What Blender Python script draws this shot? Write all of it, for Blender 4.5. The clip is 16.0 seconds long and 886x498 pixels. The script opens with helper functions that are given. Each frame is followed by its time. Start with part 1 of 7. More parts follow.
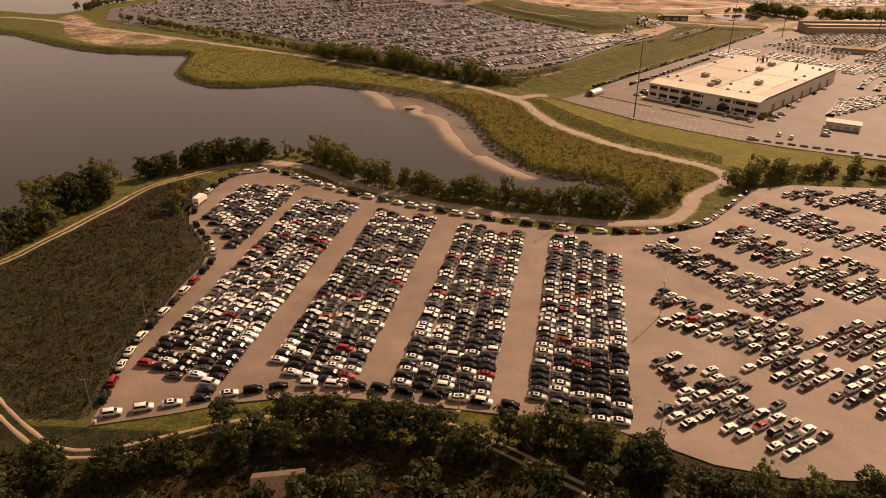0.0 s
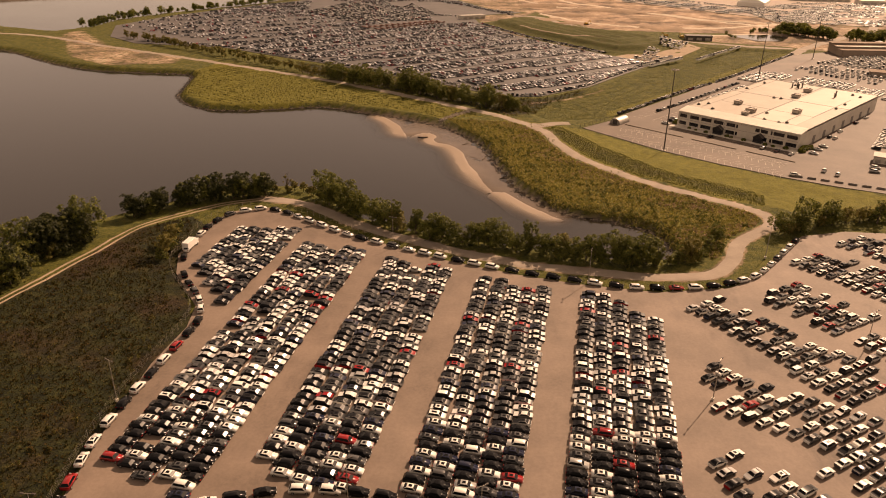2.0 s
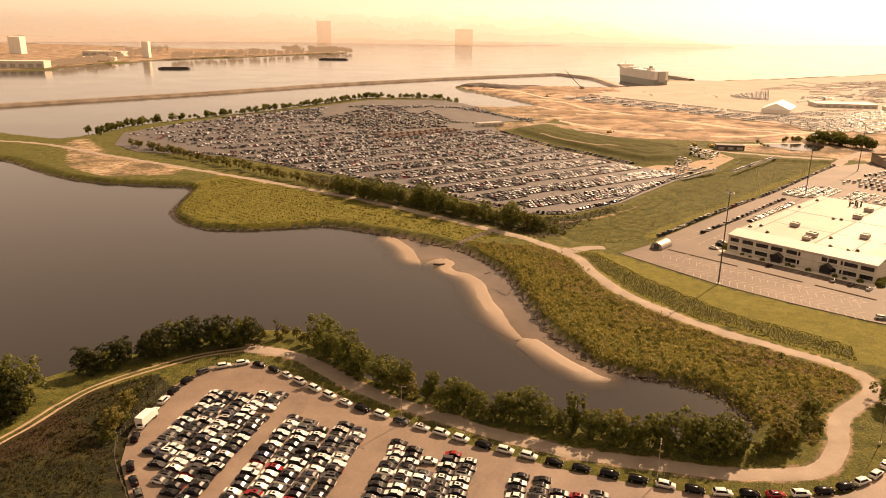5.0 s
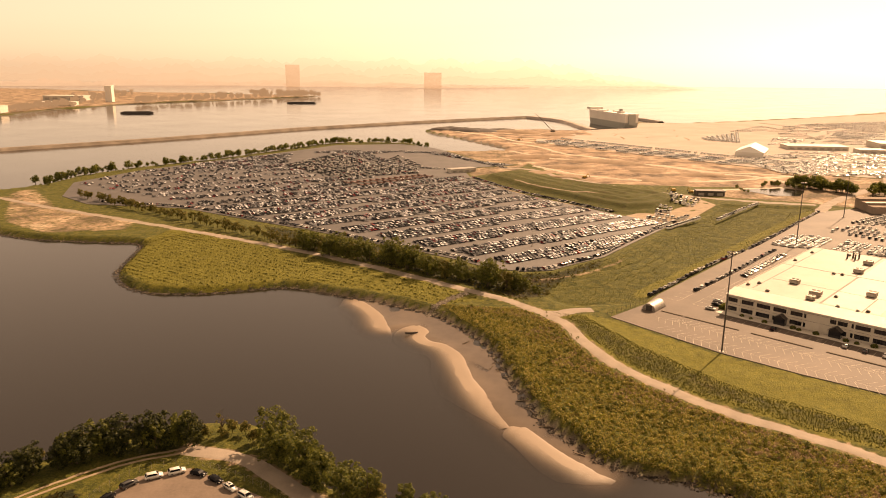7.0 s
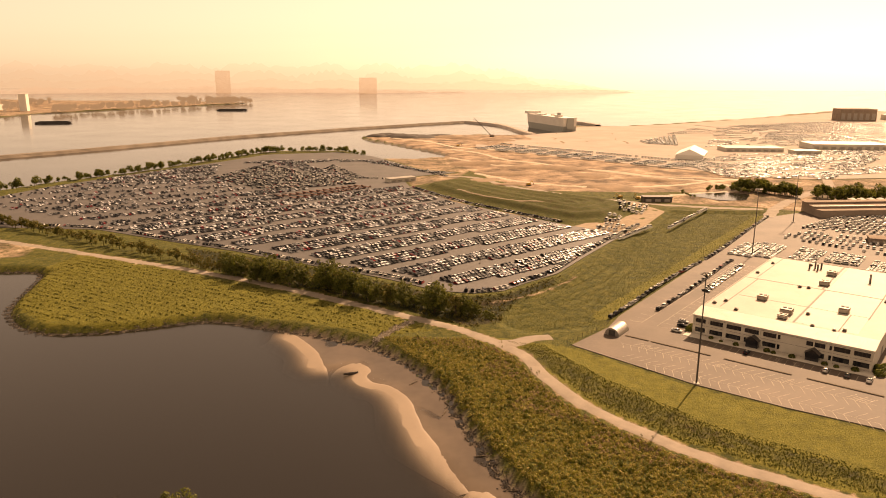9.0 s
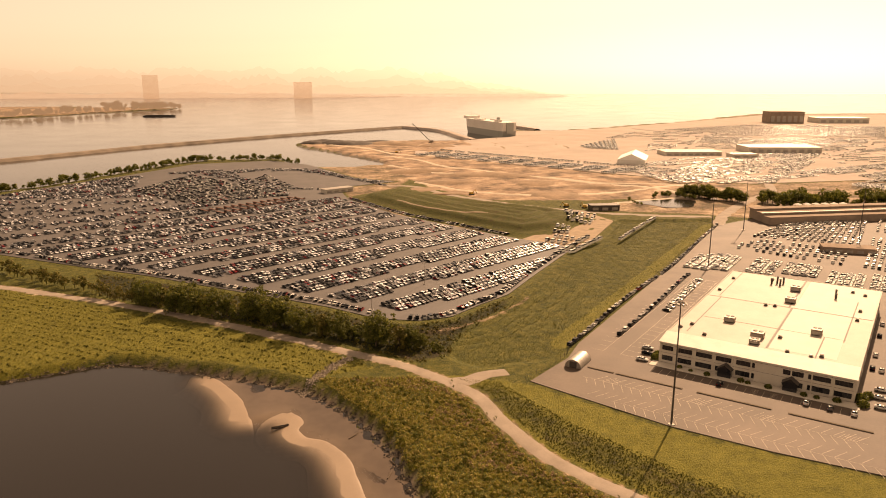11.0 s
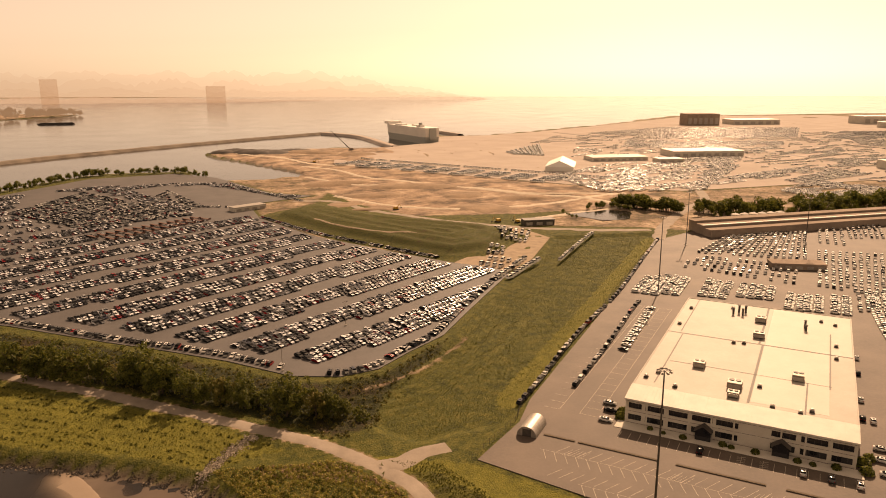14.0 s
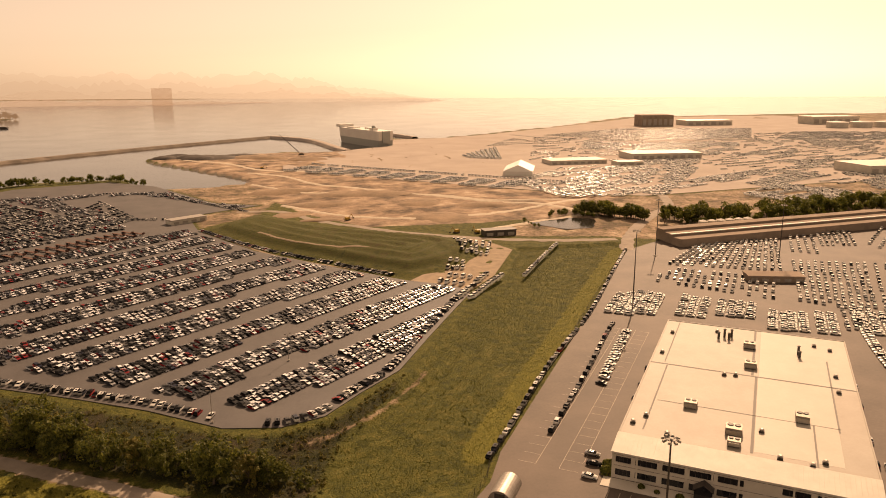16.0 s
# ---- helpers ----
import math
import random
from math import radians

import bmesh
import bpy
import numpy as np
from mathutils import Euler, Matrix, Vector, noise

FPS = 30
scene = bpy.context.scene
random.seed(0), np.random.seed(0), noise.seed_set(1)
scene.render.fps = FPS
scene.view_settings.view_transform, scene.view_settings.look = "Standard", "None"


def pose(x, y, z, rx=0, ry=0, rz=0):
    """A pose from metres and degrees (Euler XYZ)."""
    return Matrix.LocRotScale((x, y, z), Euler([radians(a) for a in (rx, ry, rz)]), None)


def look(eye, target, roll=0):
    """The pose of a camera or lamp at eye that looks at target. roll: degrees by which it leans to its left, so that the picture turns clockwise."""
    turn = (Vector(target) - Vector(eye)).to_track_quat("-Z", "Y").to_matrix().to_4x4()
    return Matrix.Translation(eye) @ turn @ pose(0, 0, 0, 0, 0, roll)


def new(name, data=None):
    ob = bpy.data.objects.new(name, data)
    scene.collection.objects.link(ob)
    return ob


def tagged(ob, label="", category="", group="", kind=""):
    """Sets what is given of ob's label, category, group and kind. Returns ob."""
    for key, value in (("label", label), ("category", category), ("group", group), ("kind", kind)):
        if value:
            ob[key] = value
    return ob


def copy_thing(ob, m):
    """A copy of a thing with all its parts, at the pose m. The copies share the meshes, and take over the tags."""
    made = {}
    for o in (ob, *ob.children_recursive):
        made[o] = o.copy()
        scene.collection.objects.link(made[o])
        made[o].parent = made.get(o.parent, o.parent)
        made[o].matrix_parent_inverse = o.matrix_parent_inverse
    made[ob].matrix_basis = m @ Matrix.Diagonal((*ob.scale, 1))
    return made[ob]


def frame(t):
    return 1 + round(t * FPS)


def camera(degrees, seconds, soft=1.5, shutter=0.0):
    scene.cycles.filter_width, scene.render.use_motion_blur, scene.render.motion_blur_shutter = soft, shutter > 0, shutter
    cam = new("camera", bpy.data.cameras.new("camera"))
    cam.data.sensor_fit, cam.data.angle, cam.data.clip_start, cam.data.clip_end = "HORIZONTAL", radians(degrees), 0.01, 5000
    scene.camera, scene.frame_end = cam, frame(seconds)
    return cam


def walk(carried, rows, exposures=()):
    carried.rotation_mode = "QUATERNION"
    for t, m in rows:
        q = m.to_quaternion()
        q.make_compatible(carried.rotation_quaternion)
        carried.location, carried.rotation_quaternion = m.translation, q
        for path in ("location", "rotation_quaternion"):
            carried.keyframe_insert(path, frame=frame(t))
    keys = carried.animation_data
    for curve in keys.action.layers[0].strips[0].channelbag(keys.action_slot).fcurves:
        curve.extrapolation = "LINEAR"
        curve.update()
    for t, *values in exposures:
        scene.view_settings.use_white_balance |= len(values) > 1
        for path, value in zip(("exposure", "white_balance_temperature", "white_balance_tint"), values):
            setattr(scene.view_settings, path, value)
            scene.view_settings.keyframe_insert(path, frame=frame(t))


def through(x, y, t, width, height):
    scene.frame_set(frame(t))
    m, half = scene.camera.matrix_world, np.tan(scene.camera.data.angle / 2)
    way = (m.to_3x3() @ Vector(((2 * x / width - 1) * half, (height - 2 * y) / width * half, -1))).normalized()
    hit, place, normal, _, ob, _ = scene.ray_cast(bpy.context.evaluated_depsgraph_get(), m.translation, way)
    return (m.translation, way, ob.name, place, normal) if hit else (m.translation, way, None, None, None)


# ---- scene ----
cam = camera(62.8, 16.0, 1.0)
PATH = [
    (0, (6.871, -3.215, 104.348), (6.789, -1.415, 103.482), 0.6),
    (0.5, (6.125, 3.109, 104.518), (6.036, 4.912, 103.657), 0.7),
    (1, (5.225, 10.534, 104.793), (5.129, 12.339, 103.936), 0.8),
    (1.5, (4.42, 18.766, 104.985), (4.316, 20.572, 104.132), 0.8),
    (2, (3.332, 27.22, 104.818), (3.221, 29.034, 103.982), 0.8),
    (2.5, (2.33, 35.968, 104.836), (2.211, 37.798, 104.039), 0.9),
    (3, (1.419, 44.718, 104.838), (1.291, 46.565, 104.082), 0.9),
    (3.5, (0.618, 53.605, 104.46), (0.48, 55.469, 103.748), 0.7),
    (4, (-0.247, 62.797, 104.386), (-0.392, 64.675, 103.713), 0.7),
    (4.5, (-1.306, 71.516, 104.498), (-1.459, 73.408, 103.866), 0.7),
    (5, (-2.346, 79.941, 104.58), (-2.506, 81.845, 103.989), 0.7),
    (7.5, (-6.375, 123.124, 105.442), (-6.42, 125.066, 104.966), 0.5),
    (8, (-6.925, 131.656, 105.384), (-6.927, 133.599, 104.909), 0.4),
    (8.5, (-7.886, 140.966, 105.077), (-7.846, 142.909, 104.604), 0.3),
    (11, (-6.606, 184.032, 105.699), (-6.36, 185.963, 105.239), 0.1),
    (11.5, (-5.883, 192.39, 106.107), (-5.598, 194.316, 105.649), 0.2),
    (12, (-4.765, 200.83, 106.494), (-4.443, 202.75, 106.037), 0.1),
    (12.5, (-3.866, 209.087, 106.906), (-3.51, 211.001, 106.451), 0.0),
    (13, (-2.836, 217.23, 107.584), (-2.446, 219.138, 107.129), -0.0),
    (13.5, (-1.445, 225.517, 107.854), (-1.025, 227.419, 107.4), -0.0),
    (14, (0.455, 234.391, 108.3), (0.907, 236.286, 107.847), -0.1),
    (14.5, (2.476, 243.228, 108.413), (2.958, 245.116, 107.961), -0.1),
    (15, (4.355, 251.577, 108.915), (4.866, 253.457, 108.463), -0.1),
    (15.5, (7.014, 260.557, 108.969), (7.554, 262.429, 108.517), -0.2),
    (16, (9.547, 269.659, 108.654), (10.116, 271.524, 108.204), -0.2),
]
EXPOSURES = [(0, 0.1, 10800, 34), (2, 0.24, 11000, 32), (3.5, 0.47, 11600, 30), (5, 0.68, 12400, 29), (8, 0.6, 13500, 29), (12, 0.34, 12700, 30), (16, 0.08, 12300, 30)]
walk(cam, [(t, look(eye, target, roll)) for t, eye, target, roll in PATH], EXPOSURES)

# ---- world, sun, exposure ----
SUN_AZ, SUN_EL = 36.0, 36.0
world = bpy.data.worlds.new("hazy_sky")
scene.world = world
world.use_nodes = True
wn = world.node_tree.nodes
sky = wn.new("ShaderNodeTexSky")
sky.sky_type = "NISHITA"
sky.sun_disc = False
sky.sun_elevation, sky.sun_rotation = radians(SUN_EL), radians(SUN_AZ)
sky.air_density, sky.dust_density, sky.ozone_density = 0.6, 1.0, 0.3
wn["Background"].inputs["Strength"].default_value = 0.1
haze = wn.new("ShaderNodeHueSaturation")  # a hazy sky is paler than a clear one
haze.inputs["Saturation"].default_value = 0.36
world.node_tree.links.new(sky.outputs[0], haze.inputs["Color"])
warm = wn.new("ShaderNodeMix")  # late light through dusty air
warm.data_type, warm.blend_type = "RGBA", "MULTIPLY"
warm.inputs[0].default_value = 1.0
warm.inputs[7].default_value = (1.0, 0.955, 0.885, 1)
even = wn.new("ShaderNodeMix")  # thick haze evens the sky out
even.data_type = "RGBA"
even.inputs[0].default_value = 0.24
even.inputs[7].default_value = (8.0, 7.9, 7.7, 1)
world.node_tree.links.new(haze.outputs[0], even.inputs[6])
world.node_tree.links.new(even.outputs[2], warm.inputs[6])
world.node_tree.links.new(warm.outputs[2], wn["Background"].inputs["Color"])
sun = new("sun", bpy.data.lights.new("sun", "SUN"))
sun.data.energy, sun.data.angle, sun.data.color = 5.0, radians(0.6), (1.0, 0.905, 0.79)
_az, _el = radians(SUN_AZ), radians(SUN_EL)
sun.matrix_world = look((math.sin(_az) * 500, 300 + math.cos(_az) * 500, math.tan(_el) * 500), (0, 300, 0))

# ---- materials ----
def node(nt, kind, **values):
    n = nt.nodes.new(kind)
    for k, v in values.items():
        n.inputs[k.replace("_", " ")].default_value = v
    return n


def surface(name, light, dark, rough=0.85, scale=0.5, fine=6.0, bump=0.3, bump_size=0.05, metal=0.0, spec=0.4, stains=0.0):
    """A two-scale noisy surface between two base colours, with fine relief. Scales are per metre."""
    m = bpy.data.materials.new(name)
    m.use_nodes = True
    nt = m.node_tree
    b = nt.nodes["Principled BSDF"]
    co = nt.nodes.new("ShaderNodeTexCoord")
    big = node(nt, "ShaderNodeTexNoise", Scale=scale, Detail=5.0, Roughness=0.6)
    small = node(nt, "ShaderNodeTexNoise", Scale=fine, Detail=4.0, Roughness=0.65)
    add = nt.nodes.new("ShaderNodeMath")
    add.operation = "MULTIPLY_ADD"
    add.inputs[1].default_value = 0.45
    ramp = nt.nodes.new("ShaderNodeValToRGB")
    ramp.color_ramp.elements[0].position, ramp.color_ramp.elements[1].position = 0.5, 0.95
    ramp.color_ramp.elements[0].color, ramp.color_ramp.elements[1].color = (*dark, 1), (*light, 1)
    for n in (big, small):
        nt.links.new(co.outputs["Object"], n.inputs["Vector"])
    nt.links.new(small.outputs["Fac"], add.inputs[0])
    nt.links.new(big.outputs["Fac"], add.inputs[2])
    nt.links.new(add.outputs[0], ramp.inputs["Fac"])
    colour = ramp.outputs["Color"]
    if stains:  # old oil and tyre marks in soft long patches
        st = node(nt, "ShaderNodeTexNoise", Scale=0.045, Detail=6.0, Roughness=0.7)
        mp = nt.nodes.new("ShaderNodeMapping")
        mp.inputs["Scale"].default_value = (1.0, 0.45, 1.0)
        nt.links.new(co.outputs["Object"], mp.inputs["Vector"])
        nt.links.new(mp.outputs["Vector"], st.inputs["Vector"])
        sr = nt.nodes.new("ShaderNodeMapRange")
        sr.inputs["From Min"].default_value, sr.inputs["From Max"].default_value = 0.54, 0.74
        sr.inputs["To Max"].default_value = stains
        nt.links.new(st.outputs["Fac"], sr.inputs["Value"])
        mul = nt.nodes.new("ShaderNodeMix")
        mul.data_type, mul.blend_type = "RGBA", "MULTIPLY"
        mul.inputs[7].default_value = (0.3, 0.27, 0.26, 1)
        nt.links.new(sr.outputs[0], mul.inputs[0])
        nt.links.new(colour, mul.inputs[6])
        colour = mul.outputs[2]
    nt.links.new(colour, b.inputs["Base Color"])
    if bump:
        bp = node(nt, "ShaderNodeBump", Strength=bump, Distance=bump_size)
        nt.links.new(small.outputs["Fac"], bp.inputs["Height"])
        nt.links.new(bp.outputs["Normal"], b.inputs["Normal"])
    b.inputs["Roughness"].default_value = rough
    b.inputs["Metallic"].default_value = metal
    b.inputs["Specular IOR Level"].default_value = spec
    return m


def plain(name, col, rough=0.5, metal=0.0, coat=0.0, spec=0.5, emit=0.0):
    m = bpy.data.materials.new(name)
    m.use_nodes = True
    b = m.node_tree.nodes["Principled BSDF"]
    b.inputs["Base Color"].default_value = (*col, 1)
    b.inputs["Roughness"].default_value = rough
    b.inputs["Metallic"].default_value = metal
    b.inputs["Coat Weight"].default_value = coat
    b.inputs["Coat Roughness"].default_value = 0.06
    b.inputs["Specular IOR Level"].default_value = spec
    if emit:
        b.inputs["Emission Color"].default_value = (*col, 1)
        b.inputs["Emission Strength"].default_value = emit
    return m


def island_mix(name, colours, rough=0.6, spec=0.4, coat=0.0, interp="CONSTANT", through=0.0):
    """A colour for each separate piece of a mesh, picked from (share, colour) rows."""
    m = bpy.data.materials.new(name)
    m.use_nodes = True
    nt = m.node_tree
    b = nt.nodes["Principled BSDF"]
    g = nt.nodes.new("ShaderNodeNewGeometry")
    ramp = nt.nodes.new("ShaderNodeValToRGB")
    cr = ramp.color_ramp
    cr.interpolation = interp
    at = 0.0
    for i, (share, c) in enumerate(colours):
        e = cr.elements[i] if i < 2 else cr.elements.new(min(at, 0.999))
        e.position = min(at, 0.999)
        e.color = (*c, 1)
        at += share
    nt.links.new(g.outputs["Random Per Island"], ramp.inputs["Fac"])
    nt.links.new(ramp.outputs["Color"], b.inputs["Base Color"])
    b.inputs["Roughness"].default_value = rough
    b.inputs["Specular IOR Level"].default_value = spec
    b.inputs["Coat Weight"].default_value = coat
    b.inputs["Coat Roughness"].default_value = 0.08
    if through:
        t = nt.nodes.new("ShaderNodeBsdfTranslucent")
        mx = nt.nodes.new("ShaderNodeMixShader")
        mx.inputs[0].default_value = through
        nt.links.new(ramp.outputs["Color"], t.inputs["Color"])
        nt.links.new(b.outputs[0], mx.inputs[1])
        nt.links.new(t.outputs[0], mx.inputs[2])
        nt.links.new(mx.outputs[0], nt.nodes["Material Output"].inputs["Surface"])
    return m


def ground_material():
    """Grass with bare earth, mown turf and rough scrub laid out by the land-cover attribute."""
    m = bpy.data.materials.new("ground_cover")
    m.use_nodes = True
    nt = m.node_tree
    b = nt.nodes["Principled BSDF"]
    co = nt.nodes.new("ShaderNodeTexCoord")
    at = nt.nodes.new("ShaderNodeAttribute")
    at.attribute_name = "cover"
    sep = nt.nodes.new("ShaderNodeSeparateColor")
    nt.links.new(at.outputs["Color"], sep.inputs[0])
    noises = []
    for s, d in ((0.035, 4.0), (0.25, 6.0), (1.6, 5.0)):
        n = node(nt, "ShaderNodeTexNoise", Scale=s, Detail=d, Roughness=0.65)
        nt.links.new(co.outputs["Object"], n.inputs["Vector"])
        noises.append(n)

    def ramp(src, stops):
        r = nt.nodes.new("ShaderNodeValToRGB")
        for i, (p, c) in enumerate(stops):
            e = r.color_ramp.elements[i] if i < 2 else r.color_ramp.elements.new(p)
            e.position, e.color = p, (*c, 1)
        nt.links.new(src, r.inputs["Fac"])
        return r.outputs["Color"]

    def blend(fac, a, c):
        x = nt.nodes.new("ShaderNodeMix")
        x.data_type = "RGBA"
        nt.links.new(fac, x.inputs[0])
        nt.links.new(a, x.inputs[6])
        nt.links.new(c, x.inputs[7])
        return x.outputs[2]

    def edge(src, n):
        """A mask with a ragged border."""
        a = nt.nodes.new("ShaderNodeMath")
        a.operation = "MULTIPLY_ADD"
        nt.links.new(n.outputs["Fac"], a.inputs[0])
        a.inputs[1].default_value = 0.9
        s = nt.nodes.new("ShaderNodeMath")
        s.operation = "ADD"
        s.inputs[1].default_value = -0.45
        nt.links.new(src, s.inputs[0])
        nt.links.new(s.outputs[0], a.inputs[2])
        r = nt.nodes.new("ShaderNodeMapRange")
        r.inputs["From Min"].default_value, r.inputs["From Max"].default_value = 0.38, 0.62
        nt.links.new(a.outputs[0], r.inputs["Value"])
        return r.outputs[0]

    both = nt.nodes.new("ShaderNodeMix")
    both.inputs[0].default_value = 0.5
    nt.links.new(noises[1].outputs["Fac"], both.inputs[2])
    nt.links.new(noises[2].outputs["Fac"], both.inputs[3])
    turf = both.outputs[0]
    grass = ramp(turf, [(0.4, (0.028, 0.034, 0.007)), (0.51, (0.07, 0.071, 0.013)), (0.63, (0.13, 0.112, 0.03))])
    mown = ramp(turf, [(0.33, (0.06, 0.06, 0.011)), (0.5, (0.118, 0.109, 0.019)), (0.68, (0.18, 0.156, 0.034))])
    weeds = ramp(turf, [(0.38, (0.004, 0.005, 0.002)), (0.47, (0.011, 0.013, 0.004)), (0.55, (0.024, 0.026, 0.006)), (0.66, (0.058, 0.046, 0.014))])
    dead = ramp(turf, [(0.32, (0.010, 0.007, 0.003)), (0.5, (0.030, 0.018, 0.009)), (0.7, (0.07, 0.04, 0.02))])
    patch = nt.nodes.new("ShaderNodeMapRange")
    patch.inputs["From Min"].default_value, patch.inputs["From Max"].default_value = 0.5, 0.66
    nt.links.new(noises[0].outputs["Fac"], patch.inputs["Value"])
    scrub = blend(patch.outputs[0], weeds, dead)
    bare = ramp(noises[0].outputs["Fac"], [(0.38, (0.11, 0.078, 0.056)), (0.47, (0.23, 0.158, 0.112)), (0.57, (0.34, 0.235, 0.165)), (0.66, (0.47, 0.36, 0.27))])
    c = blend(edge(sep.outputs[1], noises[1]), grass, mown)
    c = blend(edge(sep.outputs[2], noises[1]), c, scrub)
    c = blend(edge(sep.outputs[0], noises[1]), c, bare)
    wet = ramp(noises[0].outputs["Fac"], [(0.35, (0.075, 0.054, 0.041)), (0.65, (0.12, 0.087, 0.066))])
    ridge = ramp(noises[0].outputs["Fac"], [(0.35, (0.11, 0.08, 0.059)), (0.65, (0.15, 0.11, 0.082))])
    wet = blend(sep.outputs[2], wet, ridge)
    soak = at.outputs["Alpha"]
    c = blend(soak, c, wet)
    gloss = nt.nodes.new("ShaderNodeMapRange")
    gloss.inputs["To Min"].default_value, gloss.inputs["To Max"].default_value = 0.95, 0.22
    nt.links.new(soak, gloss.inputs["Value"])
    nt.links.new(gloss.outputs[0], b.inputs["Roughness"])
    nt.links.new(c, b.inputs["Base Color"])
    bp = node(nt, "ShaderNodeBump", Strength=0.8, Distance=0.6)
    rough = nt.nodes.new("ShaderNodeMapRange")  # wet mud lies smooth
    rough.inputs["To Min"].default_value, rough.inputs["To Max"].default_value = 0.8, 0.04
    nt.links.new(soak, rough.inputs["Value"])
    nt.links.new(rough.outputs[0], bp.inputs["Strength"])
    nt.links.new(noises[2].outputs["Fac"], bp.inputs["Height"])
    nt.links.new(bp.outputs["Normal"], b.inputs["Normal"])
    b.inputs["Specular IOR Level"].default_value = 0.2
    return m


def water_material():
    m = bpy.data.materials.new("silty_water")
    m.use_nodes = True
    nt = m.node_tree
    b = nt.nodes["Principled BSDF"]
    co = nt.nodes.new("ShaderNodeTexCoord")
    n1 = node(nt, "ShaderNodeTexNoise", Scale=0.9, Detail=3.0)
    n2 = node(nt, "ShaderNodeTexNoise", Scale=0.012, Detail=3.0)
    for n in (n1, n2):
        nt.links.new(co.outputs["Object"], n.inputs["Vector"])
    r = nt.nodes.new("ShaderNodeMapRange")
    r.inputs["To Min"].default_value, r.inputs["To Max"].default_value = 0.06, 0.16
    nt.links.new(n2.outputs["Fac"], r.inputs["Value"])
    nt.links.new(r.outputs[0], b.inputs["Roughness"])
    bp = node(nt, "ShaderNodeBump", Strength=0.12, Distance=0.06)
    nt.links.new(n1.outputs["Fac"], bp.inputs["Height"])
    nt.links.new(bp.outputs["Normal"], b.inputs["Normal"])
    b.inputs["Base Color"].default_value = (0.013, 0.0105, 0.0095, 1)
    b.inputs["IOR"].default_value = 1.33
    clear = nt.nodes.new("ShaderNodeBsdfTransparent")
    mx = nt.nodes.new("ShaderNodeMixShader")
    shallow = nt.nodes.new("ShaderNodeAttribute")
    shallow.attribute_name = "shallow"
    nt.links.new(shallow.outputs["Fac"], mx.inputs[0])
    nt.links.new(b.outputs[0], mx.inputs[1])
    nt.links.new(clear.outputs[0], mx.inputs[2])
    nt.links.new(mx.outputs[0], nt.nodes["Material Output"].inputs["Surface"])
    return m


GROUND = ground_material()
WATER = water_material()
ASPHALT = surface("worn_asphalt", (0.215, 0.157, 0.123), (0.12, 0.087, 0.067), 0.75, 0.06, 1.2, 0.15, 0.02, 0.0, 0.4, 0.75)
ASPHALT_DARK = surface("grey_asphalt", (0.092, 0.082, 0.080), (0.058, 0.053, 0.053), 0.7, 0.05, 1.0, 0.15, 0.02, 0.0, 0.4, 0.4)
ASPHALT_HALL = surface("brown_grey_asphalt", (0.122, 0.087, 0.067), (0.068, 0.049, 0.038), 0.75, 0.05, 1.0, 0.15, 0.02)
YARD = surface("pale_yard_paving", (0.43, 0.36, 0.315), (0.34, 0.285, 0.25), 0.92, 0.02, 0.3, 0.15, 0.03, 0.0, 0.08)
GRAVEL = surface("pale_gravel", (0.30, 0.245, 0.20), (0.205, 0.165, 0.132), 0.92, 0.15, 2.5, 0.4, 0.04)
DIRT = surface("wheel_track_dirt", (0.34, 0.25, 0.175), (0.21, 0.155, 0.105), 0.95, 0.2, 2.5, 0.4, 0.05)
SAND = surface("wet_sand", (0.27, 0.2, 0.147), (0.225, 0.166, 0.121), 0.45, 0.05, 1.5, 0.2, 0.03)
ROCK = island_mix("shore_rock", [(0.55, (0.035, 0.027, 0.021)), (0.35, (0.075, 0.058, 0.044)), (0.1, (0.22, 0.17, 0.125))], 0.9)
RUBBLE = island_mix("pale_rubble", [(0.4, (0.13, 0.105, 0.085)), (0.35, (0.25, 0.205, 0.165)), (0.25, (0.38, 0.315, 0.25))], 0.9)
CONCRETE = surface("precast_concrete", (0.60, 0.55, 0.48), (0.48, 0.43, 0.37), 0.85, 0.15, 3.0, 0.1, 0.01)
ROOF_WHITE = surface("bright_roof_coating", (0.47, 0.42, 0.36), (0.41, 0.365, 0.31), 0.6, 0.08, 1.5, 0.05, 0.01, 0.0, 0.2)
# Far silo colour lifted pale, with the haze before it painted in.
HAZE_PALE = surface("haze_pale_silo", (0.80, 0.74, 0.66), (0.70, 0.64, 0.56), 0.8, 0.05, 0.5, 0.0)
ROOFING = surface("white_roof_membrane", (0.35, 0.305, 0.255), (0.29, 0.25, 0.205), 0.6, 0.08, 1.5, 0.05, 0.01, 0.0, 0.25)
METAL_ROOF = surface("pale_ribbed_metal", (0.58, 0.54, 0.47), (0.48, 0.44, 0.38), 0.6, 0.2, 4.0, 0.05, 0.01, 0.0, 0.25)
SEAM = plain("roof_seam_grey", (0.17, 0.15, 0.135), 0.8)
DARK_GLASS = plain("dark_window_glass", (0.015, 0.015, 0.018), 0.08, 0.0, 0.0, 0.6)
GALV = surface("galvanised_steel", (0.42, 0.38, 0.34), (0.28, 0.25, 0.22), 0.5, 1.0, 8.0, 0.05, 0.01, 0.6)
DARK_STEEL = surface("dark_weathered_steel", (0.10, 0.085, 0.075), (0.05, 0.042, 0.038), 0.6, 1.0, 8.0, 0.05, 0.01, 0.3)
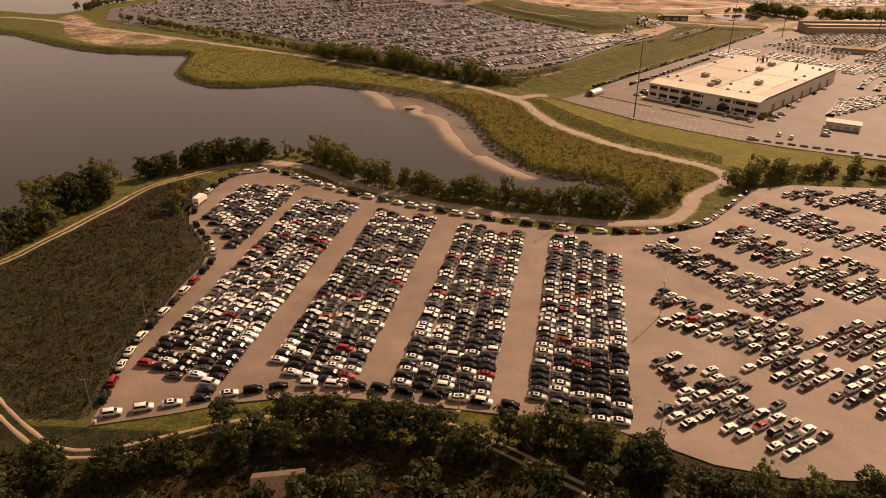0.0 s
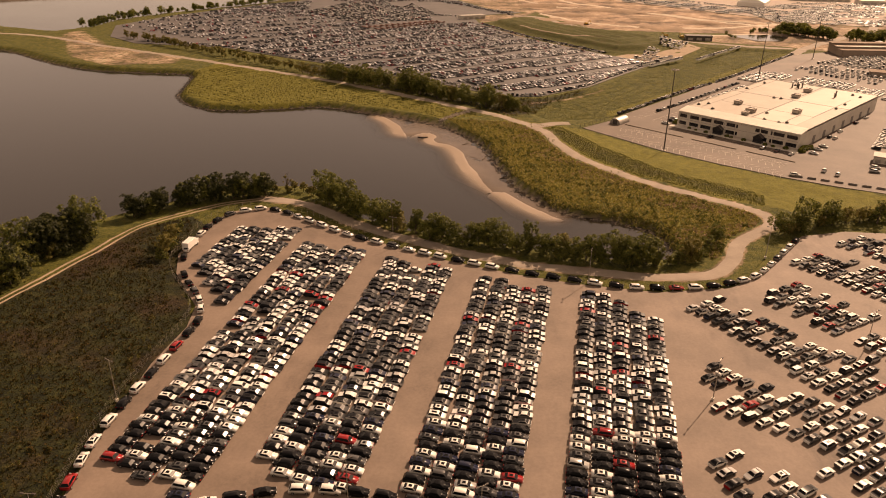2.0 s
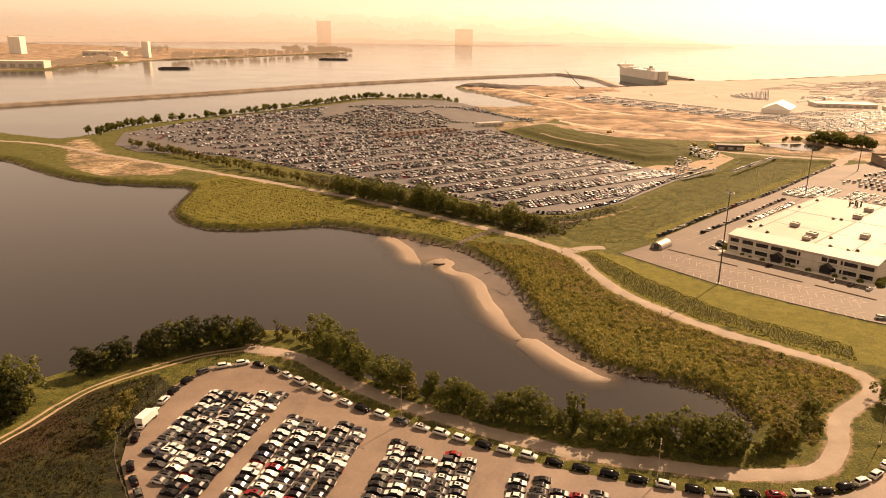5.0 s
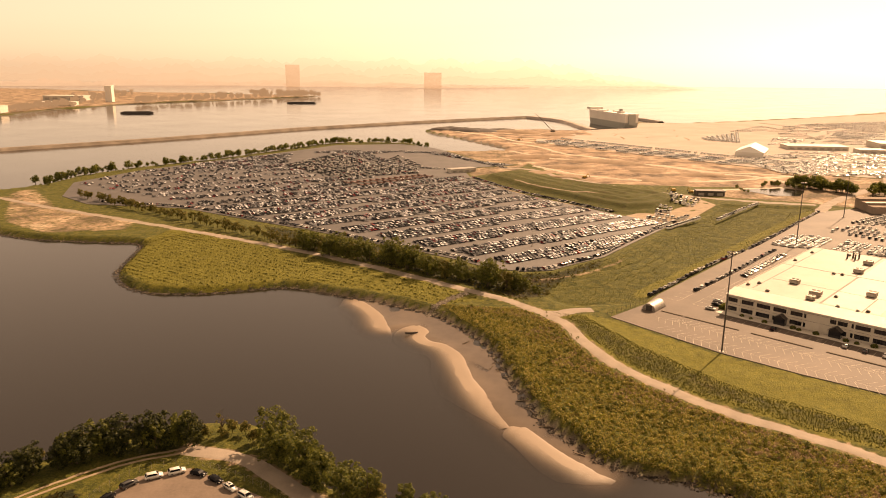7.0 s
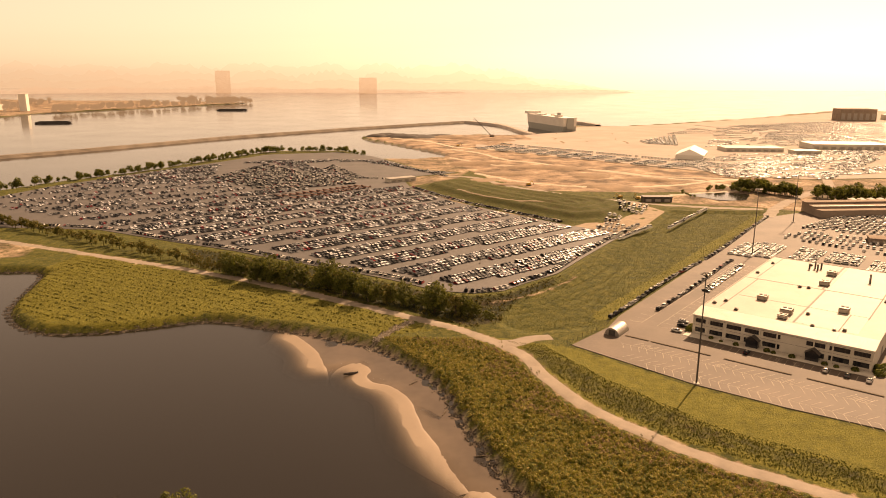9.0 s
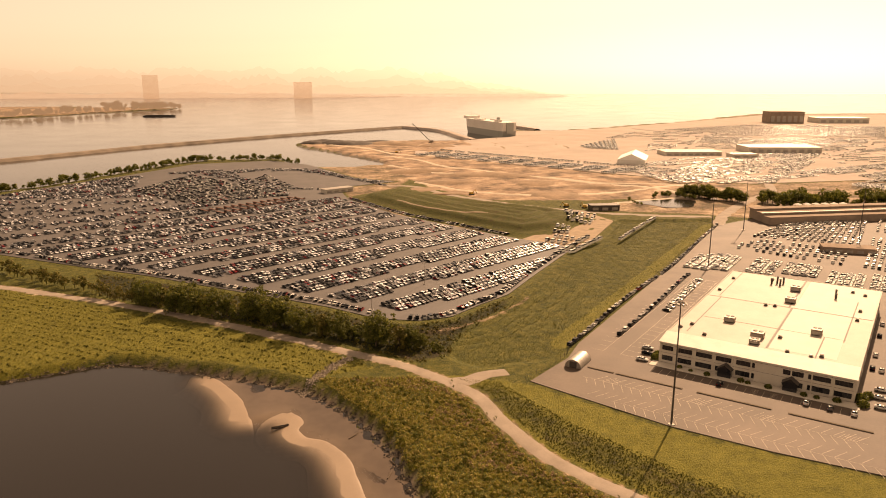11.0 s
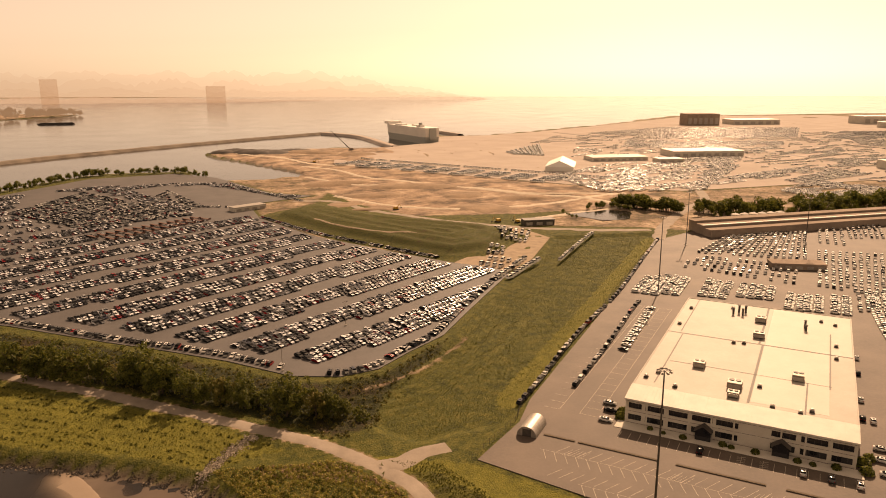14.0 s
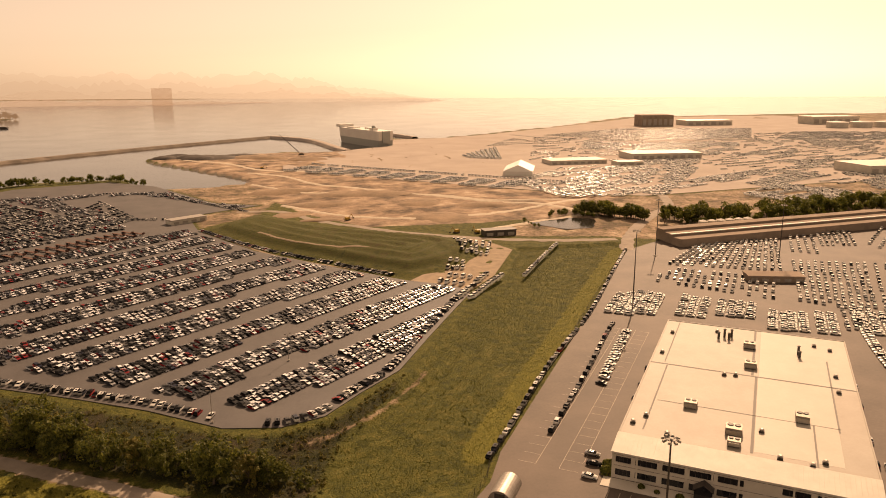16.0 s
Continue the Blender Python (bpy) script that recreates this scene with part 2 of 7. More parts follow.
UNIT = surface("beige_unit_casing", (0.33, 0.27, 0.215), (0.23, 0.185, 0.15), 0.55, 1.0, 6.0, 0.05, 0.01, 0.2)
PAINT_LINE = surface("worn_line_paint", (0.5, 0.42, 0.34), (0.27, 0.22, 0.175), 0.8, 0.4, 3.0, 0.0)
TYRE = plain("tyre_rubber", (0.02, 0.02, 0.02), 0.9)
RIM = plain("alloy_rim", (0.45, 0.44, 0.43), 0.3, 0.8)
CAR_GLASS = plain("tinted_car_glass", (0.006, 0.006, 0.007), 0.2, 0.0, 0.0, 0.12)
HEADLAMP = plain("clear_headlamp", (0.7, 0.7, 0.68), 0.12, 0.2)
TAILLAMP = plain("red_taillamp", (0.35, 0.01, 0.01), 0.2)
BARK = surface("bark", (0.14, 0.10, 0.07), (0.06, 0.045, 0.03), 0.95, 1.5, 9.0, 0.5, 0.03)
LEAF = island_mix("leaves", [(0.35, (0.04, 0.052, 0.011)), (0.4, (0.09, 0.102, 0.02)), (0.25, (0.17, 0.166, 0.036))], 0.6, 0.3, 0.0, "LINEAR", 0.5)
LEAF_DRY = island_mix("yellowing_leaves", [(0.3, (0.08, 0.078, 0.017)), (0.4, (0.15, 0.135, 0.03)), (0.3, (0.24, 0.19, 0.055))], 0.65, 0.3, 0.0, "LINEAR", 0.5)
WEED = island_mix("rough_weeds", [(0.4, (0.14, 0.145, 0.024)), (0.36, (0.26, 0.235, 0.045)), (0.24, (0.42, 0.33, 0.135))], 0.8, 0.2, 0.0, "LINEAR", 0.5)
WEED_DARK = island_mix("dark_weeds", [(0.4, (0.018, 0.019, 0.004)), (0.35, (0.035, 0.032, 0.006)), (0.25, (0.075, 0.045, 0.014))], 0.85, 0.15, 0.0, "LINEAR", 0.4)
# The same leaves darkened: woodland shade put into the colour.
LEAF_SHADED = island_mix("shade_dark_leaves", [(0.4, (0.012, 0.016, 0.004)), (0.4, (0.026, 0.032, 0.007)), (0.2, (0.055, 0.058, 0.012))], 0.65, 0.25, 0.0, "LINEAR", 0.35)
# Leaves darkened so that the tuft rows draw their own shadow lines.
MARSH_SHADOW = island_mix("shadow_dark_marsh_leaves", [(0.4, (0.018, 0.023, 0.005)), (0.4, (0.045, 0.05, 0.009)), (0.2, (0.09, 0.085, 0.02))], 0.8, 0.2, 0.0, "LINEAR", 0.3)
STRAW = island_mix("dead_straw", [(0.4, (0.16, 0.105, 0.06)), (0.35, (0.30, 0.205, 0.125)), (0.25, (0.42, 0.30, 0.195))], 0.85, 0.15, 0.0, "LINEAR", 0.3)
POINT_TUFT = island_mix("marsh_tufts", [(0.4, (0.075, 0.08, 0.012)), (0.4, (0.14, 0.132, 0.023)), (0.2, (0.22, 0.185, 0.055))], 0.8, 0.2, 0.0, "LINEAR", 0.4)
GREEN_TUFT = island_mix("grass_tufts", [(0.4, (0.052, 0.064, 0.011)), (0.4, (0.105, 0.114, 0.019)), (0.2, (0.18, 0.155, 0.045))], 0.8, 0.2, 0.0, "LINEAR", 0.25)
PAINTS = {
    "white": plain("white_car_paint", (0.66, 0.64, 0.60), 0.2, 0.0, 0.2),
    "black": plain("black_car_paint", (0.006, 0.006, 0.007), 0.2, 0.0, 0.0, 0.18),
    "grey": plain("grey_car_paint", (0.075, 0.074, 0.074), 0.2, 0.3, 0.1),
    "silver": plain("silver_car_paint", (0.45, 0.44, 0.42), 0.3, 0.6, 0.6),
    "navy": plain("dark_blue_car_paint", (0.012, 0.015, 0.032), 0.15, 0.0, 0.0, 0.3),
    "red": plain("red_car_paint", (0.26, 0.012, 0.014), 0.18, 0.0, 0.1),
}
FLEET = island_mix("mixed_car_paint", [(0.30, (0.62, 0.60, 0.57)), (0.40, (0.008, 0.008, 0.009)), (0.14, (0.055, 0.054, 0.055)),
                                       (0.07, (0.36, 0.35, 0.34)), (0.06, (0.018, 0.022, 0.04)), (0.03, (0.26, 0.012, 0.014))], 0.28, 0.18, 0.0)
FLEET_LIGHT = island_mix("half_white_car_paint", [(0.46, (0.68, 0.66, 0.62)), (0.30, (0.008, 0.008, 0.009)), (0.12, (0.055, 0.054, 0.055)),
                                                  (0.06, (0.36, 0.35, 0.34)), (0.03, (0.018, 0.022, 0.04)), (0.03, (0.26, 0.012, 0.014))], 0.28, 0.18, 0.0)
FLEET_PALE = island_mix("mostly_white_car_paint", [(0.80, (0.80, 0.77, 0.72)), (0.08, (0.42, 0.41, 0.40)), (0.12, (0.03, 0.03, 0.032))], 0.28, 0.18, 0.0)
FLEET_WHITE = island_mix("white_van_paint", [(0.9, (0.82, 0.80, 0.76)), (0.1, (0.62, 0.60, 0.56))], 0.2, 0.35, 0.0)
BRUSH = island_mix("olive_brush", [(0.4, (0.045, 0.05, 0.011)), (0.35, (0.1, 0.094, 0.02)), (0.25, (0.18, 0.14, 0.045))], 0.7, 0.2, 0.0, "LINEAR", 0.4)
FLEET_DARK = island_mix("mostly_dark_car_paint", [(0.33, (0.70, 0.70, 0.72)), (0.35, (0.012, 0.012, 0.013)), (0.16, (0.05, 0.049, 0.05)),
                                                  (0.08, (0.26, 0.26, 0.265)), (0.04, (0.018, 0.022, 0.04)), (0.06, (0.22, 0.012, 0.015))], 0.28, 0.18, 0.0)

# ---- helpers for building ----
def mesh_object(name, verts, faces, mats, slots=None, smooth=False, crease=0):
    me = bpy.data.meshes.new(name)
    me.from_pydata(verts.tolist() if isinstance(verts, np.ndarray) else [tuple(v) for v in verts], [], faces)
    for m in mats if isinstance(mats, (list, tuple)) else [mats]:
        me.materials.append(m)
    if slots is not None:
        me.polygons.foreach_set("material_index", slots)
    if smooth:
        me.polygons.foreach_set("use_smooth", [True] * len(me.polygons))
    me.update()
    if crease:
        me.set_sharp_from_angle(angle=radians(crease))
    return new(name, me)


def part(name, bm, material, parent, label=""):
    me = bpy.data.meshes.new(name)
    bm.to_mesh(me)
    bm.free()
    for m in material if isinstance(material, (list, tuple)) else [material]:
        me.materials.append(m)
    ob = new(name, me)
    ob.parent = parent
    if label:
        tagged(ob, label)
    return ob


def box(bm, sx, sy, sz, m=None, mat=0, taper=1.0):
    """A box standing on z = 0 of m, its top scaled by taper."""
    v = []
    for z, k in ((0, 1.0), (sz, taper)):
        for x, y in ((-1, -1), (1, -1), (1, 1), (-1, 1)):
            p = Vector((x * sx / 2 * k, y * sy / 2 * k, z))
            v.append(bm.verts.new(m @ p if m else p))
    for f in ((3, 2, 1, 0), (4, 5, 6, 7), (0, 1, 5, 4), (1, 2, 6, 5), (2, 3, 7, 6), (3, 0, 4, 7)):
        bm.faces.new([v[i] for i in f]).material_index = mat
    return v


def tube(bm, a, b, ra, rb, n=8, mat=0):
    """A tapered round bar from a to b."""
    a, b = Vector(a), Vector(b)
    q = (b - a).to_track_quat("Z", "Y")
    rings = []
    for c, r in ((a, ra), (b, rb)):
        rings.append([bm.verts.new(c + q @ Vector((math.cos(2 * math.pi * i / n) * r, math.sin(2 * math.pi * i / n) * r, 0))) for i in range(n)])
    for i in range(n):
        bm.faces.new((rings[0][i], rings[0][(i + 1) % n], rings[1][(i + 1) % n], rings[1][i])).material_index = mat
    bm.faces.new(rings[0][::-1]).material_index = mat
    bm.faces.new(rings[1]).material_index = mat


def empty(name, m, label, category, group="", kind=""):
    e = new(name)
    e.matrix_basis = m
    return tagged(e, label, category, group, kind)


def smooth_line(pts, step=4.0):
    """Points along a smooth curve through pts."""
    p = [np.array(q, float) for q in pts]
    p = [2 * p[0] - p[1]] + p + [2 * p[-1] - p[-2]]
    out = []
    for i in range(1, len(p) - 2):
        n = max(1, int(np.linalg.norm(p[i + 1] - p[i]) / step))
        for k in range(n):
            t = k / n
            out.append(0.5 * (2 * p[i] + (p[i + 1] - p[i - 1]) * t + (2 * p[i - 1] - 5 * p[i] + 4 * p[i + 1] - p[i + 2]) * t * t
                              + (3 * p[i] - p[i - 1] - 3 * p[i + 1] + p[i + 2]) * t ** 3))
    out.append(p[-2])
    return np.array(out)


def line_distance(P, line):
    """The distance of each point of P from an open line."""
    px, py = P[:, 0], P[:, 1]
    d = np.full(len(P), 1e18)
    for (ax, ay), (bx, by) in zip(line[:-1], line[1:]):
        ux, uy = bx - ax, by - ay
        qx, qy = px - ax, py - ay
        t = np.clip((qx * ux + qy * uy) / max(ux * ux + uy * uy, 1e-9), 0, 1)
        qx -= t * ux
        qy -= t * uy
        np.minimum(d, qx * qx + qy * qy, out=d)
    return np.sqrt(d)


def inside(P, poly):
    q = np.array(poly, float)
    r = np.roll(q, -1, 0)
    res = np.zeros(len(P), bool)
    for (x1, y1), (x2, y2) in zip(q, r):
        if y1 == y2:
            continue
        c = ((y1 > P[:, 1]) != (y2 > P[:, 1])) & (P[:, 0] < (x2 - x1) * (P[:, 1] - y1) / (y2 - y1) + x1)
        res ^= c
    return res


def signed(P, poly):
    """Distance from the outline of poly: positive inside."""
    q = np.array(poly, float)
    d = line_distance(P, np.vstack([q, q[:1]]))
    return np.where(inside(P, poly), d, -d)


# ---- the plan: shores, lots and roads ----
WATER_Z = -3.0
shore_cove = smooth_line([(70, 268), (67, 283), (54, 292), (41, 296), (31, 303), (25, 313), (20.2, 319.5), (15.5, 329.5), (13, 341.5), (9.4, 353.5), (6, 366), (3.8, 379), (-3.4, 397), (-12, 411), (-22, 424), (-33, 432), (-54, 443),
                          (-80, 454), (-101, 461), (-132, 450), (-161, 447), (-180, 457), (-196, 480), (-203, 510), (-214, 544), (-250, 548), (-290, 553), (-330, 572),
                          (-380, 608), (-404, 622), (-450, 630)], 5)
shore_spit = [(-520, 640), (-700, 600), (-720, 690), (-560, 745), (-496, 752), (-417, 722), (-402, 752)]
shore_river = smooth_line([(-398, 807), (-363, 881), (-311, 958), (-271, 1044), (-209, 1165), (-110, 1186), (-75, 1112), (-27, 1085), (38, 1122), (-34, 1273),
                           (-89, 1377), (-87, 1425), (18, 1452), (106, 1470), (196, 1462), (235, 1472)], 12)
shore_port = [(300, 1500), (300, 1640), (310, 1700), (370, 1690), (422, 1675), (545, 1749), (861, 1984), (1211, 2300), (1605, 2290), (2220, 2280), (4800, 2600)]
shore_far = [(5150, 5560), (2300, 5560), (-3000, 5560), (-4000, 3900), (-1900, 3300), (-1400, 3100), (-900, 3020), (-610, 2900), (-630, 2770), (-800, 2480), (-985, 2140), (-1030, 1830), (-1010, 1630), (-1300, 1560), (-4800, 1400), (-4800, -900)]
shore_south = smooth_line([(-330, -900), (-250, -200), (-190, 80), (-165, 200), (-152, 258), (-140, 276), (-122, 296), (-104, 312), (-84, 318), (-62, 312), (-46, 288), (-23, 275),
                           (1, 268), (27, 261), (49, 257), (66, 258)], 6)
WATER_LINE = np.vstack([shore_cove, shore_spit, shore_river, shore_port, shore_far, shore_south])

LOT_NEAR = [(-76, 119), (-79, 152), (-80, 178), (-78, 196), (-80, 208), (-94, 228), (-99, 242), (-99, 268), (-93, 282), (-81, 287), (-58, 275), (-37, 260), (-10, 246),
            (15, 237), (35, 232), (58, 229), (81, 234), (94, 244), (111, 268), (119, 278), (137, 284), (172, 283), (230, 262), (230, 150), (150, 122), (110, 114),
            (84, 112), (72, 112), (58, 115), (47, 121), (35, 127), (20, 128), (-5, 131), (-29, 133), (-47, 129), (-60, 124)]
LOT_FAR = [(4, 496), (22, 491), (37, 495), (52, 510), (70, 526), (92, 560), (116, 596), (131, 618), (126, 634), (105, 651), (73, 690), (27, 752), (-10, 832),
           (-20, 900), (39, 938), (0, 965), (-60, 1100), (-110, 1150), (-200, 1120), (-256, 1010), (-310, 920), (-352, 840), (-374, 760), (-345, 690), (-307, 658), (-225, 648),
           (-160, 608), (-118, 584), (-72, 552), (-44, 534), (-20, 517)]
LOT_HALL = [(55, 420), (75, 440), (84, 455), (158, 548), (262, 680), (300, 700), (620, 730), (900, 600), (700, 300), (400, 240), (192, 320), (156, 335), (136, 346), (113, 362), (90, 381)]
YARD_PORT = [(195, 1080), (330, 930), (400, 880), (640, 900), (1000, 860), (1700, 1100), (1700, 2200), (1300, 2240), (1220, 2230), (870, 1950), (560, 1720), (430, 1650),
             (330, 1640), (290, 1510), (205, 1450), (90, 1270), (84, 1215)]
EARTHWORKS = [(30, 1118), (55, 960), (75, 880), (112, 812), (200, 800), (280, 806), (373, 877), (300, 960), (230, 1035), (100, 1180), (195, 1300), (195, 1455), (18, 1448), (-84, 1422), (-84, 1380), (-30, 1275)]
MOUND = [(-8, 832), (40, 884), (91, 806), (161, 748), (180, 712), (140, 668), (107, 656), (75, 695), (30, 757)]
SPIT_BARE = [(-400, 701), (-394, 735), (-319, 642), (-241, 604), (-232, 571), (-284, 556), (-331, 588)]
SCRUB_NORTH = [(-21, 432), (22, 428), (34, 405), (45, 360), (66, 334), (97, 308), (112, 296), (104, 280), (82, 256), (70, 268), (54, 294), (31, 304), (17, 336), (8, 368), (0, 398)]
MEADOW_WEST = [(-400, -300), (-96, 60), (-92, 122), (-78, 121), (-79, 160), (-78, 200), (-93, 227), (-98, 243), (-98, 266), (-108, 276), (-124, 258), (-132, 225), (-142, 190), (-160, 150)]
GREEN_POINT = [(-212, 545), (-195, 480), (-165, 450), (-130, 450), (-101, 466), (-75, 459), (-46, 447), (-20, 432), (0, 440), (-30, 470), (-75, 496), (-135, 536), (-205, 578)]
VERGE = [(22, 432), (55, 418), (90, 379), (136, 344), (190, 318), (190, 300), (130, 300), (100, 316), (68, 344), (50, 366), (40, 390)]
SWALE = [(20, 488), (40, 493), (56, 508), (74, 524), (95, 558), (160, 645), (196, 705), (262, 700), (264, 684), (158, 552), (83, 458), (72, 442), (40, 440), (20, 465)]

LOT_BANK = [(-150, 596), (-72, 548), (-20, 512), (4, 492), (22, 487), (38, 491), (54, 507), (72, 523), (66, 508), (50, 490), (38, 474), (28, 446), (16, 442), (-1, 456), (-31, 479), (-74, 510), (-133, 548)]
ROAD_LINE = smooth_line([(-520, 700), (-420, 690), (-325, 641), (-271, 614), (-207, 581), (-133, 541), (-74, 504), (-31, 473), (-1, 450), (16, 435.5), (25, 424), (31.5, 416), (35.3, 407), (39.3, 389), (46, 370), (53.4, 358), (60.3, 348.3),
                         (73.4, 333.5), (86, 323), (98, 314), (108, 305), (113.5, 297), (110, 286), (95, 271), (87, 254), (77, 243), (57, 240), (37, 242), (15, 246), (-15, 258), (-44, 274), (-67, 292), (-86, 297)], 3)
TRACK_WEST = smooth_line([(-86, 297), (-104, 286), (-122, 264), (-130, 236), (-138, 206), (-146, 185), (-175, 120), (-215, 40)], 3)
TRACK_SOUTH = smooth_line([(-125, 150), (-108, 132), (-99, 124), (-88, 116), (-79, 111), (-71, 111), (-62, 114), (-44, 122), (-22, 126.5), (-2, 125), (8, 121), (18, 115), (40, 100), (70, 80)], 3)
HAUL_ROAD = smooth_line([(20, 911), (56, 900), (80, 850), (110, 811), (137, 780), (165, 758), (193, 739), (237, 721), (273, 713)], 6)
GATE_ROAD = smooth_line([(262, 680), (278, 707), (313, 750), (351, 789), (392, 828), (420, 880)], 8)


def stretch(lo, hi, near_lo, near_hi, step, grow):
    mid = list(np.arange(near_lo, near_hi + 1e-6, step))
    s, a, b = step, [], []
    x = near_lo
    while x > lo:
        s *= grow
        x -= s
        a.append(x)
    s, x = step, mid[-1]
    while x < hi:
        s *= grow
        x += s
        b.append(x)
    return np.array(a[::-1] + mid + b)


def rise(a, lo, hi):
    t = np.clip((a - lo) / (hi - lo), 0, 1)
    return t * t * (3 - 2 * t)


GX = stretch(-5200, 5200, -260, 300, 2.5, 1.045)
GY = stretch(-1200, 5600, 60, 720, 2.5, 1.035)
_px, _py = np.meshgrid(GX, GY)
GP = np.column_stack([_px.ravel(), _py.ravel()])
wet = signed(GP, WATER_LINE)
near_lot, far_lot, hall_lot, mound_d = signed(GP, LOT_NEAR), signed(GP, LOT_FAR), signed(GP, LOT_HALL), signed(GP, MOUND)
wob = (np.sin(GP[:, 0] * 0.31 + 1.3 * np.sin(GP[:, 1] * 0.17)) + np.sin(GP[:, 1] * 0.27 + 1.7 * np.sin(GP[:, 0] * 0.13))) * 0.25
height = -0.22 + 0.12 * wob
paved = np.maximum(np.maximum(near_lot, far_lot), hall_lot)
off = np.clip(-paved, 0, 40)
height += rise(off, 1, 14) * np.where(signed(GP, SWALE) > -3, 0.1, 0.5) * wob
height -= 1.7 * rise(np.minimum(-far_lot, -hall_lot), 2, 18) * (signed(GP, SWALE) > -3)
height += np.minimum(6.5, 0.32 * np.clip(mound_d, 0, 40)) + 0.8 * (mound_d > 5) * np.sin(mound_d * 0.55)
height += 0.42 * np.sin(far_lot * 0.9) * ((far_lot < -3) & (far_lot > -34) & (GP[:, 1] < 545) & (signed(GP, SWALE) > 0))
earth_d = signed(GP, EARTHWORKS)
height += np.where(earth_d > 0, rise(earth_d, 0, 25) * (0.5 * np.sin(GP[:, 0] * 0.05 + 2 * np.sin(GP[:, 1] * 0.021)) + 0.4 * np.sin(GP[:, 1] * 0.043 + GP[:, 0] * 0.03)), 0)
bank = np.where(wet > -9, -4.6 * rise(wet, -4.5, 1.4), 0)
height = height + bank
height[wet > 1.5] = np.minimum(height[wet > 1.5], -4.8)
SAND_LINE = smooth_line([(-60, 444), (-50, 428), (-42, 408), (-31, 412), (-25, 398), (-14, 385), (-8, 368), (-3, 349), (3, 334), (9, 323), (18, 310), (30, 297)], 4)
sd = line_distance(GP, SAND_LINE)
SAND_FLAT = np.vstack([SAND_LINE, shore_cove[(shore_cove[:, 0] > -62) & (shore_cove[:, 1] > 291) & (shore_cove[:, 0] < 42)]])
on_flat = inside(GP, SAND_FLAT)
height = np.where(wet > -2, np.maximum(height, -3.75 - (sd / 13.0) ** 2 * 0.4), height)
beach = np.where(wet > -2, -2.985 + 0.04 * wob - 0.9 * rise(-signed(GP, SAND_FLAT), -1.5, 5.5), -9)
height = np.maximum(height, beach)
cover = np.zeros((len(GP), 4), np.float32)


def zone(poly, soft):
    return np.clip(0.5 + signed(GP, poly) / (2 * soft), 0, 1)


road_d = line_distance(GP, ROAD_LINE)
# west bank (x < -450): the pale bare tone stands in for haze
cover[:, 0] = np.maximum.reduce([zone(EARTHWORKS, 5), zone(SPIT_BARE, 5) * 0.54, rise(-road_d, -5.0, -3.0) * 0.6,
                                 np.where((GP[:, 1] > 1000) & (GP[:, 0] > -300) & (far_lot < -40) & (wet < -8), 0.55, 0), np.where((GP[:, 0] < -450) & (GP[:, 1] > 1000) & (wet < -8), 0.62, 0)])
cover[:, 0] = np.maximum.reduce([cover[:, 0], zone([(182, 748), (262, 724), (300, 700), (640, 735), (900, 700), (1000, 860), (640, 900), (400, 880), (330, 930), (240, 800)], 6) * 0.58,
                                 zone([(-10, 838), (40, 890), (60, 960), (30, 1118), (-60, 1100), (0, 965), (39, 938), (-20, 900)], 5) * 0.58])
cover[:, 0] *= np.where(mound_d > 0, 0, 1)
sandy = (wet > -1.5) & (GP[:, 0] > -90) & (GP[:, 1] > 280)
cover[:, 3] = np.where(sandy | (wet > 0.5), 1.0, 0)
cover[:, 0] *= np.where(sandy, 0, 1)
cover[:, 1] = np.maximum.reduce([zone(VERGE, 3) * 0.85, zone(SWALE, 3) * (0.1 + 0.85 * rise(-line_distance(GP, smooth_line([(83, 456), (120, 503), (157, 549), (261, 681)], 3)), -13, -8)), zone(GREEN_POINT, 4) * 0.95])
# dark scrub also paints shade under the woods and on the lot bank
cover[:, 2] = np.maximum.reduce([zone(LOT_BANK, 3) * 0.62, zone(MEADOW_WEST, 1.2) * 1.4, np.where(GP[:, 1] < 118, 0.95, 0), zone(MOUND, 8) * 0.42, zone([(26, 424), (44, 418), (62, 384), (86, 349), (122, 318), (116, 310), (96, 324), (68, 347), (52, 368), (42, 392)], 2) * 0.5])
scar = line_distance(GP, smooth_line([(30, 480), (41, 485), (57, 497), (73, 514), (80, 524)], 3))
cover[:, 0] = np.maximum(cover[:, 0], 0.56 * rise(-scar, -3.2, -0.3))
cover[:, 2] = np.where(sandy, np.maximum(np.where(on_flat, np.exp(-(sd / 4.0) ** 2), np.exp(-(sd / 12.0) ** 2)), 0.45 * rise(-wet, -3.5, -0.5)), np.where(wet > 0.5, 0, cover[:, 2]))
nx, ny = len(GX), len(GY)
idx = np.arange(nx * ny).reshape(ny, nx)
quads = np.stack([idx[:-1, :-1], idx[:-1, 1:], idx[1:, 1:], idx[1:, :-1]], -1).reshape(-1, 4)
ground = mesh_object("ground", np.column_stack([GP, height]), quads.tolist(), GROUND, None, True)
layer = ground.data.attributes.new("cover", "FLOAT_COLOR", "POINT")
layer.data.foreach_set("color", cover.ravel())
tagged(ground, "grassy riverside ground with scrub, mown verges and bare earth", "ground", kind="structure")
HEIGHT = height.reshape(ny, nx)


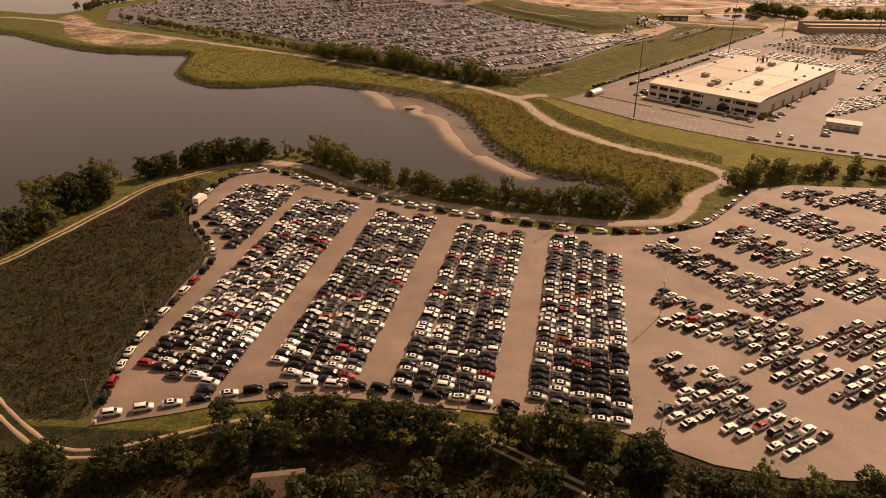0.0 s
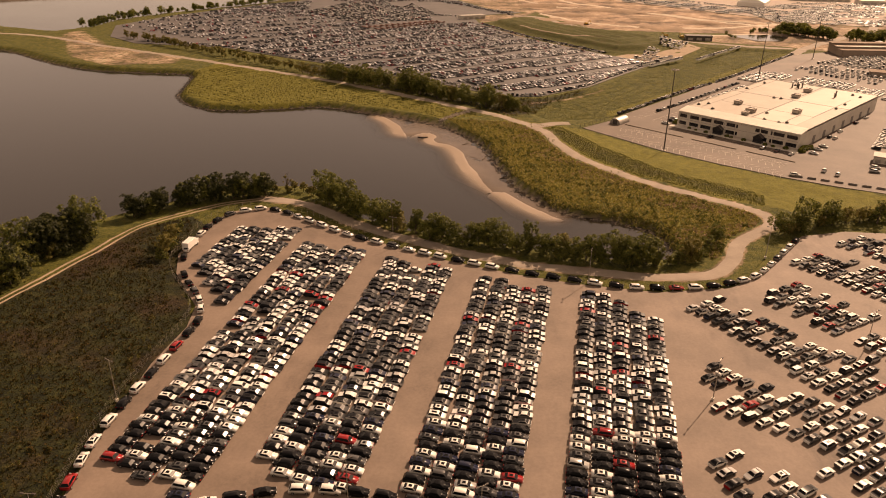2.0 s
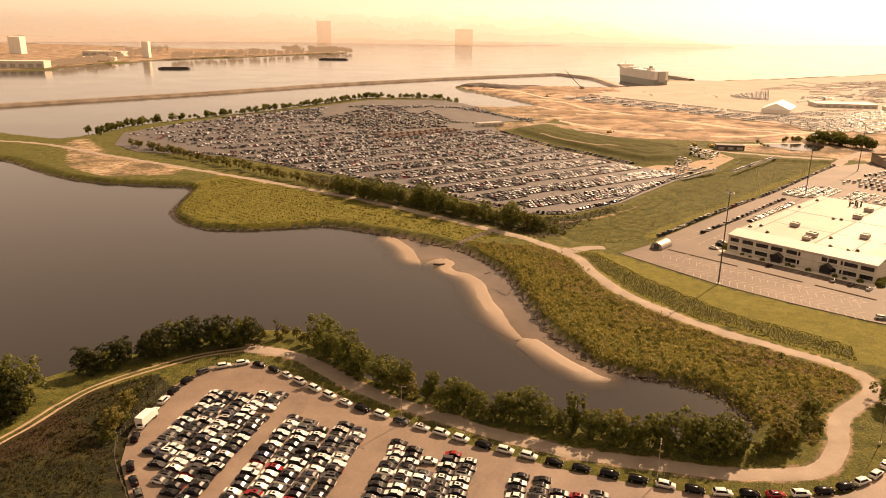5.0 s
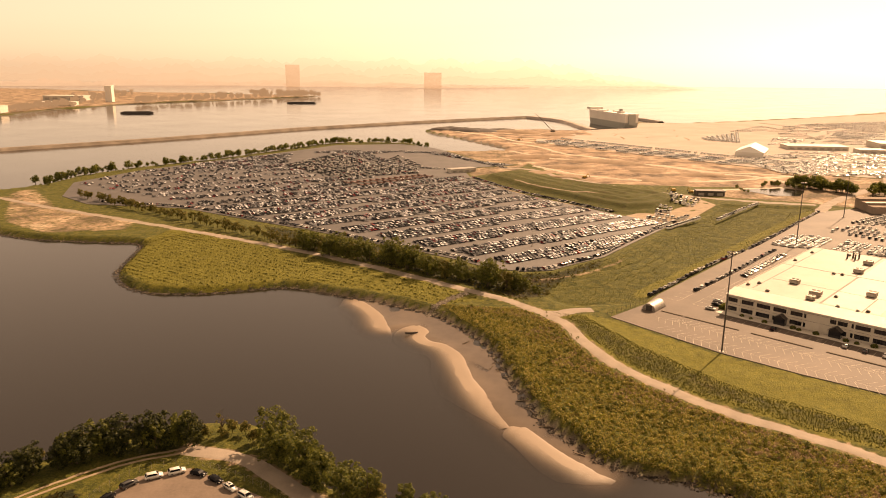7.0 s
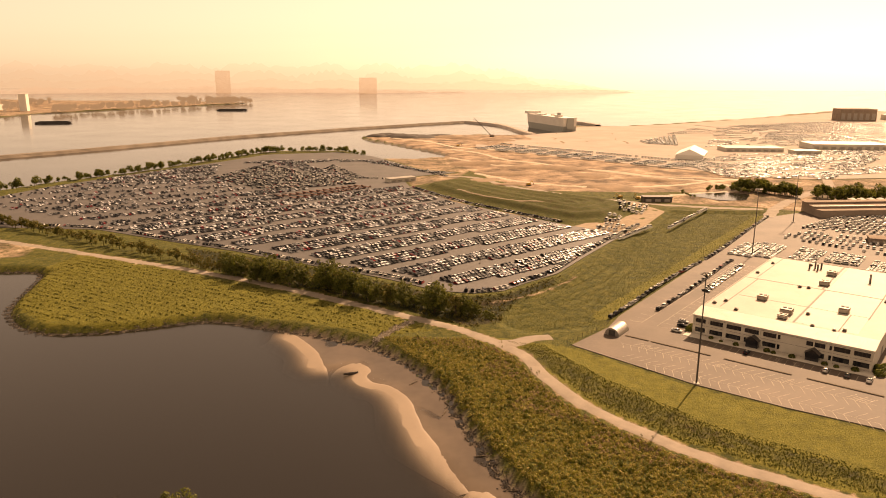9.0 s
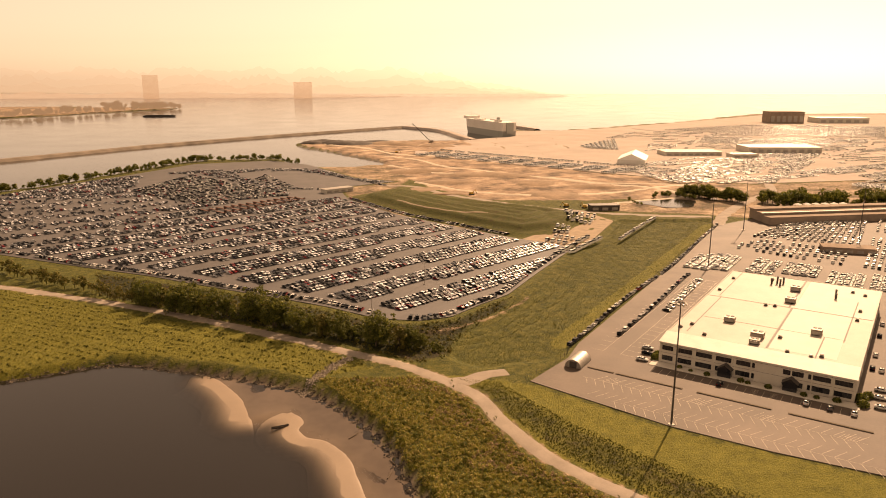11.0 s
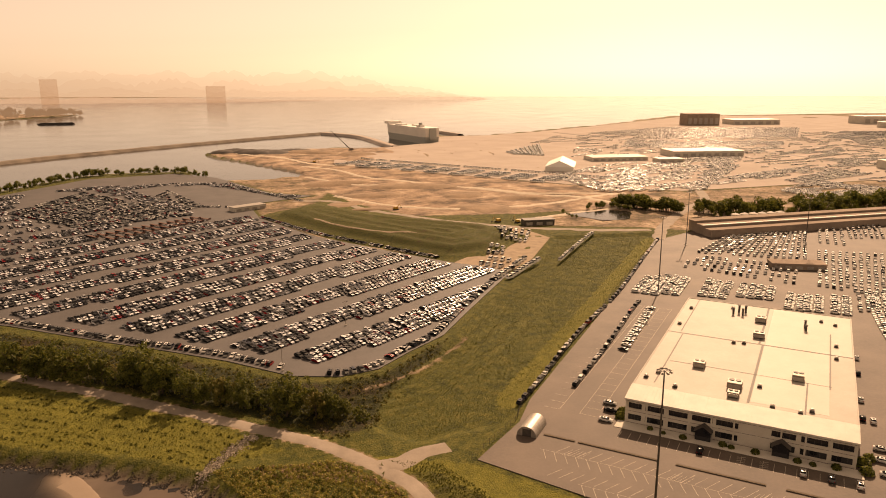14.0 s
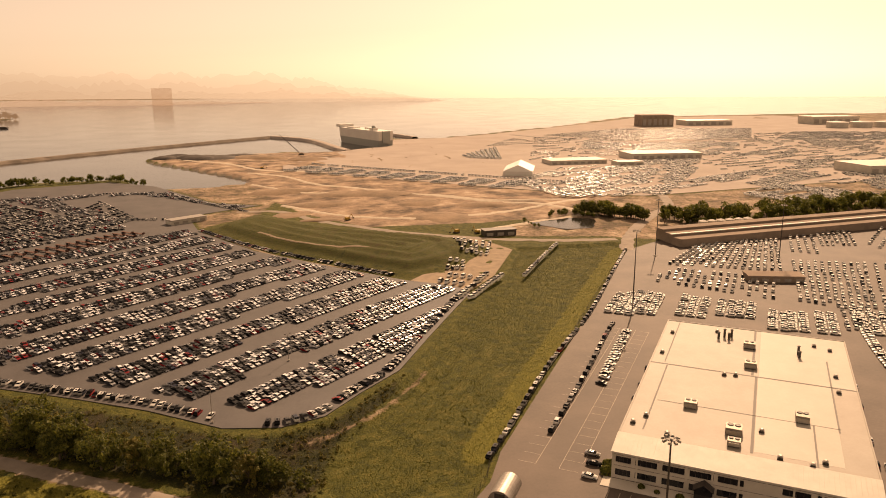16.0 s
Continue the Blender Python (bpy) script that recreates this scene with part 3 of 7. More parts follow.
def gz(x, y):
    """The ground's height."""
    i = int(np.clip(np.searchsorted(GX, x) - 1, 0, nx - 2))
    j = int(np.clip(np.searchsorted(GY, y) - 1, 0, ny - 2))
    u, v = (x - GX[i]) / (GX[i + 1] - GX[i]), (y - GY[j]) / (GY[j + 1] - GY[j])
    h = HEIGHT
    return float(h[j, i] * (1 - u) * (1 - v) + h[j, i + 1] * u * (1 - v) + h[j + 1, i] * (1 - u) * v + h[j + 1, i + 1] * u * v)


def gzs(P):
    """The ground's height at many points."""
    i = np.clip(np.searchsorted(GX, P[:, 0]) - 1, 0, nx - 2)
    j = np.clip(np.searchsorted(GY, P[:, 1]) - 1, 0, ny - 2)
    u, v = (P[:, 0] - GX[i]) / (GX[i + 1] - GX[i]), (P[:, 1] - GY[j]) / (GY[j + 1] - GY[j])
    h = HEIGHT
    return h[j, i] * (1 - u) * (1 - v) + h[j, i + 1] * u * (1 - v) + h[j + 1, i] * (1 - u) * v + h[j + 1, i + 1] * u * v


def sheet(name, poly, z, mat, label, category="pavement"):
    """A flat paved area with a low edge."""
    bm = bmesh.new()
    f = bm.faces.new([bm.verts.new((x, y, z)) for x, y in poly])
    if f.normal.z < 0 or sum(a[0] * b[1] - b[0] * a[1] for a, b in zip(poly, poly[1:] + poly[:1])) < 0:
        f.normal_flip()
    r = bmesh.ops.extrude_face_region(bm, geom=[f])
    bmesh.ops.translate(bm, verts=[v for v in r["geom"] if isinstance(v, bmesh.types.BMVert)], vec=(0, 0, -0.3))
    bmesh.ops.recalc_face_normals(bm, faces=bm.faces)
    bmesh.ops.triangulate(bm, faces=bm.faces)
    me = bpy.data.meshes.new(name)
    bm.to_mesh(me)
    bm.free()
    me.materials.append(mat)
    return tagged(new(name, me), label, category, kind="structure")


def ribbon(name, line, width, mat, label, lift=0.07, cross=7, ragged=0.15, category="road", crown=0.05):
    """A road laid over the ground along a line."""
    line = np.asarray(line)
    tan = np.gradient(line, axis=0)
    tan /= np.linalg.norm(tan, axis=1)[:, None]
    nor = np.column_stack([-tan[:, 1], tan[:, 0]])
    rng = np.random.RandomState(len(line))
    verts = []
    for p, n in zip(line, nor):
        wl, wr = width / 2 + rng.uniform(-ragged, ragged), width / 2 + rng.uniform(-ragged, ragged)
        for k in range(cross):
            s = k / (cross - 1)
            q = p + n * (-wl + (wl + wr) * s)
            edge = 1 if k in (0, cross - 1) else 0
            verts.append((q[0], q[1], gz(*q) + (lift + crown * (1 - abs(2 * s - 1)) if not edge else -0.12)))
    faces = [(i * cross + k, i * cross + k + 1, (i + 1) * cross + k + 1, (i + 1) * cross + k) for i in range(len(line) - 1) for k in range(cross - 1)]
    faces = [f[::-1] for f in faces]
    return tagged(mesh_object(name, verts, faces, mat, None, True), label, category, kind="structure")


wx, wy = np.r_[-5200, np.arange(-110, 61, 3.0), 5200], np.r_[-1200, np.arange(270, 481, 3.0), 5600]
wg = np.array([(x, y, WATER_Z) for y in wy for x in wx])
wi = np.arange(len(wg)).reshape(len(wy), len(wx))
water = mesh_object("water", wg, np.stack([wi[:-1, :-1], wi[:-1, 1:], wi[1:, 1:], wi[1:, :-1]], -1).reshape(-1, 4).tolist(), WATER)
shoal = water.data.attributes.new("shallow", "FLOAT", "POINT")
shoal.data.foreach_set("value", np.where((abs(wg[:, 0]) < 200) & (wg[:, 1] > 0) & (wg[:, 1] < 1000), np.clip(1.15 * np.exp(-(line_distance(wg[:, :2], SAND_LINE) / 8) ** 2), 0, 1), 0).astype(np.float32))
tagged(water, "still brown bay water opening onto a wide river", "water", kind="structure")


def sand_bar(name, line, reach, seed):
    """A bar of sand: a sharp edge towards the shore, sinking slowly under the water on the bay side."""
    ln = smooth_line(line, 0.8)
    tan = np.gradient(ln, axis=0)
    tan /= np.linalg.norm(tan, axis=1)[:, None]
    out = np.column_stack([tan[:, 1], -tan[:, 0]])
    run = np.linspace(0, 1, len(ln))
    V, cut = [], (1.3, 0.5, 0.0, -0.12, -0.25, -0.42, -0.6, -0.8, -1.0)
    lift = (-3.2, -3.0, -2.94, -2.95, -2.975, -3.02, -3.1, -3.25, -3.6)
    for k, (p, n) in enumerate(zip(ln, out)):
        end = min(1.0, 6 * run[k], 4 * (1 - run[k]))
        w = reach * (0.9 + 0.1 * math.sin(run[k] * 7 + seed)) * (0.25 + 0.75 * end)
        for c, z in zip(cut, lift):
            q = p - n * (c if c > 0 else c * w)
            V.append((q[0], q[1], z - 0.5 * (1 - end) + 0.012 * math.sin(q[0] * 1.7 + q[1] * 0.9)))
    m = len(cut)
    F = [(i * m + k, (i + 1) * m + k, (i + 1) * m + k + 1, i * m + k + 1) for i in range(len(ln) - 1) for k in range(m - 1)]
    return tagged(mesh_object(name, V, F, SAND, None, True), "smooth wet sand bar bared at low water", "sand", kind="structure")


sand_bar("ground_sand_bar_a", [(-66, 449), (-59, 443), (-52.5, 433.5), (-46, 421.5), (-42.6, 409), (-40.5, 399), (-40, 392)], 17, 1)
sand_bar("ground_sand_bar_b", [(-41, 420), (-37, 418), (-31, 414.5), (-25.8, 407.5), (-24.4, 403), (-26.0, 398.4), (-23.4, 392.8), (-17.4, 390), (-13, 384.6), (-9.7, 378), (-7.6, 367), (-5.7, 357.5), (-2, 348), (2.2, 336.5), (4.6, 328), (6.3, 322)], 15, 2)
sand_bar("ground_sand_bar_c", [(8.5, 327), (10, 324), (12.2, 320), (16.4, 313), (20.4, 307), (25, 301), (34, 293)], 11, 3)
sheet("pavement_near_lot", LOT_NEAR, 0.05, ASPHALT, "worn tan asphalt of the bay-side car storage lot")
sheet("pavement_far_lot", LOT_FAR, 0.05, ASPHALT_DARK, "grey asphalt of the large car storage lot")
sheet("pavement_hall_lot", LOT_HALL, 0.05, ASPHALT_HALL, "tan asphalt round the flat-roofed building")
sheet("ground_van_yard", [(110, 600), (116, 598), (131, 620), (155, 646), (190, 704), (186, 722), (180, 742), (163, 744), (150, 722), (146, 700), (136, 682), (124, 668), (107, 651)], 0.045, DIRT, "bare sandy earth where the vans are parked", "ground")
sheet("pavement_port", YARD_PORT, 0.05, YARD, "pale paved port storage yard")
ribbon("road_apron", smooth_line([(26, 423), (33, 424), (40, 428), (48.5, 429.5)], 2), 8, GRAVEL, "pale gravel apron at the road junction", 0.08)
ribbon("road_gravel", ROAD_LINE, 6.6, GRAVEL, "pale gravel road curving round the bay")
for k, (nm, ln) in enumerate((("track_west", TRACK_WEST), ("track_south", TRACK_SOUTH))):
    t = np.gradient(ln, axis=0)
    t /= np.linalg.norm(t, axis=1)[:, None]
    side = np.column_stack([-t[:, 1], t[:, 0]])
    for s in (-1, 1):
        ribbon(nm + ("_rut_a" if s < 0 else "_rut_b"), ln + side * s * 1.15, 1.3, DIRT, "worn sandy wheel rut of a dirt track", 0.07, 5, 0.15, "track")
for nm, pts in (("track_mound_a", [(15, 782), (39, 736), (68, 699), (98, 672)]), ("track_mound_b", [(32, 790), (48, 758), (70, 732), (96, 712)])):
    ribbon(nm, smooth_line(pts, 4), 2.6, DIRT, "pale worn track along a grassy terrace", 0.15, 5, 0.3, "track")
ribbon("road_haul", HAUL_ROAD, 9.0, GRAVEL, "pale haul road beside the earthworks", 0.12)
ribbon("road_port", smooth_line([(591.3, 1686.3), (627.8, 1559.9), (677.6, 1393.3), (738.4, 1270.7), (748.8, 1128.3), (753.4, 1029.2), (773.2, 946.6)], 10), 14, ASPHALT_HALL, "worn paved road through the port yard", 0.45)
ribbon("road_gate", GATE_ROAD, 10.0, GRAVEL, "paved access road to the port", 0.25)

# ---- cars ----
SEDAN = [(2.28, 0.48), (2.22, 0.68), (1.10, 0.90), (0.42, 1.36), (-0.95, 1.39), (-1.62, 1.03), (-2.2, 0.97), (-2.28, 0.52)]
WAGON = [(2.30, 0.55), (2.24, 0.84), (1.25, 1.03), (0.66, 1.60), (-1.72, 1.64), (-2.14, 1.12), (-2.27, 1.0), (-2.30, 0.58)]


def car_shape(profile, half, sunroof=False):
    """The closed body of a car: side profile points carried across its width. Faces with their slots (0 paint, 1 glass)."""
    v = []
    for side in (-1, 1):
        for i, (x, z) in enumerate(profile):
            w = half * (0.74 if i in (3, 4) else 0.86 if i in (0, 7) else 0.93 if i in (1, 6) else 1.0)
            v.append((x, side * w, z))
        v += [(-2.2, side * half * 0.92, 0.26), (2.2, side * half * 0.92, 0.26)]
    f, s = [], []
    windows = []
    for i in range(7):
        q = (i, i + 1, i + 11, i + 10)
        if i in (2, 4):
            windows.append((q, 0.92, 0.92))
        elif i == 3 and sunroof:
            windows.append((q, 0.52, 0.52))
        else:
            f.append(q)
            s.append(0)
    for o, turn in ((0, 1), (10, -1)):
        windows.append((tuple([q + o for q in (2, 3, 4, 5)][::-turn]), 0.91, 0.84))
        # flanks: front wing, doors, rear wing
        for poly in ((0, 1, 2, 9), (2, 5, 8, 9), (5, 6, 7, 8)):
            f.append(tuple([q + o for q in poly][::-turn]))
            s.append(0)
    f += [(7, 8, 18, 17), (9, 0, 10, 19), (8, 9, 19, 18)]
    s += [0, 0, 0]
    for q, kx, kz in windows:
        p = np.array([v[i] for i in q])
        c = p.mean(0)
        o = len(v)
        v += [tuple(r) for r in c + (p - c) * (kx, kx, kz)]
        for k in range(4):
            f.append((q[k], q[(k + 1) % 4], o + (k + 1) % 4, o + k))
            s.append(0)
        f.append((o, o + 1, o + 2, o + 3))
        s.append(1)
    return np.array(v), f, s


def wheel_shape():
    """Four plain dark wheels."""
    v, f = [], []
    for x in (1.4, -1.4):
        for y in (-0.9, 0.9):
            o = len(v)
            for yy in (y - 0.03 * np.sign(y) * 6, y):
                v += [(x + 0.33 * math.cos(a), yy, 0.33 + 0.33 * math.sin(a)) for a in np.arange(6) * math.pi / 3]
            f.append(tuple(range(o + 6, o + 12)) if y < 0 else tuple(range(o + 11, o + 5, -1)))
            f += [(o + i, o + (i + 1) % 6, o + 6 + (i + 1) % 6, o + 6 + i) for i in range(6)]
    return np.array(v), f


def round_car(profile, half, sunroof):
    """A car body with rounded edges and its glass a little inside the paint, for fields of cars near by."""
    v, f, s = car_shape(profile, half, sunroof)
    bm = bmesh.new()
    vs = [bm.verts.new(p) for p in v]
    for q, slot in zip(f, s):
        if slot == 0:
            bm.faces.new([vs[i] for i in q])
    edges = [e for e in bm.edges if len(e.link_faces) == 2 and e.calc_face_angle() > 0.35]
    bmesh.ops.bevel(bm, geom=edges, offset=0.09, segments=1, affect="EDGES")
    bm.verts.index_update()
    V = [tuple(x.co) for x in bm.verts]
    F = [tuple(x.index for x in g.verts) for g in bm.faces]
    S = [0] * len(F)
    bm.free()
    for q, slot in zip(f, s):
        if slot == 1:
            F.append(tuple(len(V) + k for k in range(4)))
            V += [tuple(v[i]) for i in q]
            S.append(1)
    return np.array(V), F, S


def car_field(name, places, mats, label, wheels=True, wagon_share=0.3, seed=1, big=(1.0, 0.96, 1.0), fine=False):
    """Many parked cars in one mesh; places are (x, y, heading in degrees)."""
    rng = np.random.RandomState(seed)
    shape = round_car if fine else car_shape
    shapes = [shape(SEDAN, 0.9, False), shape(WAGON, 0.93, False), shape(SEDAN, 0.9, True), shape(WAGON, 0.93, True)]
    wv, wf = wheel_shape()
    V, F, S, n = [], [], [], 0
    for x, y, h in places:
        sv, sf, ss = shapes[(1 if rng.rand() < wagon_share else 0) + (2 if rng.rand() < 0.5 else 0)]
        c, s = math.cos(radians(h)), math.sin(radians(h))
        if rng.rand() < 0.12:
            c, s = -c, -s
        k = rng.uniform(0.92, 1.02)
        rot = np.array([[c * k * big[0], s * k * big[0], 0], [-s * big[1], c * big[1], 0], [0, 0, rng.uniform(0.94, 1.04) * big[2]]])
        z = max(0.05, gz(x, y))
        V.append(sv @ rot + (x, y, z))
        F += [tuple(i + n for i in q) for q in sf]
        S += ss
        n += len(sv)
        if wheels:
            V.append(wv @ rot + (x, y, z))
            F += [tuple(i + n for i in q) for q in wf]
            S += [2] * len(wf)
            n += len(wv)
    ob = mesh_object(name, np.vstack(V), F, mats, S, True, 45)
    return tagged(ob, label, "parked cars", kind="stuff")


def build_car(kind, colour):
    """One car with its parts, at the origin, heading along x."""
    prof, half = (SEDAN, 0.9) if kind == "sedan" else (WAGON, 0.94)
    words = {"sedan": "four-door sedan", "wagon": "tall sport utility car"}[kind]
    car = empty("car", Matrix(), f"{colour if colour != 'navy' else 'dark blue'} {words} parked in a storage row", "car", "cars stored in the near lot")
    v, f, s = car_shape(prof, half, kind == "sedan")
    bm = bmesh.new()
    vs = [bm.verts.new(p) for p in v]
    for q, slot in zip(f, s):
        if slot == 0:
            bm.faces.new([vs[i] for i in q])
    edges = [e for e in bm.edges if len(e.link_faces) == 2 and e.calc_face_angle() > 0.2]
    bmesh.ops.bevel(bm, geom=edges, offset=0.08, segments=2, affect="EDGES", profile=0.6)
    body = part("body", bm, PAINTS[colour], car)
    body.data.polygons.foreach_set("use_smooth", [True] * len(body.data.polygons))
    glass = [q for q, slot in zip(f, s) if slot == 1]
    for nm, q in zip(("windscreen", "sunroof", "rear_window", "side_window", "side_window") if kind == "sedan" else ("windscreen", "rear_window", "side_window", "side_window"), glass):
        bm = bmesh.new()
        c = sum((Vector(v[i]) for i in q), Vector()) / 4
        g = bm.faces.new([bm.verts.new(c + (Vector(v[i]) - c) * 1.0) for i in q])
        g.normal_update()
        r = bmesh.ops.extrude_face_region(bm, geom=[g])
        out = g.normal * (1 if g.normal.dot(c - Vector((-0.3, 0, 0.9))) > 0 else -1)
        bmesh.ops.translate(bm, verts=[x for x in r["geom"] if isinstance(x, bmesh.types.BMVert)], vec=out * 0.012)
        bmesh.ops.recalc_face_normals(bm, faces=bm.faces)
        part(nm, bm, CAR_GLASS, car, "dark tinted glass")
    for x in (1.4, -1.4):
        for y in (-1, 1):
            bm = bmesh.new()
            tube(bm, (x, y * (half - 0.22), 0.33), (x, y * (half + 0.01), 0.33), 0.33, 0.33, 12)
            wheel = part("wheel", bm, TYRE, car)
            bm = bmesh.new()
            tube(bm, (x, y * (half - 0.02), 0.33), (x, y * (half + 0.03), 0.33), 0.21, 0.19, 8)
            part("rim", bm, RIM, wheel, "alloy rim")
    for y in (-1, 1):
        bm = bmesh.new()
        box(bm, 0.12, 0.42, 0.13, pose(prof[1][0] - 0.02, y * half * 0.66, prof[1][1] - 0.12))
        part("headlight", bm, HEADLAMP, car, "clear headlight")
        bm = bmesh.new()
        box(bm, 0.10, 0.40, 0.14, pose(-2.24, y * half * 0.68, prof[6][1] - 0.2))
        part("taillight", bm, TAILLAMP, car, "red tail light")
    return car


CAR_KINDS = {}


def place_car(x, y, heading, colour, kind="sedan", group="cars stored in the near lot"):
    key = (kind, colour, group)
    m = pose(x, y, 0.055, 0, 0, heading)
    if key not in CAR_KINDS:
        ob = build_car(kind, colour)
        ob["group"] = group
        if group == "cars lining the lot edge":
            ob["label"] = ob["label"].replace("in a storage row", "along the lot fence")
        ob.matrix_basis = m
        CAR_KINDS[key] = ob
    else:
        ob = copy_thing(CAR_KINDS[key], m)
    return ob


rng = random.Random(7)
SHADES = ["white"] * 30 + ["black"] * 42 + ["grey"] * 14 + ["silver"] * 4 + ["navy"] * 7 + ["red"] * 3


def along(a, b, t):
    return (a[0] + (b[0] - a[0]) * t, a[1] + (b[1] - a[1]) * t)


# The striped blocks of the near lot: columns along U, cars across along V.
TILT = radians(-8.0)
U, Vd = np.array([-math.sin(TILT), math.cos(TILT)]), np.array([math.cos(TILT), math.sin(TILT)])
BLOCKS = [  # foot of the first column, columns, first and last metre along U for the outer columns
    ((-91.5, 229), 5, (5, 38), (-15, 40)),
    ((-75.2, 141), 5, (2, 114), (-5, 112)),
    ((-43.2, 143), 5, (0, 101), (-3, 98)),
    ((-11.2, 138), 5, (0, 95), (-2, 92)),
    ((20.6, 135), 5, (0, 92), (-6, 82)),
]
close, rest = [], []
for bi, (foot, cols, first, last) in enumerate(BLOCKS):
    for c in range(cols):
        t = c / (cols - 1)
        lo, hi = first[0] + (last[0] - first[0]) * t + rng.uniform(-1, 1), first[1] + (last[1] - first[1]) * t + rng.uniform(-2, 2)
        s = lo
        slide = rng.uniform(-0.3, 0.3)
        while s < hi:
            p = np.array(foot) + Vd * (2.4 + c * 4.72 + slide + rng.uniform(-0.35, 0.35)) + U * s
            s += 2.62 + rng.uniform(-0.08, 0.14)
            if rng.random() < 0.012:
                continue
            row = (p[0], p[1], -8 + rng.uniform(-2, 2) + (180 if rng.random() < 0.15 else 0))
            (close if bi > 0 and p[1] < 183 else rest).append(row)
close.sort(key=lambda q: q[1])
rest += close[190:]
for x, y, h in close[:190]:
    place_car(x, y, h, rng.choice(SHADES), "wagon" if rng.random() < 0.15 else "sedan")
car_field("parked_cars", rest, [FLEET, CAR_GLASS, TYRE], "tight rows of white, black and grey cars on tan asphalt", True, 0.12, 3, (1.0, 0.96, 1.0), True)

# The slanted groups on the open side of the near lot.
A33, B33 = np.array([math.cos(radians(33)), math.sin(radians(33))]), np.array([math.sin(radians(33)), -math.cos(radians(33))])
GROUPS = [((65.6, 220), 12, 3, 0.1), ((58.5, 186), 4, 3, 0.4), ((60, 172), 10, 4, 1.5), ((88, 229), 9, 4, 0.3), ((84, 189), 6, 5, 0.2), ((108, 255), 6, 4, 0.3), ((54, 152), 5, 3, -0.9),
          ((51.5, 133), 3, 5, 0.3), ((61, 129), 6, 4, 1.3), ((130, 272), 6, 4, 0.4), ((119, 241), 8, 4, 0.3), ((107, 205), 8, 5, 0.2), ((99, 165), 7, 5, 0.4), ((76, 151), 11, 4, 1.4),
          ((140, 233), 8, 4, 0.3), ((130, 192), 8, 5, 0.3), ((152, 270), 7, 4, 0.2), ((122, 160), 8, 4, 0.3), ((162, 240), 9, 4, 0.2), ((155, 200), 9, 5, 0.3), ((180, 268), 9, 4, 0.2),
          ((108, 138), 5, 4, 0.4), ((148, 165), 8, 4, 0.3), ((188, 232), 9, 4, 0.3)]
slant = []
for o, rows, cols, shift in GROUPS:
    for r in range(rows):
        for c in range(cols):
            if rng.random() < 0.10 or (c == cols - 1 and rng.random() < 0.4):
                continue
            p = np.array(o) + (-1.6, -2.2) + B33 * r * 3.0 + A33 * (2.4 + c * 5.5 + r * shift + rng.uniform(-0.3, 0.3))
            slant.append((p[0], p[1], 33 + rng.uniform(-2, 2)))
car_field("parked_cars", slant, [FLEET_LIGHT, CAR_GLASS, TYRE], "slanted groups of white and black cars with gaps between", True, 0.15, 5, (1.0, 0.96, 1.0), True)

# Cars lining the edge of the near lot.
EDGE_LINES = [([(-74, 122.5), (-60, 127.5), (-46, 132.5), (-34, 136), (-20, 136.5), (-5, 134.5), (18, 131)], 6.1),
              ([(-76.5, 127), (-79, 145), (-79, 158), (-77.4, 177), (-76, 192), (-76, 200), (-80, 211), (-91, 227), (-96.5, 242), (-97.3, 258), (-96, 270), (-92, 279), (-83, 284.5)], 6.4),
              ([(-79, 284.5), (-71, 280.6), (-47, 264), (-31, 256), (-10, 247), (1, 243), (12, 239.5), (28, 235), (46, 231), (60, 231), (73, 233), (84, 237.5), (92, 243), (101, 254), (110, 266), (116, 274)], 6.3)]
for pts, pitch in EDGE_LINES:
    ln = smooth_line(pts, 0.5)
    run = np.r_[0, np.cumsum(np.hypot(*np.diff(ln, axis=0).T))]
    s = 1.5
    while s < run[-1]:
        i = int(np.searchsorted(run, s))
        i = min(max(i, 1), len(ln) - 1)
        d = ln[i] - ln[i - 1]
        if not (pitch == 6.4 and 108 < s < 116):
            place_car(ln[i][0], ln[i][1], math.degrees(math.atan2(d[1], d[0])) + rng.uniform(-2, 2), rng.choice(["white"] * 13 + ["black"] * 7 + ["grey"] + ["red"]), "wagon" if rng.random() < 0.75 else "sedan", "cars lining the lot edge")
        s += pitch + rng.uniform(-0.4, 0.5)

# The far lot: broad bands of cars four deep with aisles between.
W38 = radians(38.3)
BA, BN = np.array([math.cos(W38), math.sin(W38)]), np.array([-math.sin(W38), math.cos(W38)])
bands = []
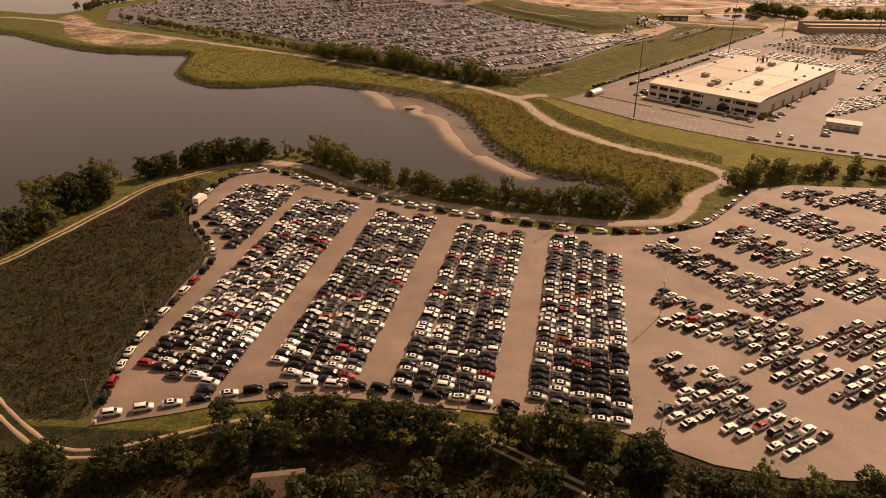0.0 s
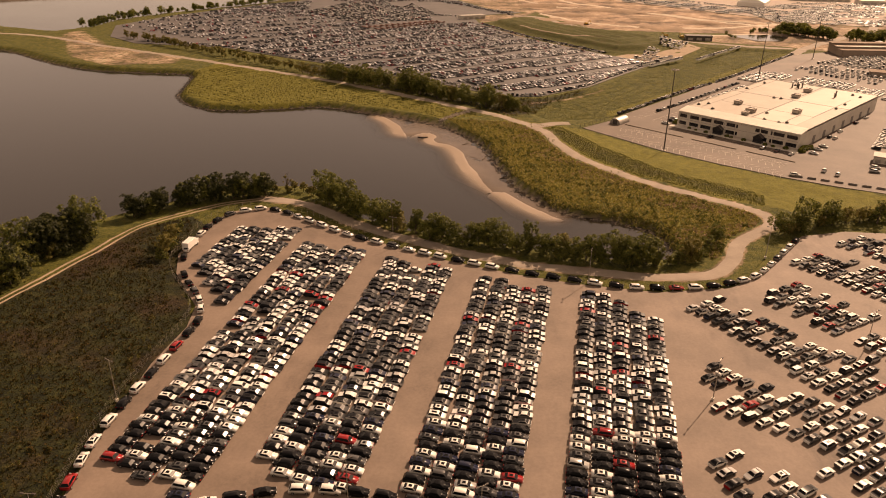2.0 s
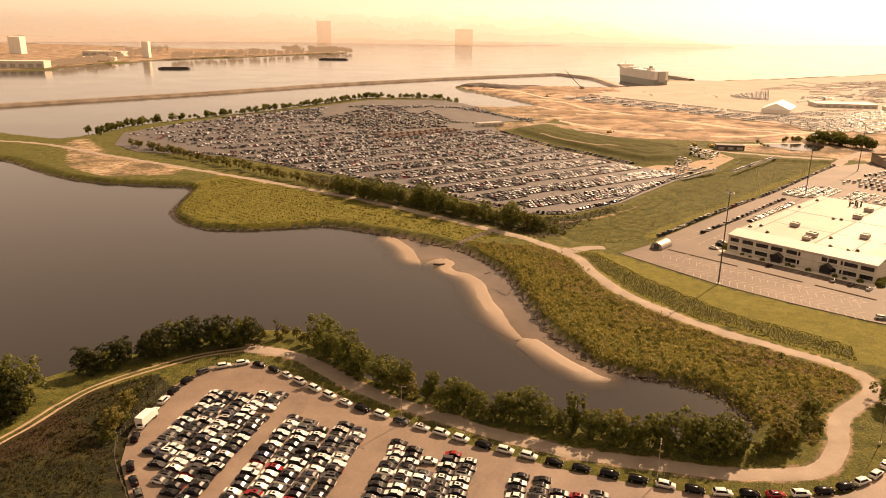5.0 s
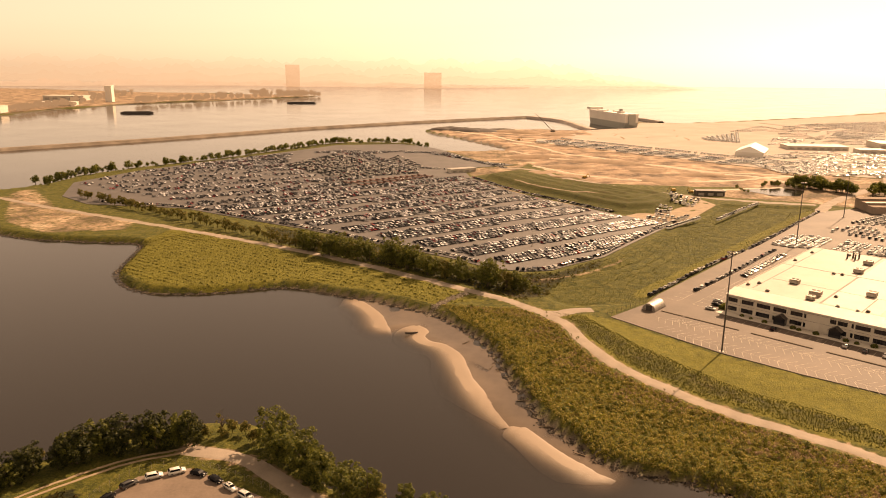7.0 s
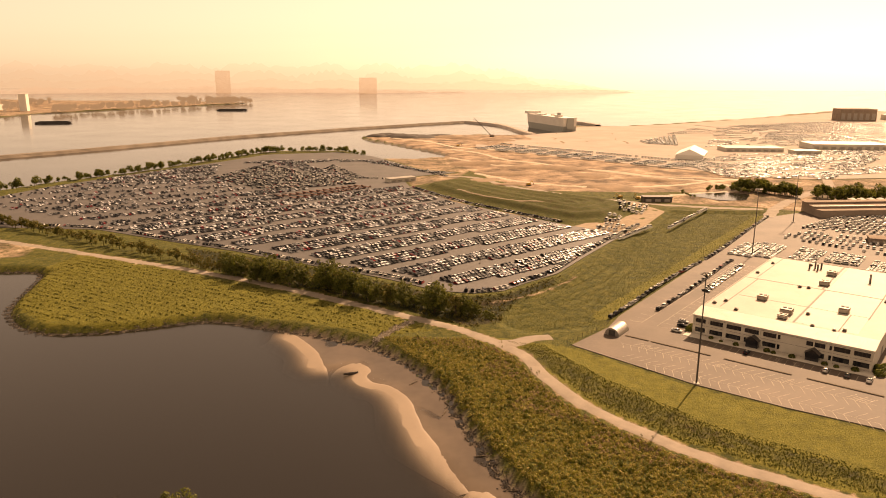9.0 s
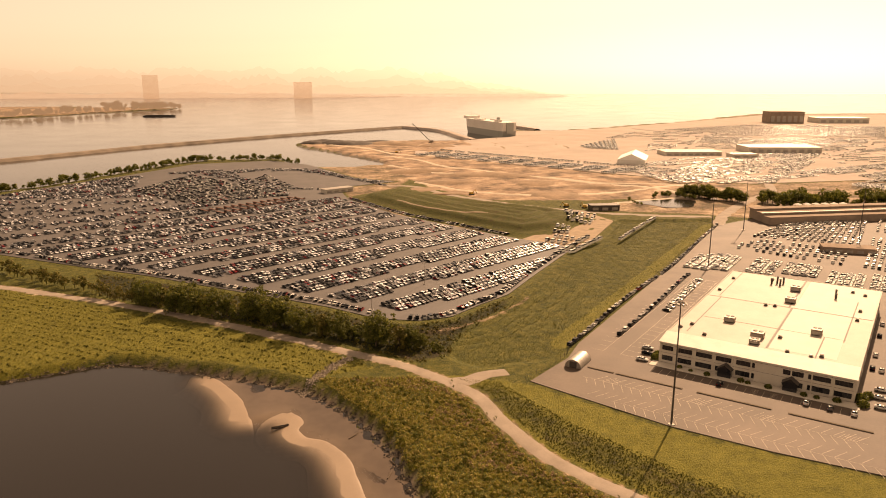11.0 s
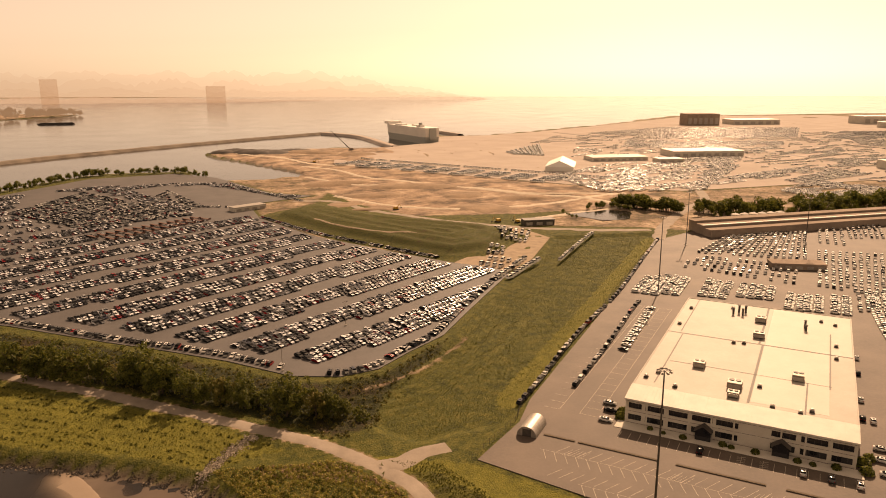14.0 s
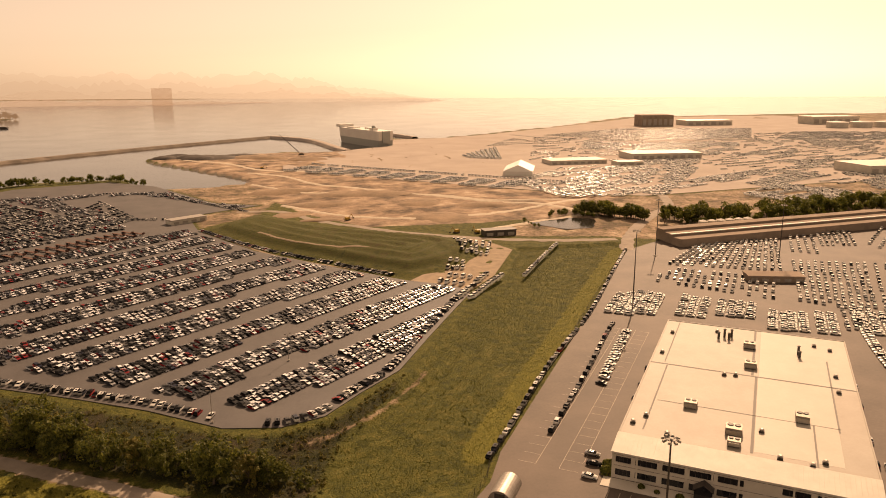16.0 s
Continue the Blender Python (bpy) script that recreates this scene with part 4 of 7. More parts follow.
for k in range(19):
    o = np.array((5.0, 514.0)) + k * np.array((-24.4, 18.6))
    if k > 8:
        o = np.array((5.0, 514.0)) + 8 * np.array((-24.4, 18.6)) + (k - 8) * np.array((-23.0, 19.6))
    pts = []
    for c in range(4):
        s = rng.uniform(0, 3) + c * 1.2 - max(0, k - 3) * 4.0
        while s < 420:
            p = o - BN * (1.0 + c * 4.85 + rng.uniform(-0.25, 0.25)) + BA * s
            s += 2.75 + rng.uniform(-0.05, 0.12)
            if rng.random() < 0.03 or (c == 3 and (int(s / 31) * 7 + k * 3) % 5 == 0):
                continue
            pts.append((p[0], p[1], math.degrees(W38) - 90 + rng.uniform(-2, 2)))
    P = np.array([q[:2] for q in pts])
    ok = (signed(P, LOT_FAR) > 5.5) & (signed(P, [(-214, 896), (-140, 810), (-58, 852), (-172, 1020), (-235, 1030)]) < 0) & (signed(P, [(-98, 1037), (-74, 1043), (-28, 990), (29, 906), (0, 835), (-34, 838), (-49, 830), (-78, 808), (-99, 782), (-108, 764), (-126, 778), (-114, 806), (-87, 835), (-60, 850), (-84, 921), (-138, 1012)]) < 0) & (P[:, 1] < 1050)
    for q, good in zip(pts, ok):
        if not good:
            continue
        if k >= 9 and 640 < q[1] < 860 and q[0] < -150 and rng.random() < (0.45 if k < 12 else 0.6):
            continue
        bands.append(q)
car_field("parked_cars", bands, [FLEET_DARK, CAR_GLASS, TYRE], "long bands of parked cars four deep on grey asphalt", False, 0.25, 9)

# Single files along the edges of the far lot.
edge_cars = []


def file_of_cars(pts, pitch, across, out, skip=0.08, turn=0):
    ln = smooth_line(pts, 0.5)
    run = np.r_[0, np.cumsum(np.hypot(*np.diff(ln, axis=0).T))]
    s = 1.0
    while s < run[-1]:
        i = min(max(int(np.searchsorted(run, s)), 1), len(ln) - 1)
        d = ln[i] - ln[i - 1]
        if rng.random() > skip:
            out.append((ln[i][0], ln[i][1], math.degrees(math.atan2(d[1], d[0])) + (90 if across else 0) + turn + rng.uniform(-3, 3)))
        s += pitch + rng.uniform(-0.15, 0.25)


file_of_cars([(-300, 668), (-222, 651), (-161, 613), (-118, 589), (-72, 557), (-44, 539), (-20, 523), (2, 504)], 2.75, True, edge_cars, 0.04, 20)
file_of_cars([(14, 496), (24, 494.5), (36, 499), (49, 512), (66, 528), (88, 562), (113, 599), (126, 618)], 3.1, True, edge_cars, 0.15)
file_of_cars([(100, 664), (72, 700), (28, 762), (-8, 832)], 3.0, True, edge_cars, 0.05)
car_field("parked_cars", edge_cars, [FLEET, CAR_GLASS, TYRE], "single file of cars along the lot edge", False, 0.3, 11)

# ---- trees and plants ----
def build_tree(h, r, seed, leaf, leaves=1100, bare=False):
    """A tapered trunk with limbs under a crown of many small leaf clumps."""
    rnd = random.Random(seed)
    tree = empty("tree", Matrix(), "leafy deciduous tree with a dense uneven crown", "tree")
    bm = bmesh.new()
    fork = Vector((rnd.uniform(-0.3, 0.3), rnd.uniform(-0.3, 0.3), h * 0.35))
    tube(bm, (0, 0, -0.8), fork, h * 0.032, h * 0.022, 7)
    blobs = []
    for i in range(rnd.randint(6, 9)):
        a, q = i * 2.4 + rnd.uniform(-0.4, 0.4), rnd.uniform(0.25, 0.62)
        c = Vector((math.cos(a) * r * q, math.sin(a) * r * q, h * rnd.uniform(0.26, 0.78)))
        blobs.append((c, r * rnd.uniform(0.34, 0.56), rnd.uniform(0.75, 1.05)))
        tube(bm, fork * rnd.uniform(0.75, 1.0), c, h * 0.013, h * 0.004, 5)
    blobs.append((Vector((0, 0, h * 0.80)), r * 0.48, 0.9))
    blobs.append((Vector((0, 0, h * 0.5)), r * 0.62, 0.9))
    blobs.append((Vector((rnd.uniform(-1, 1), rnd.uniform(-1, 1), h * 0.24)), r * 0.6, 0.7))
    tube(bm, fork, (0, 0, h * 0.85), h * 0.018, h * 0.005, 5)
    if bare:
        for i in range(26):
            c = rnd.choice(blobs)[0]
            d = Vector((rnd.gauss(0, 1), rnd.gauss(0, 1), rnd.uniform(0.2, 1.6))).normalized() * rnd.uniform(1.0, 2.2)
            tube(bm, c, c + d, 0.05, 0.012, 4)
    part("trunk", bm, BARK, tree, "rough brown trunk with limbs")
    V, F = [], []
    weight = [b[1] ** 2 for b in blobs]
    sprays = []
    for i in range(max(12, leaves // 22)):
        c, br, sq = rnd.choices(blobs, weight)[0]
        d = Vector((rnd.gauss(0, 1), rnd.gauss(0, 1), rnd.gauss(0.2, 1))).normalized()
        sprays.append((c + Vector((d.x, d.y, d.z * sq)) * br * rnd.uniform(0.72, 1.12), br * rnd.uniform(0.22, 0.44), d))
    for i in range(leaves):
        c, br, out = rnd.choice(sprays)
        d = (Vector((rnd.gauss(0, 1), rnd.gauss(0, 1), rnd.gauss(0.25, 1))).normalized() + out * 0.5).normalized()
        p = c + Vector((d.x, d.y, d.z * 0.8)) * br * rnd.uniform(0.75, 1.1)
        n = (d + Vector((rnd.gauss(0, 0.45), rnd.gauss(0, 0.45), rnd.gauss(0.25, 0.45)))).normalized()
        a = n.orthogonal().normalized()
        a.rotate(Matrix.Rotation(rnd.uniform(0, 6.28), 3, n))
        b = n.cross(a)
        s = rnd.uniform(0.22, 0.44) * (0.7 + 0.05 * r)
        o = len(V)
        V += [p - a * s, p - b * s * 0.62 - n * s * 0.25, p + a * s * 1.1, p + b * s * 0.62 - n * s * 0.25]
        F += [(o, o + 1, o + 2), (o, o + 2, o + 3)]
    me = bpy.data.meshes.new("crown")
    me.from_pydata(V, [], F)
    me.materials.append(leaf)
    crown = new("crown", me)
    crown.parent = tree
    return tree


TREE_KINDS = {}


def place_tree(kind, x, y, size, group, turn, label=""):
    if kind not in TREE_KINDS:
        # the deep kinds carry shade in their leaf colour
        h, r, leaf, n, bare = {"deep": (9, 4.4, LEAF_SHADED, 2300, False), "deep_wide": (8.5, 5.0, LEAF_SHADED, 2400, False), "round": (9, 4.2, LEAF, 1900, False), "wide": (8, 4.8, LEAF, 2000, False), "tall": (11.5, 3.8, LEAF, 2000, False), "yellow": (7.5, 3.8, LEAF_DRY, 1500, False),
                         "small": (5, 2.7, LEAF, 900, False), "thin": (10, 3.2, LEAF_DRY, 260, True), "broad": (10, 5.4, LEAF, 2400, False)}[kind]
        TREE_KINDS[kind] = build_tree(h, r, sum(map(ord, kind)), leaf, n, bare)
        ob = TREE_KINDS[kind]
    else:
        ob = copy_thing(TREE_KINDS[kind], Matrix())
    ob.matrix_basis = pose(x, y, gz(x, y) - 0.1, 0, 0, turn)
    ob.scale = (size, size, size * 1.0)
    tagged(ob, label or {"thin": "half-bare tree with thin dead branches", "yellow": "small tree with yellowing leaves", "small": "low bushy young tree"}.get(kind, "leafy deciduous tree with a dense uneven crown"), "tree", group)
    return ob


trng = random.Random(21)


def tree_belt(line, count, spread, kinds, lo, hi, group):
    ln = smooth_line(line, 1.0)
    for i in range(count):
        p = ln[int((i + trng.uniform(0.2, 0.8)) / count * (len(ln) - 1))]
        place_tree(trng.choice(kinds), p[0] + trng.uniform(-spread, spread), p[1] + trng.uniform(-spread, spread), trng.uniform(lo, hi), group, trng.uniform(0, 360))


MIX = ["round", "wide", "tall", "broad", "small", "yellow"]


def woods(name, lines, label, seed, leaf=None, m=420):
    """Far or massed trees joined into one sheet of foliage with trunks."""
    rnd = np.random.RandomState(seed)
    V, F, S, n = [], [], [], 0
    for line, count, spread, lo, hi in lines:
        ln = smooth_line(line, 1.0)
        for i in range(count):
            p = ln[int((i + rnd.uniform(0.2, 0.8)) / count * (len(ln) - 1))] + rnd.uniform(-spread, spread, 2)
            h = 9 * rnd.uniform(lo, hi)
            r = h * rnd.uniform(0.38, 0.52)
            z = gz(*p)
            c = rnd.normal(0, 1, (m, 3))
            c /= np.linalg.norm(c, axis=1)[:, None]
            nl = max(5, m // 24)
            lobes = rnd.normal(0, 1, (nl, 3))
            lobes *= (rnd.uniform(0.5, 1.0, nl) / np.linalg.norm(lobes, axis=1))[:, None]
            lobes = lobes * (r * 0.72, r * 0.72, h * 0.3) + (0, 0, h * 0.56)
            o = lobes[rnd.randint(nl, size=m)] + c * (r * 0.34, r * 0.34, h * 0.15) * rnd.uniform(0.7, 1.05, (m, 1)) + (p[0], p[1], z)
            a = np.cross(c + rnd.normal(0, 0.5, (m, 3)), rnd.normal(0, 1, (m, 3)))
            a /= np.linalg.norm(a, axis=1)[:, None]
            b = np.cross(c, a)
            k = rnd.uniform(0.35, 0.75, (m, 1)) * h / 9
            V.append(np.stack([o - a * k, o - b * k * 0.7, o + a * k, o + b * k * 0.7], 1).reshape(-1, 3))
            q = np.arange(m)[:, None] * 4 + n
            F += np.hstack([q, q + 1, q + 2, q + 3]).tolist()
            S += [0] * m
            n += 4 * m
            w = 0.028 * h
            V.append(np.array([(p[0] + w * math.cos(t), p[1] + w * math.sin(t), zz) for zz in (z - 0.5, z + h * 0.5) for t in (0, 2.1, 4.2)]))
            F += [[n + t, n + (t + 1) % 3, n + 3 + (t + 1) % 3, n + 3 + t] for t in range(3)]
            S += [1] * 3
            n += 6
    return tagged(mesh_object(name, np.vstack(V), F, [leaf or LEAF, leaf or BARK], S), label, "trees", kind="stuff")


# along the bay shore behind the near lot
BAY = "trees along the bay shore"
tree_belt([(-30, 271), (-8, 262), (14, 256), (34, 251.5), (52, 249), (66, 250), (78, 256)], 44, 2.0, ["round", "wide", "broad", "small", "yellow", "tall"], 0.6, 1.2, BAY)
tree_belt([(-62, 300), (-53, 290), (-42, 281), (-32, 273)], 12, 2.0, ["round", "broad", "wide"], 0.85, 1.2, BAY)
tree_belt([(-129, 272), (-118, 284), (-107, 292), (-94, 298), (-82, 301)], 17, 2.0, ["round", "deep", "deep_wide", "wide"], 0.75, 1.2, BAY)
place_tree("thin", -104, 299, 1.05, BAY, 40)
place_tree("thin", -78, 305, 0.95, BAY, 140)
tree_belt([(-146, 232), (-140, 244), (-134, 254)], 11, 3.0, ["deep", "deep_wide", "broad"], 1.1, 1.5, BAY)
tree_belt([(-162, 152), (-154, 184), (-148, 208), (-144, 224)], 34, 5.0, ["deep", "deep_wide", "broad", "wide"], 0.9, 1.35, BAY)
tree_belt([(-104, 236), (-103, 250), (-108, 262)], 6, 2.0, ["small", "yellow"], 0.7, 1.0, "shrubs by the meadow")
tree_belt([(112, 278), (124, 289), (140, 294), (165, 296), (200, 290), (230, 280)], 30, 3.0, MIX, 0.75, 1.0, "trees east of the near lot")
tree_belt([(74, 260), (82, 264), (88, 270)], 7, 2.5, ["small", "yellow", "round"], 0.6, 0.85, "shrubs at the cove")
# woods below the near lot
WOODS = "woods below the near lot"
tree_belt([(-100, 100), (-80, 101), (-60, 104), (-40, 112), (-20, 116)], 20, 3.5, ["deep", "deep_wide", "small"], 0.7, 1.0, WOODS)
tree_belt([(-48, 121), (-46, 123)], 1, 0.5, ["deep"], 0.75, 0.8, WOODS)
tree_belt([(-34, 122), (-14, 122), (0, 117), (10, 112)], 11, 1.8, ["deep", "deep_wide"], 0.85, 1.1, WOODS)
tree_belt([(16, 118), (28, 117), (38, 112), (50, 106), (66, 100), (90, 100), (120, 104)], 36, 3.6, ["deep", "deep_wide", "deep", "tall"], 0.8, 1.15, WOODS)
# row between the gravel road and the far lot
tree_belt([(26, 452), (8, 463), (-12, 474), (-30, 486), (-52, 500), (-80, 516), (-110, 534)], 58, 4.6, ["round", "broad", "wide", "yellow", "small"], 0.7, 1.5, "tree row beside the gravel road")
woods("massed_woods", [([(-120, 78), (-80, 84), (-40, 90), (0, 98), (30, 97), (60, 88), (100, 86), (150, 100)], 110, 8.0, 0.8, 1.2)], "dense woods below the storage lot, shade in the leaf colour", 11, LEAF_SHADED)
woods("hedgerow", [([(-110, 534), (-140, 556), (-200, 600), (-260, 640), (-330, 690)], 75, 3.0, 0.45, 1.0), ([(26, 456), (-28, 491), (-112, 543)], 110, 7.0, 0.2, 0.5)], "uneven hedgerow of olive bushes and low trees", 12, BRUSH, 240)
woods("bay_thicket", [([(-30, 273), (-8, 264), (14, 258), (34, 254), (52, 251), (70, 252), (80, 262)], 34, 1.8, 0.25, 0.5), ([(-132, 278), (-106, 300), (-80, 306), (-60, 299)], 30, 2.5, 0.35, 0.6),
                      ([(-164, 148), (-150, 208), (-137, 250)], 60, 4.0, 0.4, 0.75), ([(112, 280), (150, 298), (230, 284)], 40, 3.0, 0.4, 0.7)], "thick bushes at the foot of the shore trees", 13, BRUSH)
woods("river_bank_trees", [([(-392, 740), (-400, 790), (-372, 850), (-340, 905), (-300, 955), (-270, 1020), (-215, 1130), (-190, 1150), (-110, 1160), (-75, 1120)], 230, 7.0, 0.25, 1.15)], "broken line of trees on the river bank", 14)
woods("pond_trees", [([(300, 812), (314, 794), (330, 770)], 60, 7.0, 0.8, 1.5), ([(262, 808), (285, 806), (296, 790)], 14, 3.0, 0.4, 0.8), ([(234, 792), (238, 764)], 5, 2.0, 0.3, 0.6)], "dark trees and bushes by the small pond", 15)
woods("shed_trees", [([(345, 764), (380, 758), (430, 752), (480, 756), (560, 760), (640, 780)], 210, 15.0, 0.6, 1.8), ([(345, 748), (420, 740), (500, 742)], 60, 5.0, 0.3, 0.8)], "dark belt of trees behind the long shed", 16)
woods("scrub_bushes", [([(60, 276), (50, 300), (36, 312), (24, 335), (16, 362), (6, 392), (-8, 420)], 230, 8.0, 0.07, 0.2), ([(90, 285), (84, 305), (60, 330), (40, 360), (28, 395), (18, 420)], 200, 8.0, 0.06, 0.18),
                       ([(72, 275), (80, 285), (90, 285)], 24, 6.0, 0.2, 0.4)], "low green bushes scattered through the scrub", 17, None, 80)
woods("meadow_bushes", [([(-100, 140), (-110, 180), (-118, 220), (-112, 250)], 230, 16.0, 0.06, 0.17), ([(-92, 130), (-88, 150), (-86, 190), (-98, 222)], 30, 3.0, 0.1, 0.26)], "dark bushes in the overgrown meadow", 18, BRUSH, 60)
woods("swale_weeds", [([(56, 496), (84, 524), (112, 562), (150, 610), (190, 660), (232, 704)], 420, 12.0, 0.035, 0.09), ([(34, 466), (52, 478), (74, 490)], 90, 10.0, 0.04, 0.1)], "lumpy rough weeds in the grassy swale", 20, None, 40)


def tufts(name, poly, count, size, mat, label, seed, keep=None):
    """Loose clumps of blades over an area."""
    rnd = np.random.RandomState(seed)
    q = np.array(poly, float)
    lo, hi = q.min(0), q.max(0)
    P = rnd.uniform(lo, hi, (count * 3, 2))
    P = P[inside(P, poly)]
    if keep is not None:
        P = P[keep(P)]
    P = np.repeat(P[:count], 5, 0)
    n, z = len(P), gzs(P)
    a = rnd.uniform(0, 6.28, n)
    s, t = size * rnd.uniform(0.5, 1.2, n), size * rnd.uniform(0.4, 1.3, n)
    dx, dy = np.cos(a) * s, np.sin(a) * s
    V = np.stack([np.column_stack([P[:, 0] - dy * 0.45, P[:, 1] + dx * 0.45, z - 0.05]), np.column_stack([P[:, 0] + dy * 0.45, P[:, 1] - dx * 0.45, z - 0.05]),
                  np.column_stack([P[:, 0] + dx, P[:, 1] + dy, z + t])], 1).reshape(-1, 3)
    F = np.arange(3 * n).reshape(-1, 3).tolist()
    return tagged(mesh_object(name, V, F, mat), label, "plants", kind="stuff")


def off_road(P):
    return (line_distance(P, ROAD_LINE) > 4.5) & (line_distance(P, TRACK_WEST) > 3.2) & (line_distance(P, TRACK_SOUTH) > 3.0)




def clump_field(name, points, lo, hi, leaf, label, seed, m=26):
    """Low separate clumps of blades and leaves standing at the given points."""
    rnd = np.random.RandomState(seed)
    P = np.repeat(np.asarray(points), m, 0)
    n = len(P)
    h = np.repeat(rnd.uniform(lo, hi, (len(points), 1)), m, 0)
    d = rnd.normal(0, 1, (n, 3))
    d[:, 2] = abs(d[:, 2])
    d /= np.linalg.norm(d, axis=1)[:, None]
    o = d * h * (0.75, 0.75, 1.0) * rnd.uniform(0.6, 1.0, (n, 1)) + np.column_stack([P, gzs(P)])
    a = np.cross(d + rnd.normal(0, 0.4, (n, 3)), rnd.normal(0, 1, (n, 3)))
    a /= np.linalg.norm(a, axis=1)[:, None]
    b = np.cross(d, a)
    k = rnd.uniform(0.16, 0.36, (n, 1)) * h
    V = np.stack([o - a * k, o - b * k * 0.6, o + a * k, o + b * k * 0.6], 1).reshape(-1, 3)
    F = np.arange(4 * n).reshape(-1, 4).tolist()
    return tagged(mesh_object(name, V, F, leaf), label, "plants", kind="stuff")


def scatter(poly, count, seed, keep):
    rnd = np.random.RandomState(seed)
    q = np.array(poly, float)
    P = rnd.uniform(q.min(0), q.max(0), (count * 4, 2))
    P = P[inside(P, poly)]
    return P[keep(P)][:count]


def planted_rows(poly, along_deg, row, step, share, seed):
    """Points in rough planted rows over an area."""
    rnd = np.random.RandomState(seed)
    a = np.array([math.cos(radians(along_deg)), math.sin(radians(along_deg))])
    b = np.array([-a[1], a[0]])
    c = np.array(poly, float).mean(0)
    P = np.array([c + a * (i * step + rnd.uniform(-0.9, 0.9)) + b * (j * row + rnd.uniform(-0.35, 0.35)) for i in range(-70, 71) for j in range(-40, 41) if rnd.rand() < share])
    P = P[inside(P, poly)]
    return P[off_road(P)]


clump_field("point_bushes", planted_rows(GREEN_POINT, -31, 4.3, 1.7, 0.66, 19), 0.35, 0.95, MARSH_SHADOW, "tufts in rough planted rows over the marsh grass, shadow in their colour", 19)
clump_field("scrub_clumps", scatter(SCRUB_NORTH, 5200, 41, off_road), 0.3, 1.15, WEED, "knee-high green scrub clumps on the bay bank", 42)
clump_field("dark_scrub_clumps", scatter(SCRUB_NORTH, 700, 43, off_road), 0.5, 1.5, GREEN_TUFT, "deeper green bushes through the bank scrub", 44, 34)
clump_field("straw_clumps", scatter(SCRUB_NORTH, 4600, 45, lambda P: off_road(P) & (line_distance(P, ROAD_LINE) < 15 + 7 * np.sin(P[:, 1] * 0.21))), 0.35, 0.95, STRAW, "dead straw-coloured weeds beside the gravel road", 46, 20)
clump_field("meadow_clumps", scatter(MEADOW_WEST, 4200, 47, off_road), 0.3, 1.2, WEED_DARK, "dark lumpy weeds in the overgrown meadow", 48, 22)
clump_field("bank_brush", scatter(LOT_BANK, 1700, 51, off_road), 0.35, 1.1, BRUSH, "dark tangled brush on the slope below the lot", 52, 30)
clump_field("swale_clumps", scatter(SWALE, 1500, 49, lambda P: np.sin(P[:, 0] * 0.11 + 1.4 * np.sin(P[:, 1] * 0.06)) > -0.2), 0.2, 0.6, GREEN_TUFT, "rough grass hummocks in the swale", 50, 16)
tufts("scrub", SCRUB_NORTH, 20000, 0.36, WEED, "low green and straw-brown scrub on the bay bank", 3, off_road)
tufts("meadow_weeds", [(-170, 60), (-92, 60), (-92, 118), (-80, 124), (-82, 200), (-97, 226), (-101, 262), (-110, 277), (-132, 240), (-150, 180)], 15000, 0.38, WEED_DARK, "dark overgrown meadow weeds", 4, off_road)
tufts("grass_tufts", GREEN_POINT, 15000, 0.28, POINT_TUFT, "bright green marsh grass on the point", 5, off_road)
tufts("grass_tufts", SWALE, 16000, 0.26, GREEN_TUFT, "rough grass in the swale", 6)
tufts("verge_weeds", [(24, 428), (44, 421), (60, 388), (84, 352), (120, 322), (116, 308), (96, 322), (68, 345), (52, 366), (42, 390)], 9000, 0.34, GREEN_TUFT, "tall green weeds along the road verge", 8, off_road)
# the dark weed colour here also stands in for shade under the crowns
tufts("undergrowth", [(-130, 60), (150, 60), (150, 108), (60, 112), (20, 120), (-60, 116), (-90, 110)], 5000, 1.0, WEED_DARK, "undergrowth below the woods, shade in its dark colour", 9, off_road)


def shore_rocks(line, count, size, seed, mat=None, label="dark broken rocks along the waterline"):
    rnd = np.random.RandomState(seed)
    V, F = [], []
    base = np.array([(1, 0, 0), (-1, 0, 0), (0, 1, 0), (0, -1, 0), (0, 0, 1), (0, 0, -1)], float)
    tri = [(0, 2, 4), (2, 1, 4), (1, 3, 4), (3, 0, 4), (2, 0, 5), (1, 2, 5), (3, 1, 5), (0, 3, 5)]
    for i in range(count):
        p = line[rnd.randint(len(line))] + rnd.normal(0, 1.1, 2)
        s = size * rnd.uniform(0.4, 1.3)
        a = rnd.uniform(0, 6.28)
        R = np.array([[math.cos(a), -math.sin(a), 0], [math.sin(a), math.cos(a), 0], [0, 0, 1]])
        v = (base * rnd.uniform(0.6, 1.1, (6, 1)) * (s, s * 0.8, s * 0.6)) @ R + (p[0], p[1], max(gz(*p), -3.0) + 0.1 * s)
        o = len(V)
        V += [tuple(q) for q in v]
        F += [tuple(k + o for k in t) for t in tri]
    return tagged(mesh_object("shore_rocks", V, F, mat or ROCK), label, "rocks", kind="stuff")


shore_rocks(shore_cove, 12000, 0.42, 2)
shore_rocks(smooth_line([(-9.5, 450), (-15.3, 442.5), (-20.7, 434), (-25.5, 425)], 0.5), 1000, 0.5, 5, RUBBLE, "pale rubble filling a narrow gully")

# ---- the flat-roofed building and its lot ----
HALL = pose(175.7, 459.6, 0.05, 0, 0, -41)
Y0, Y1, X0, X1, EAVE = -64.5, 56.0, -33.0, 33.0, 7.9


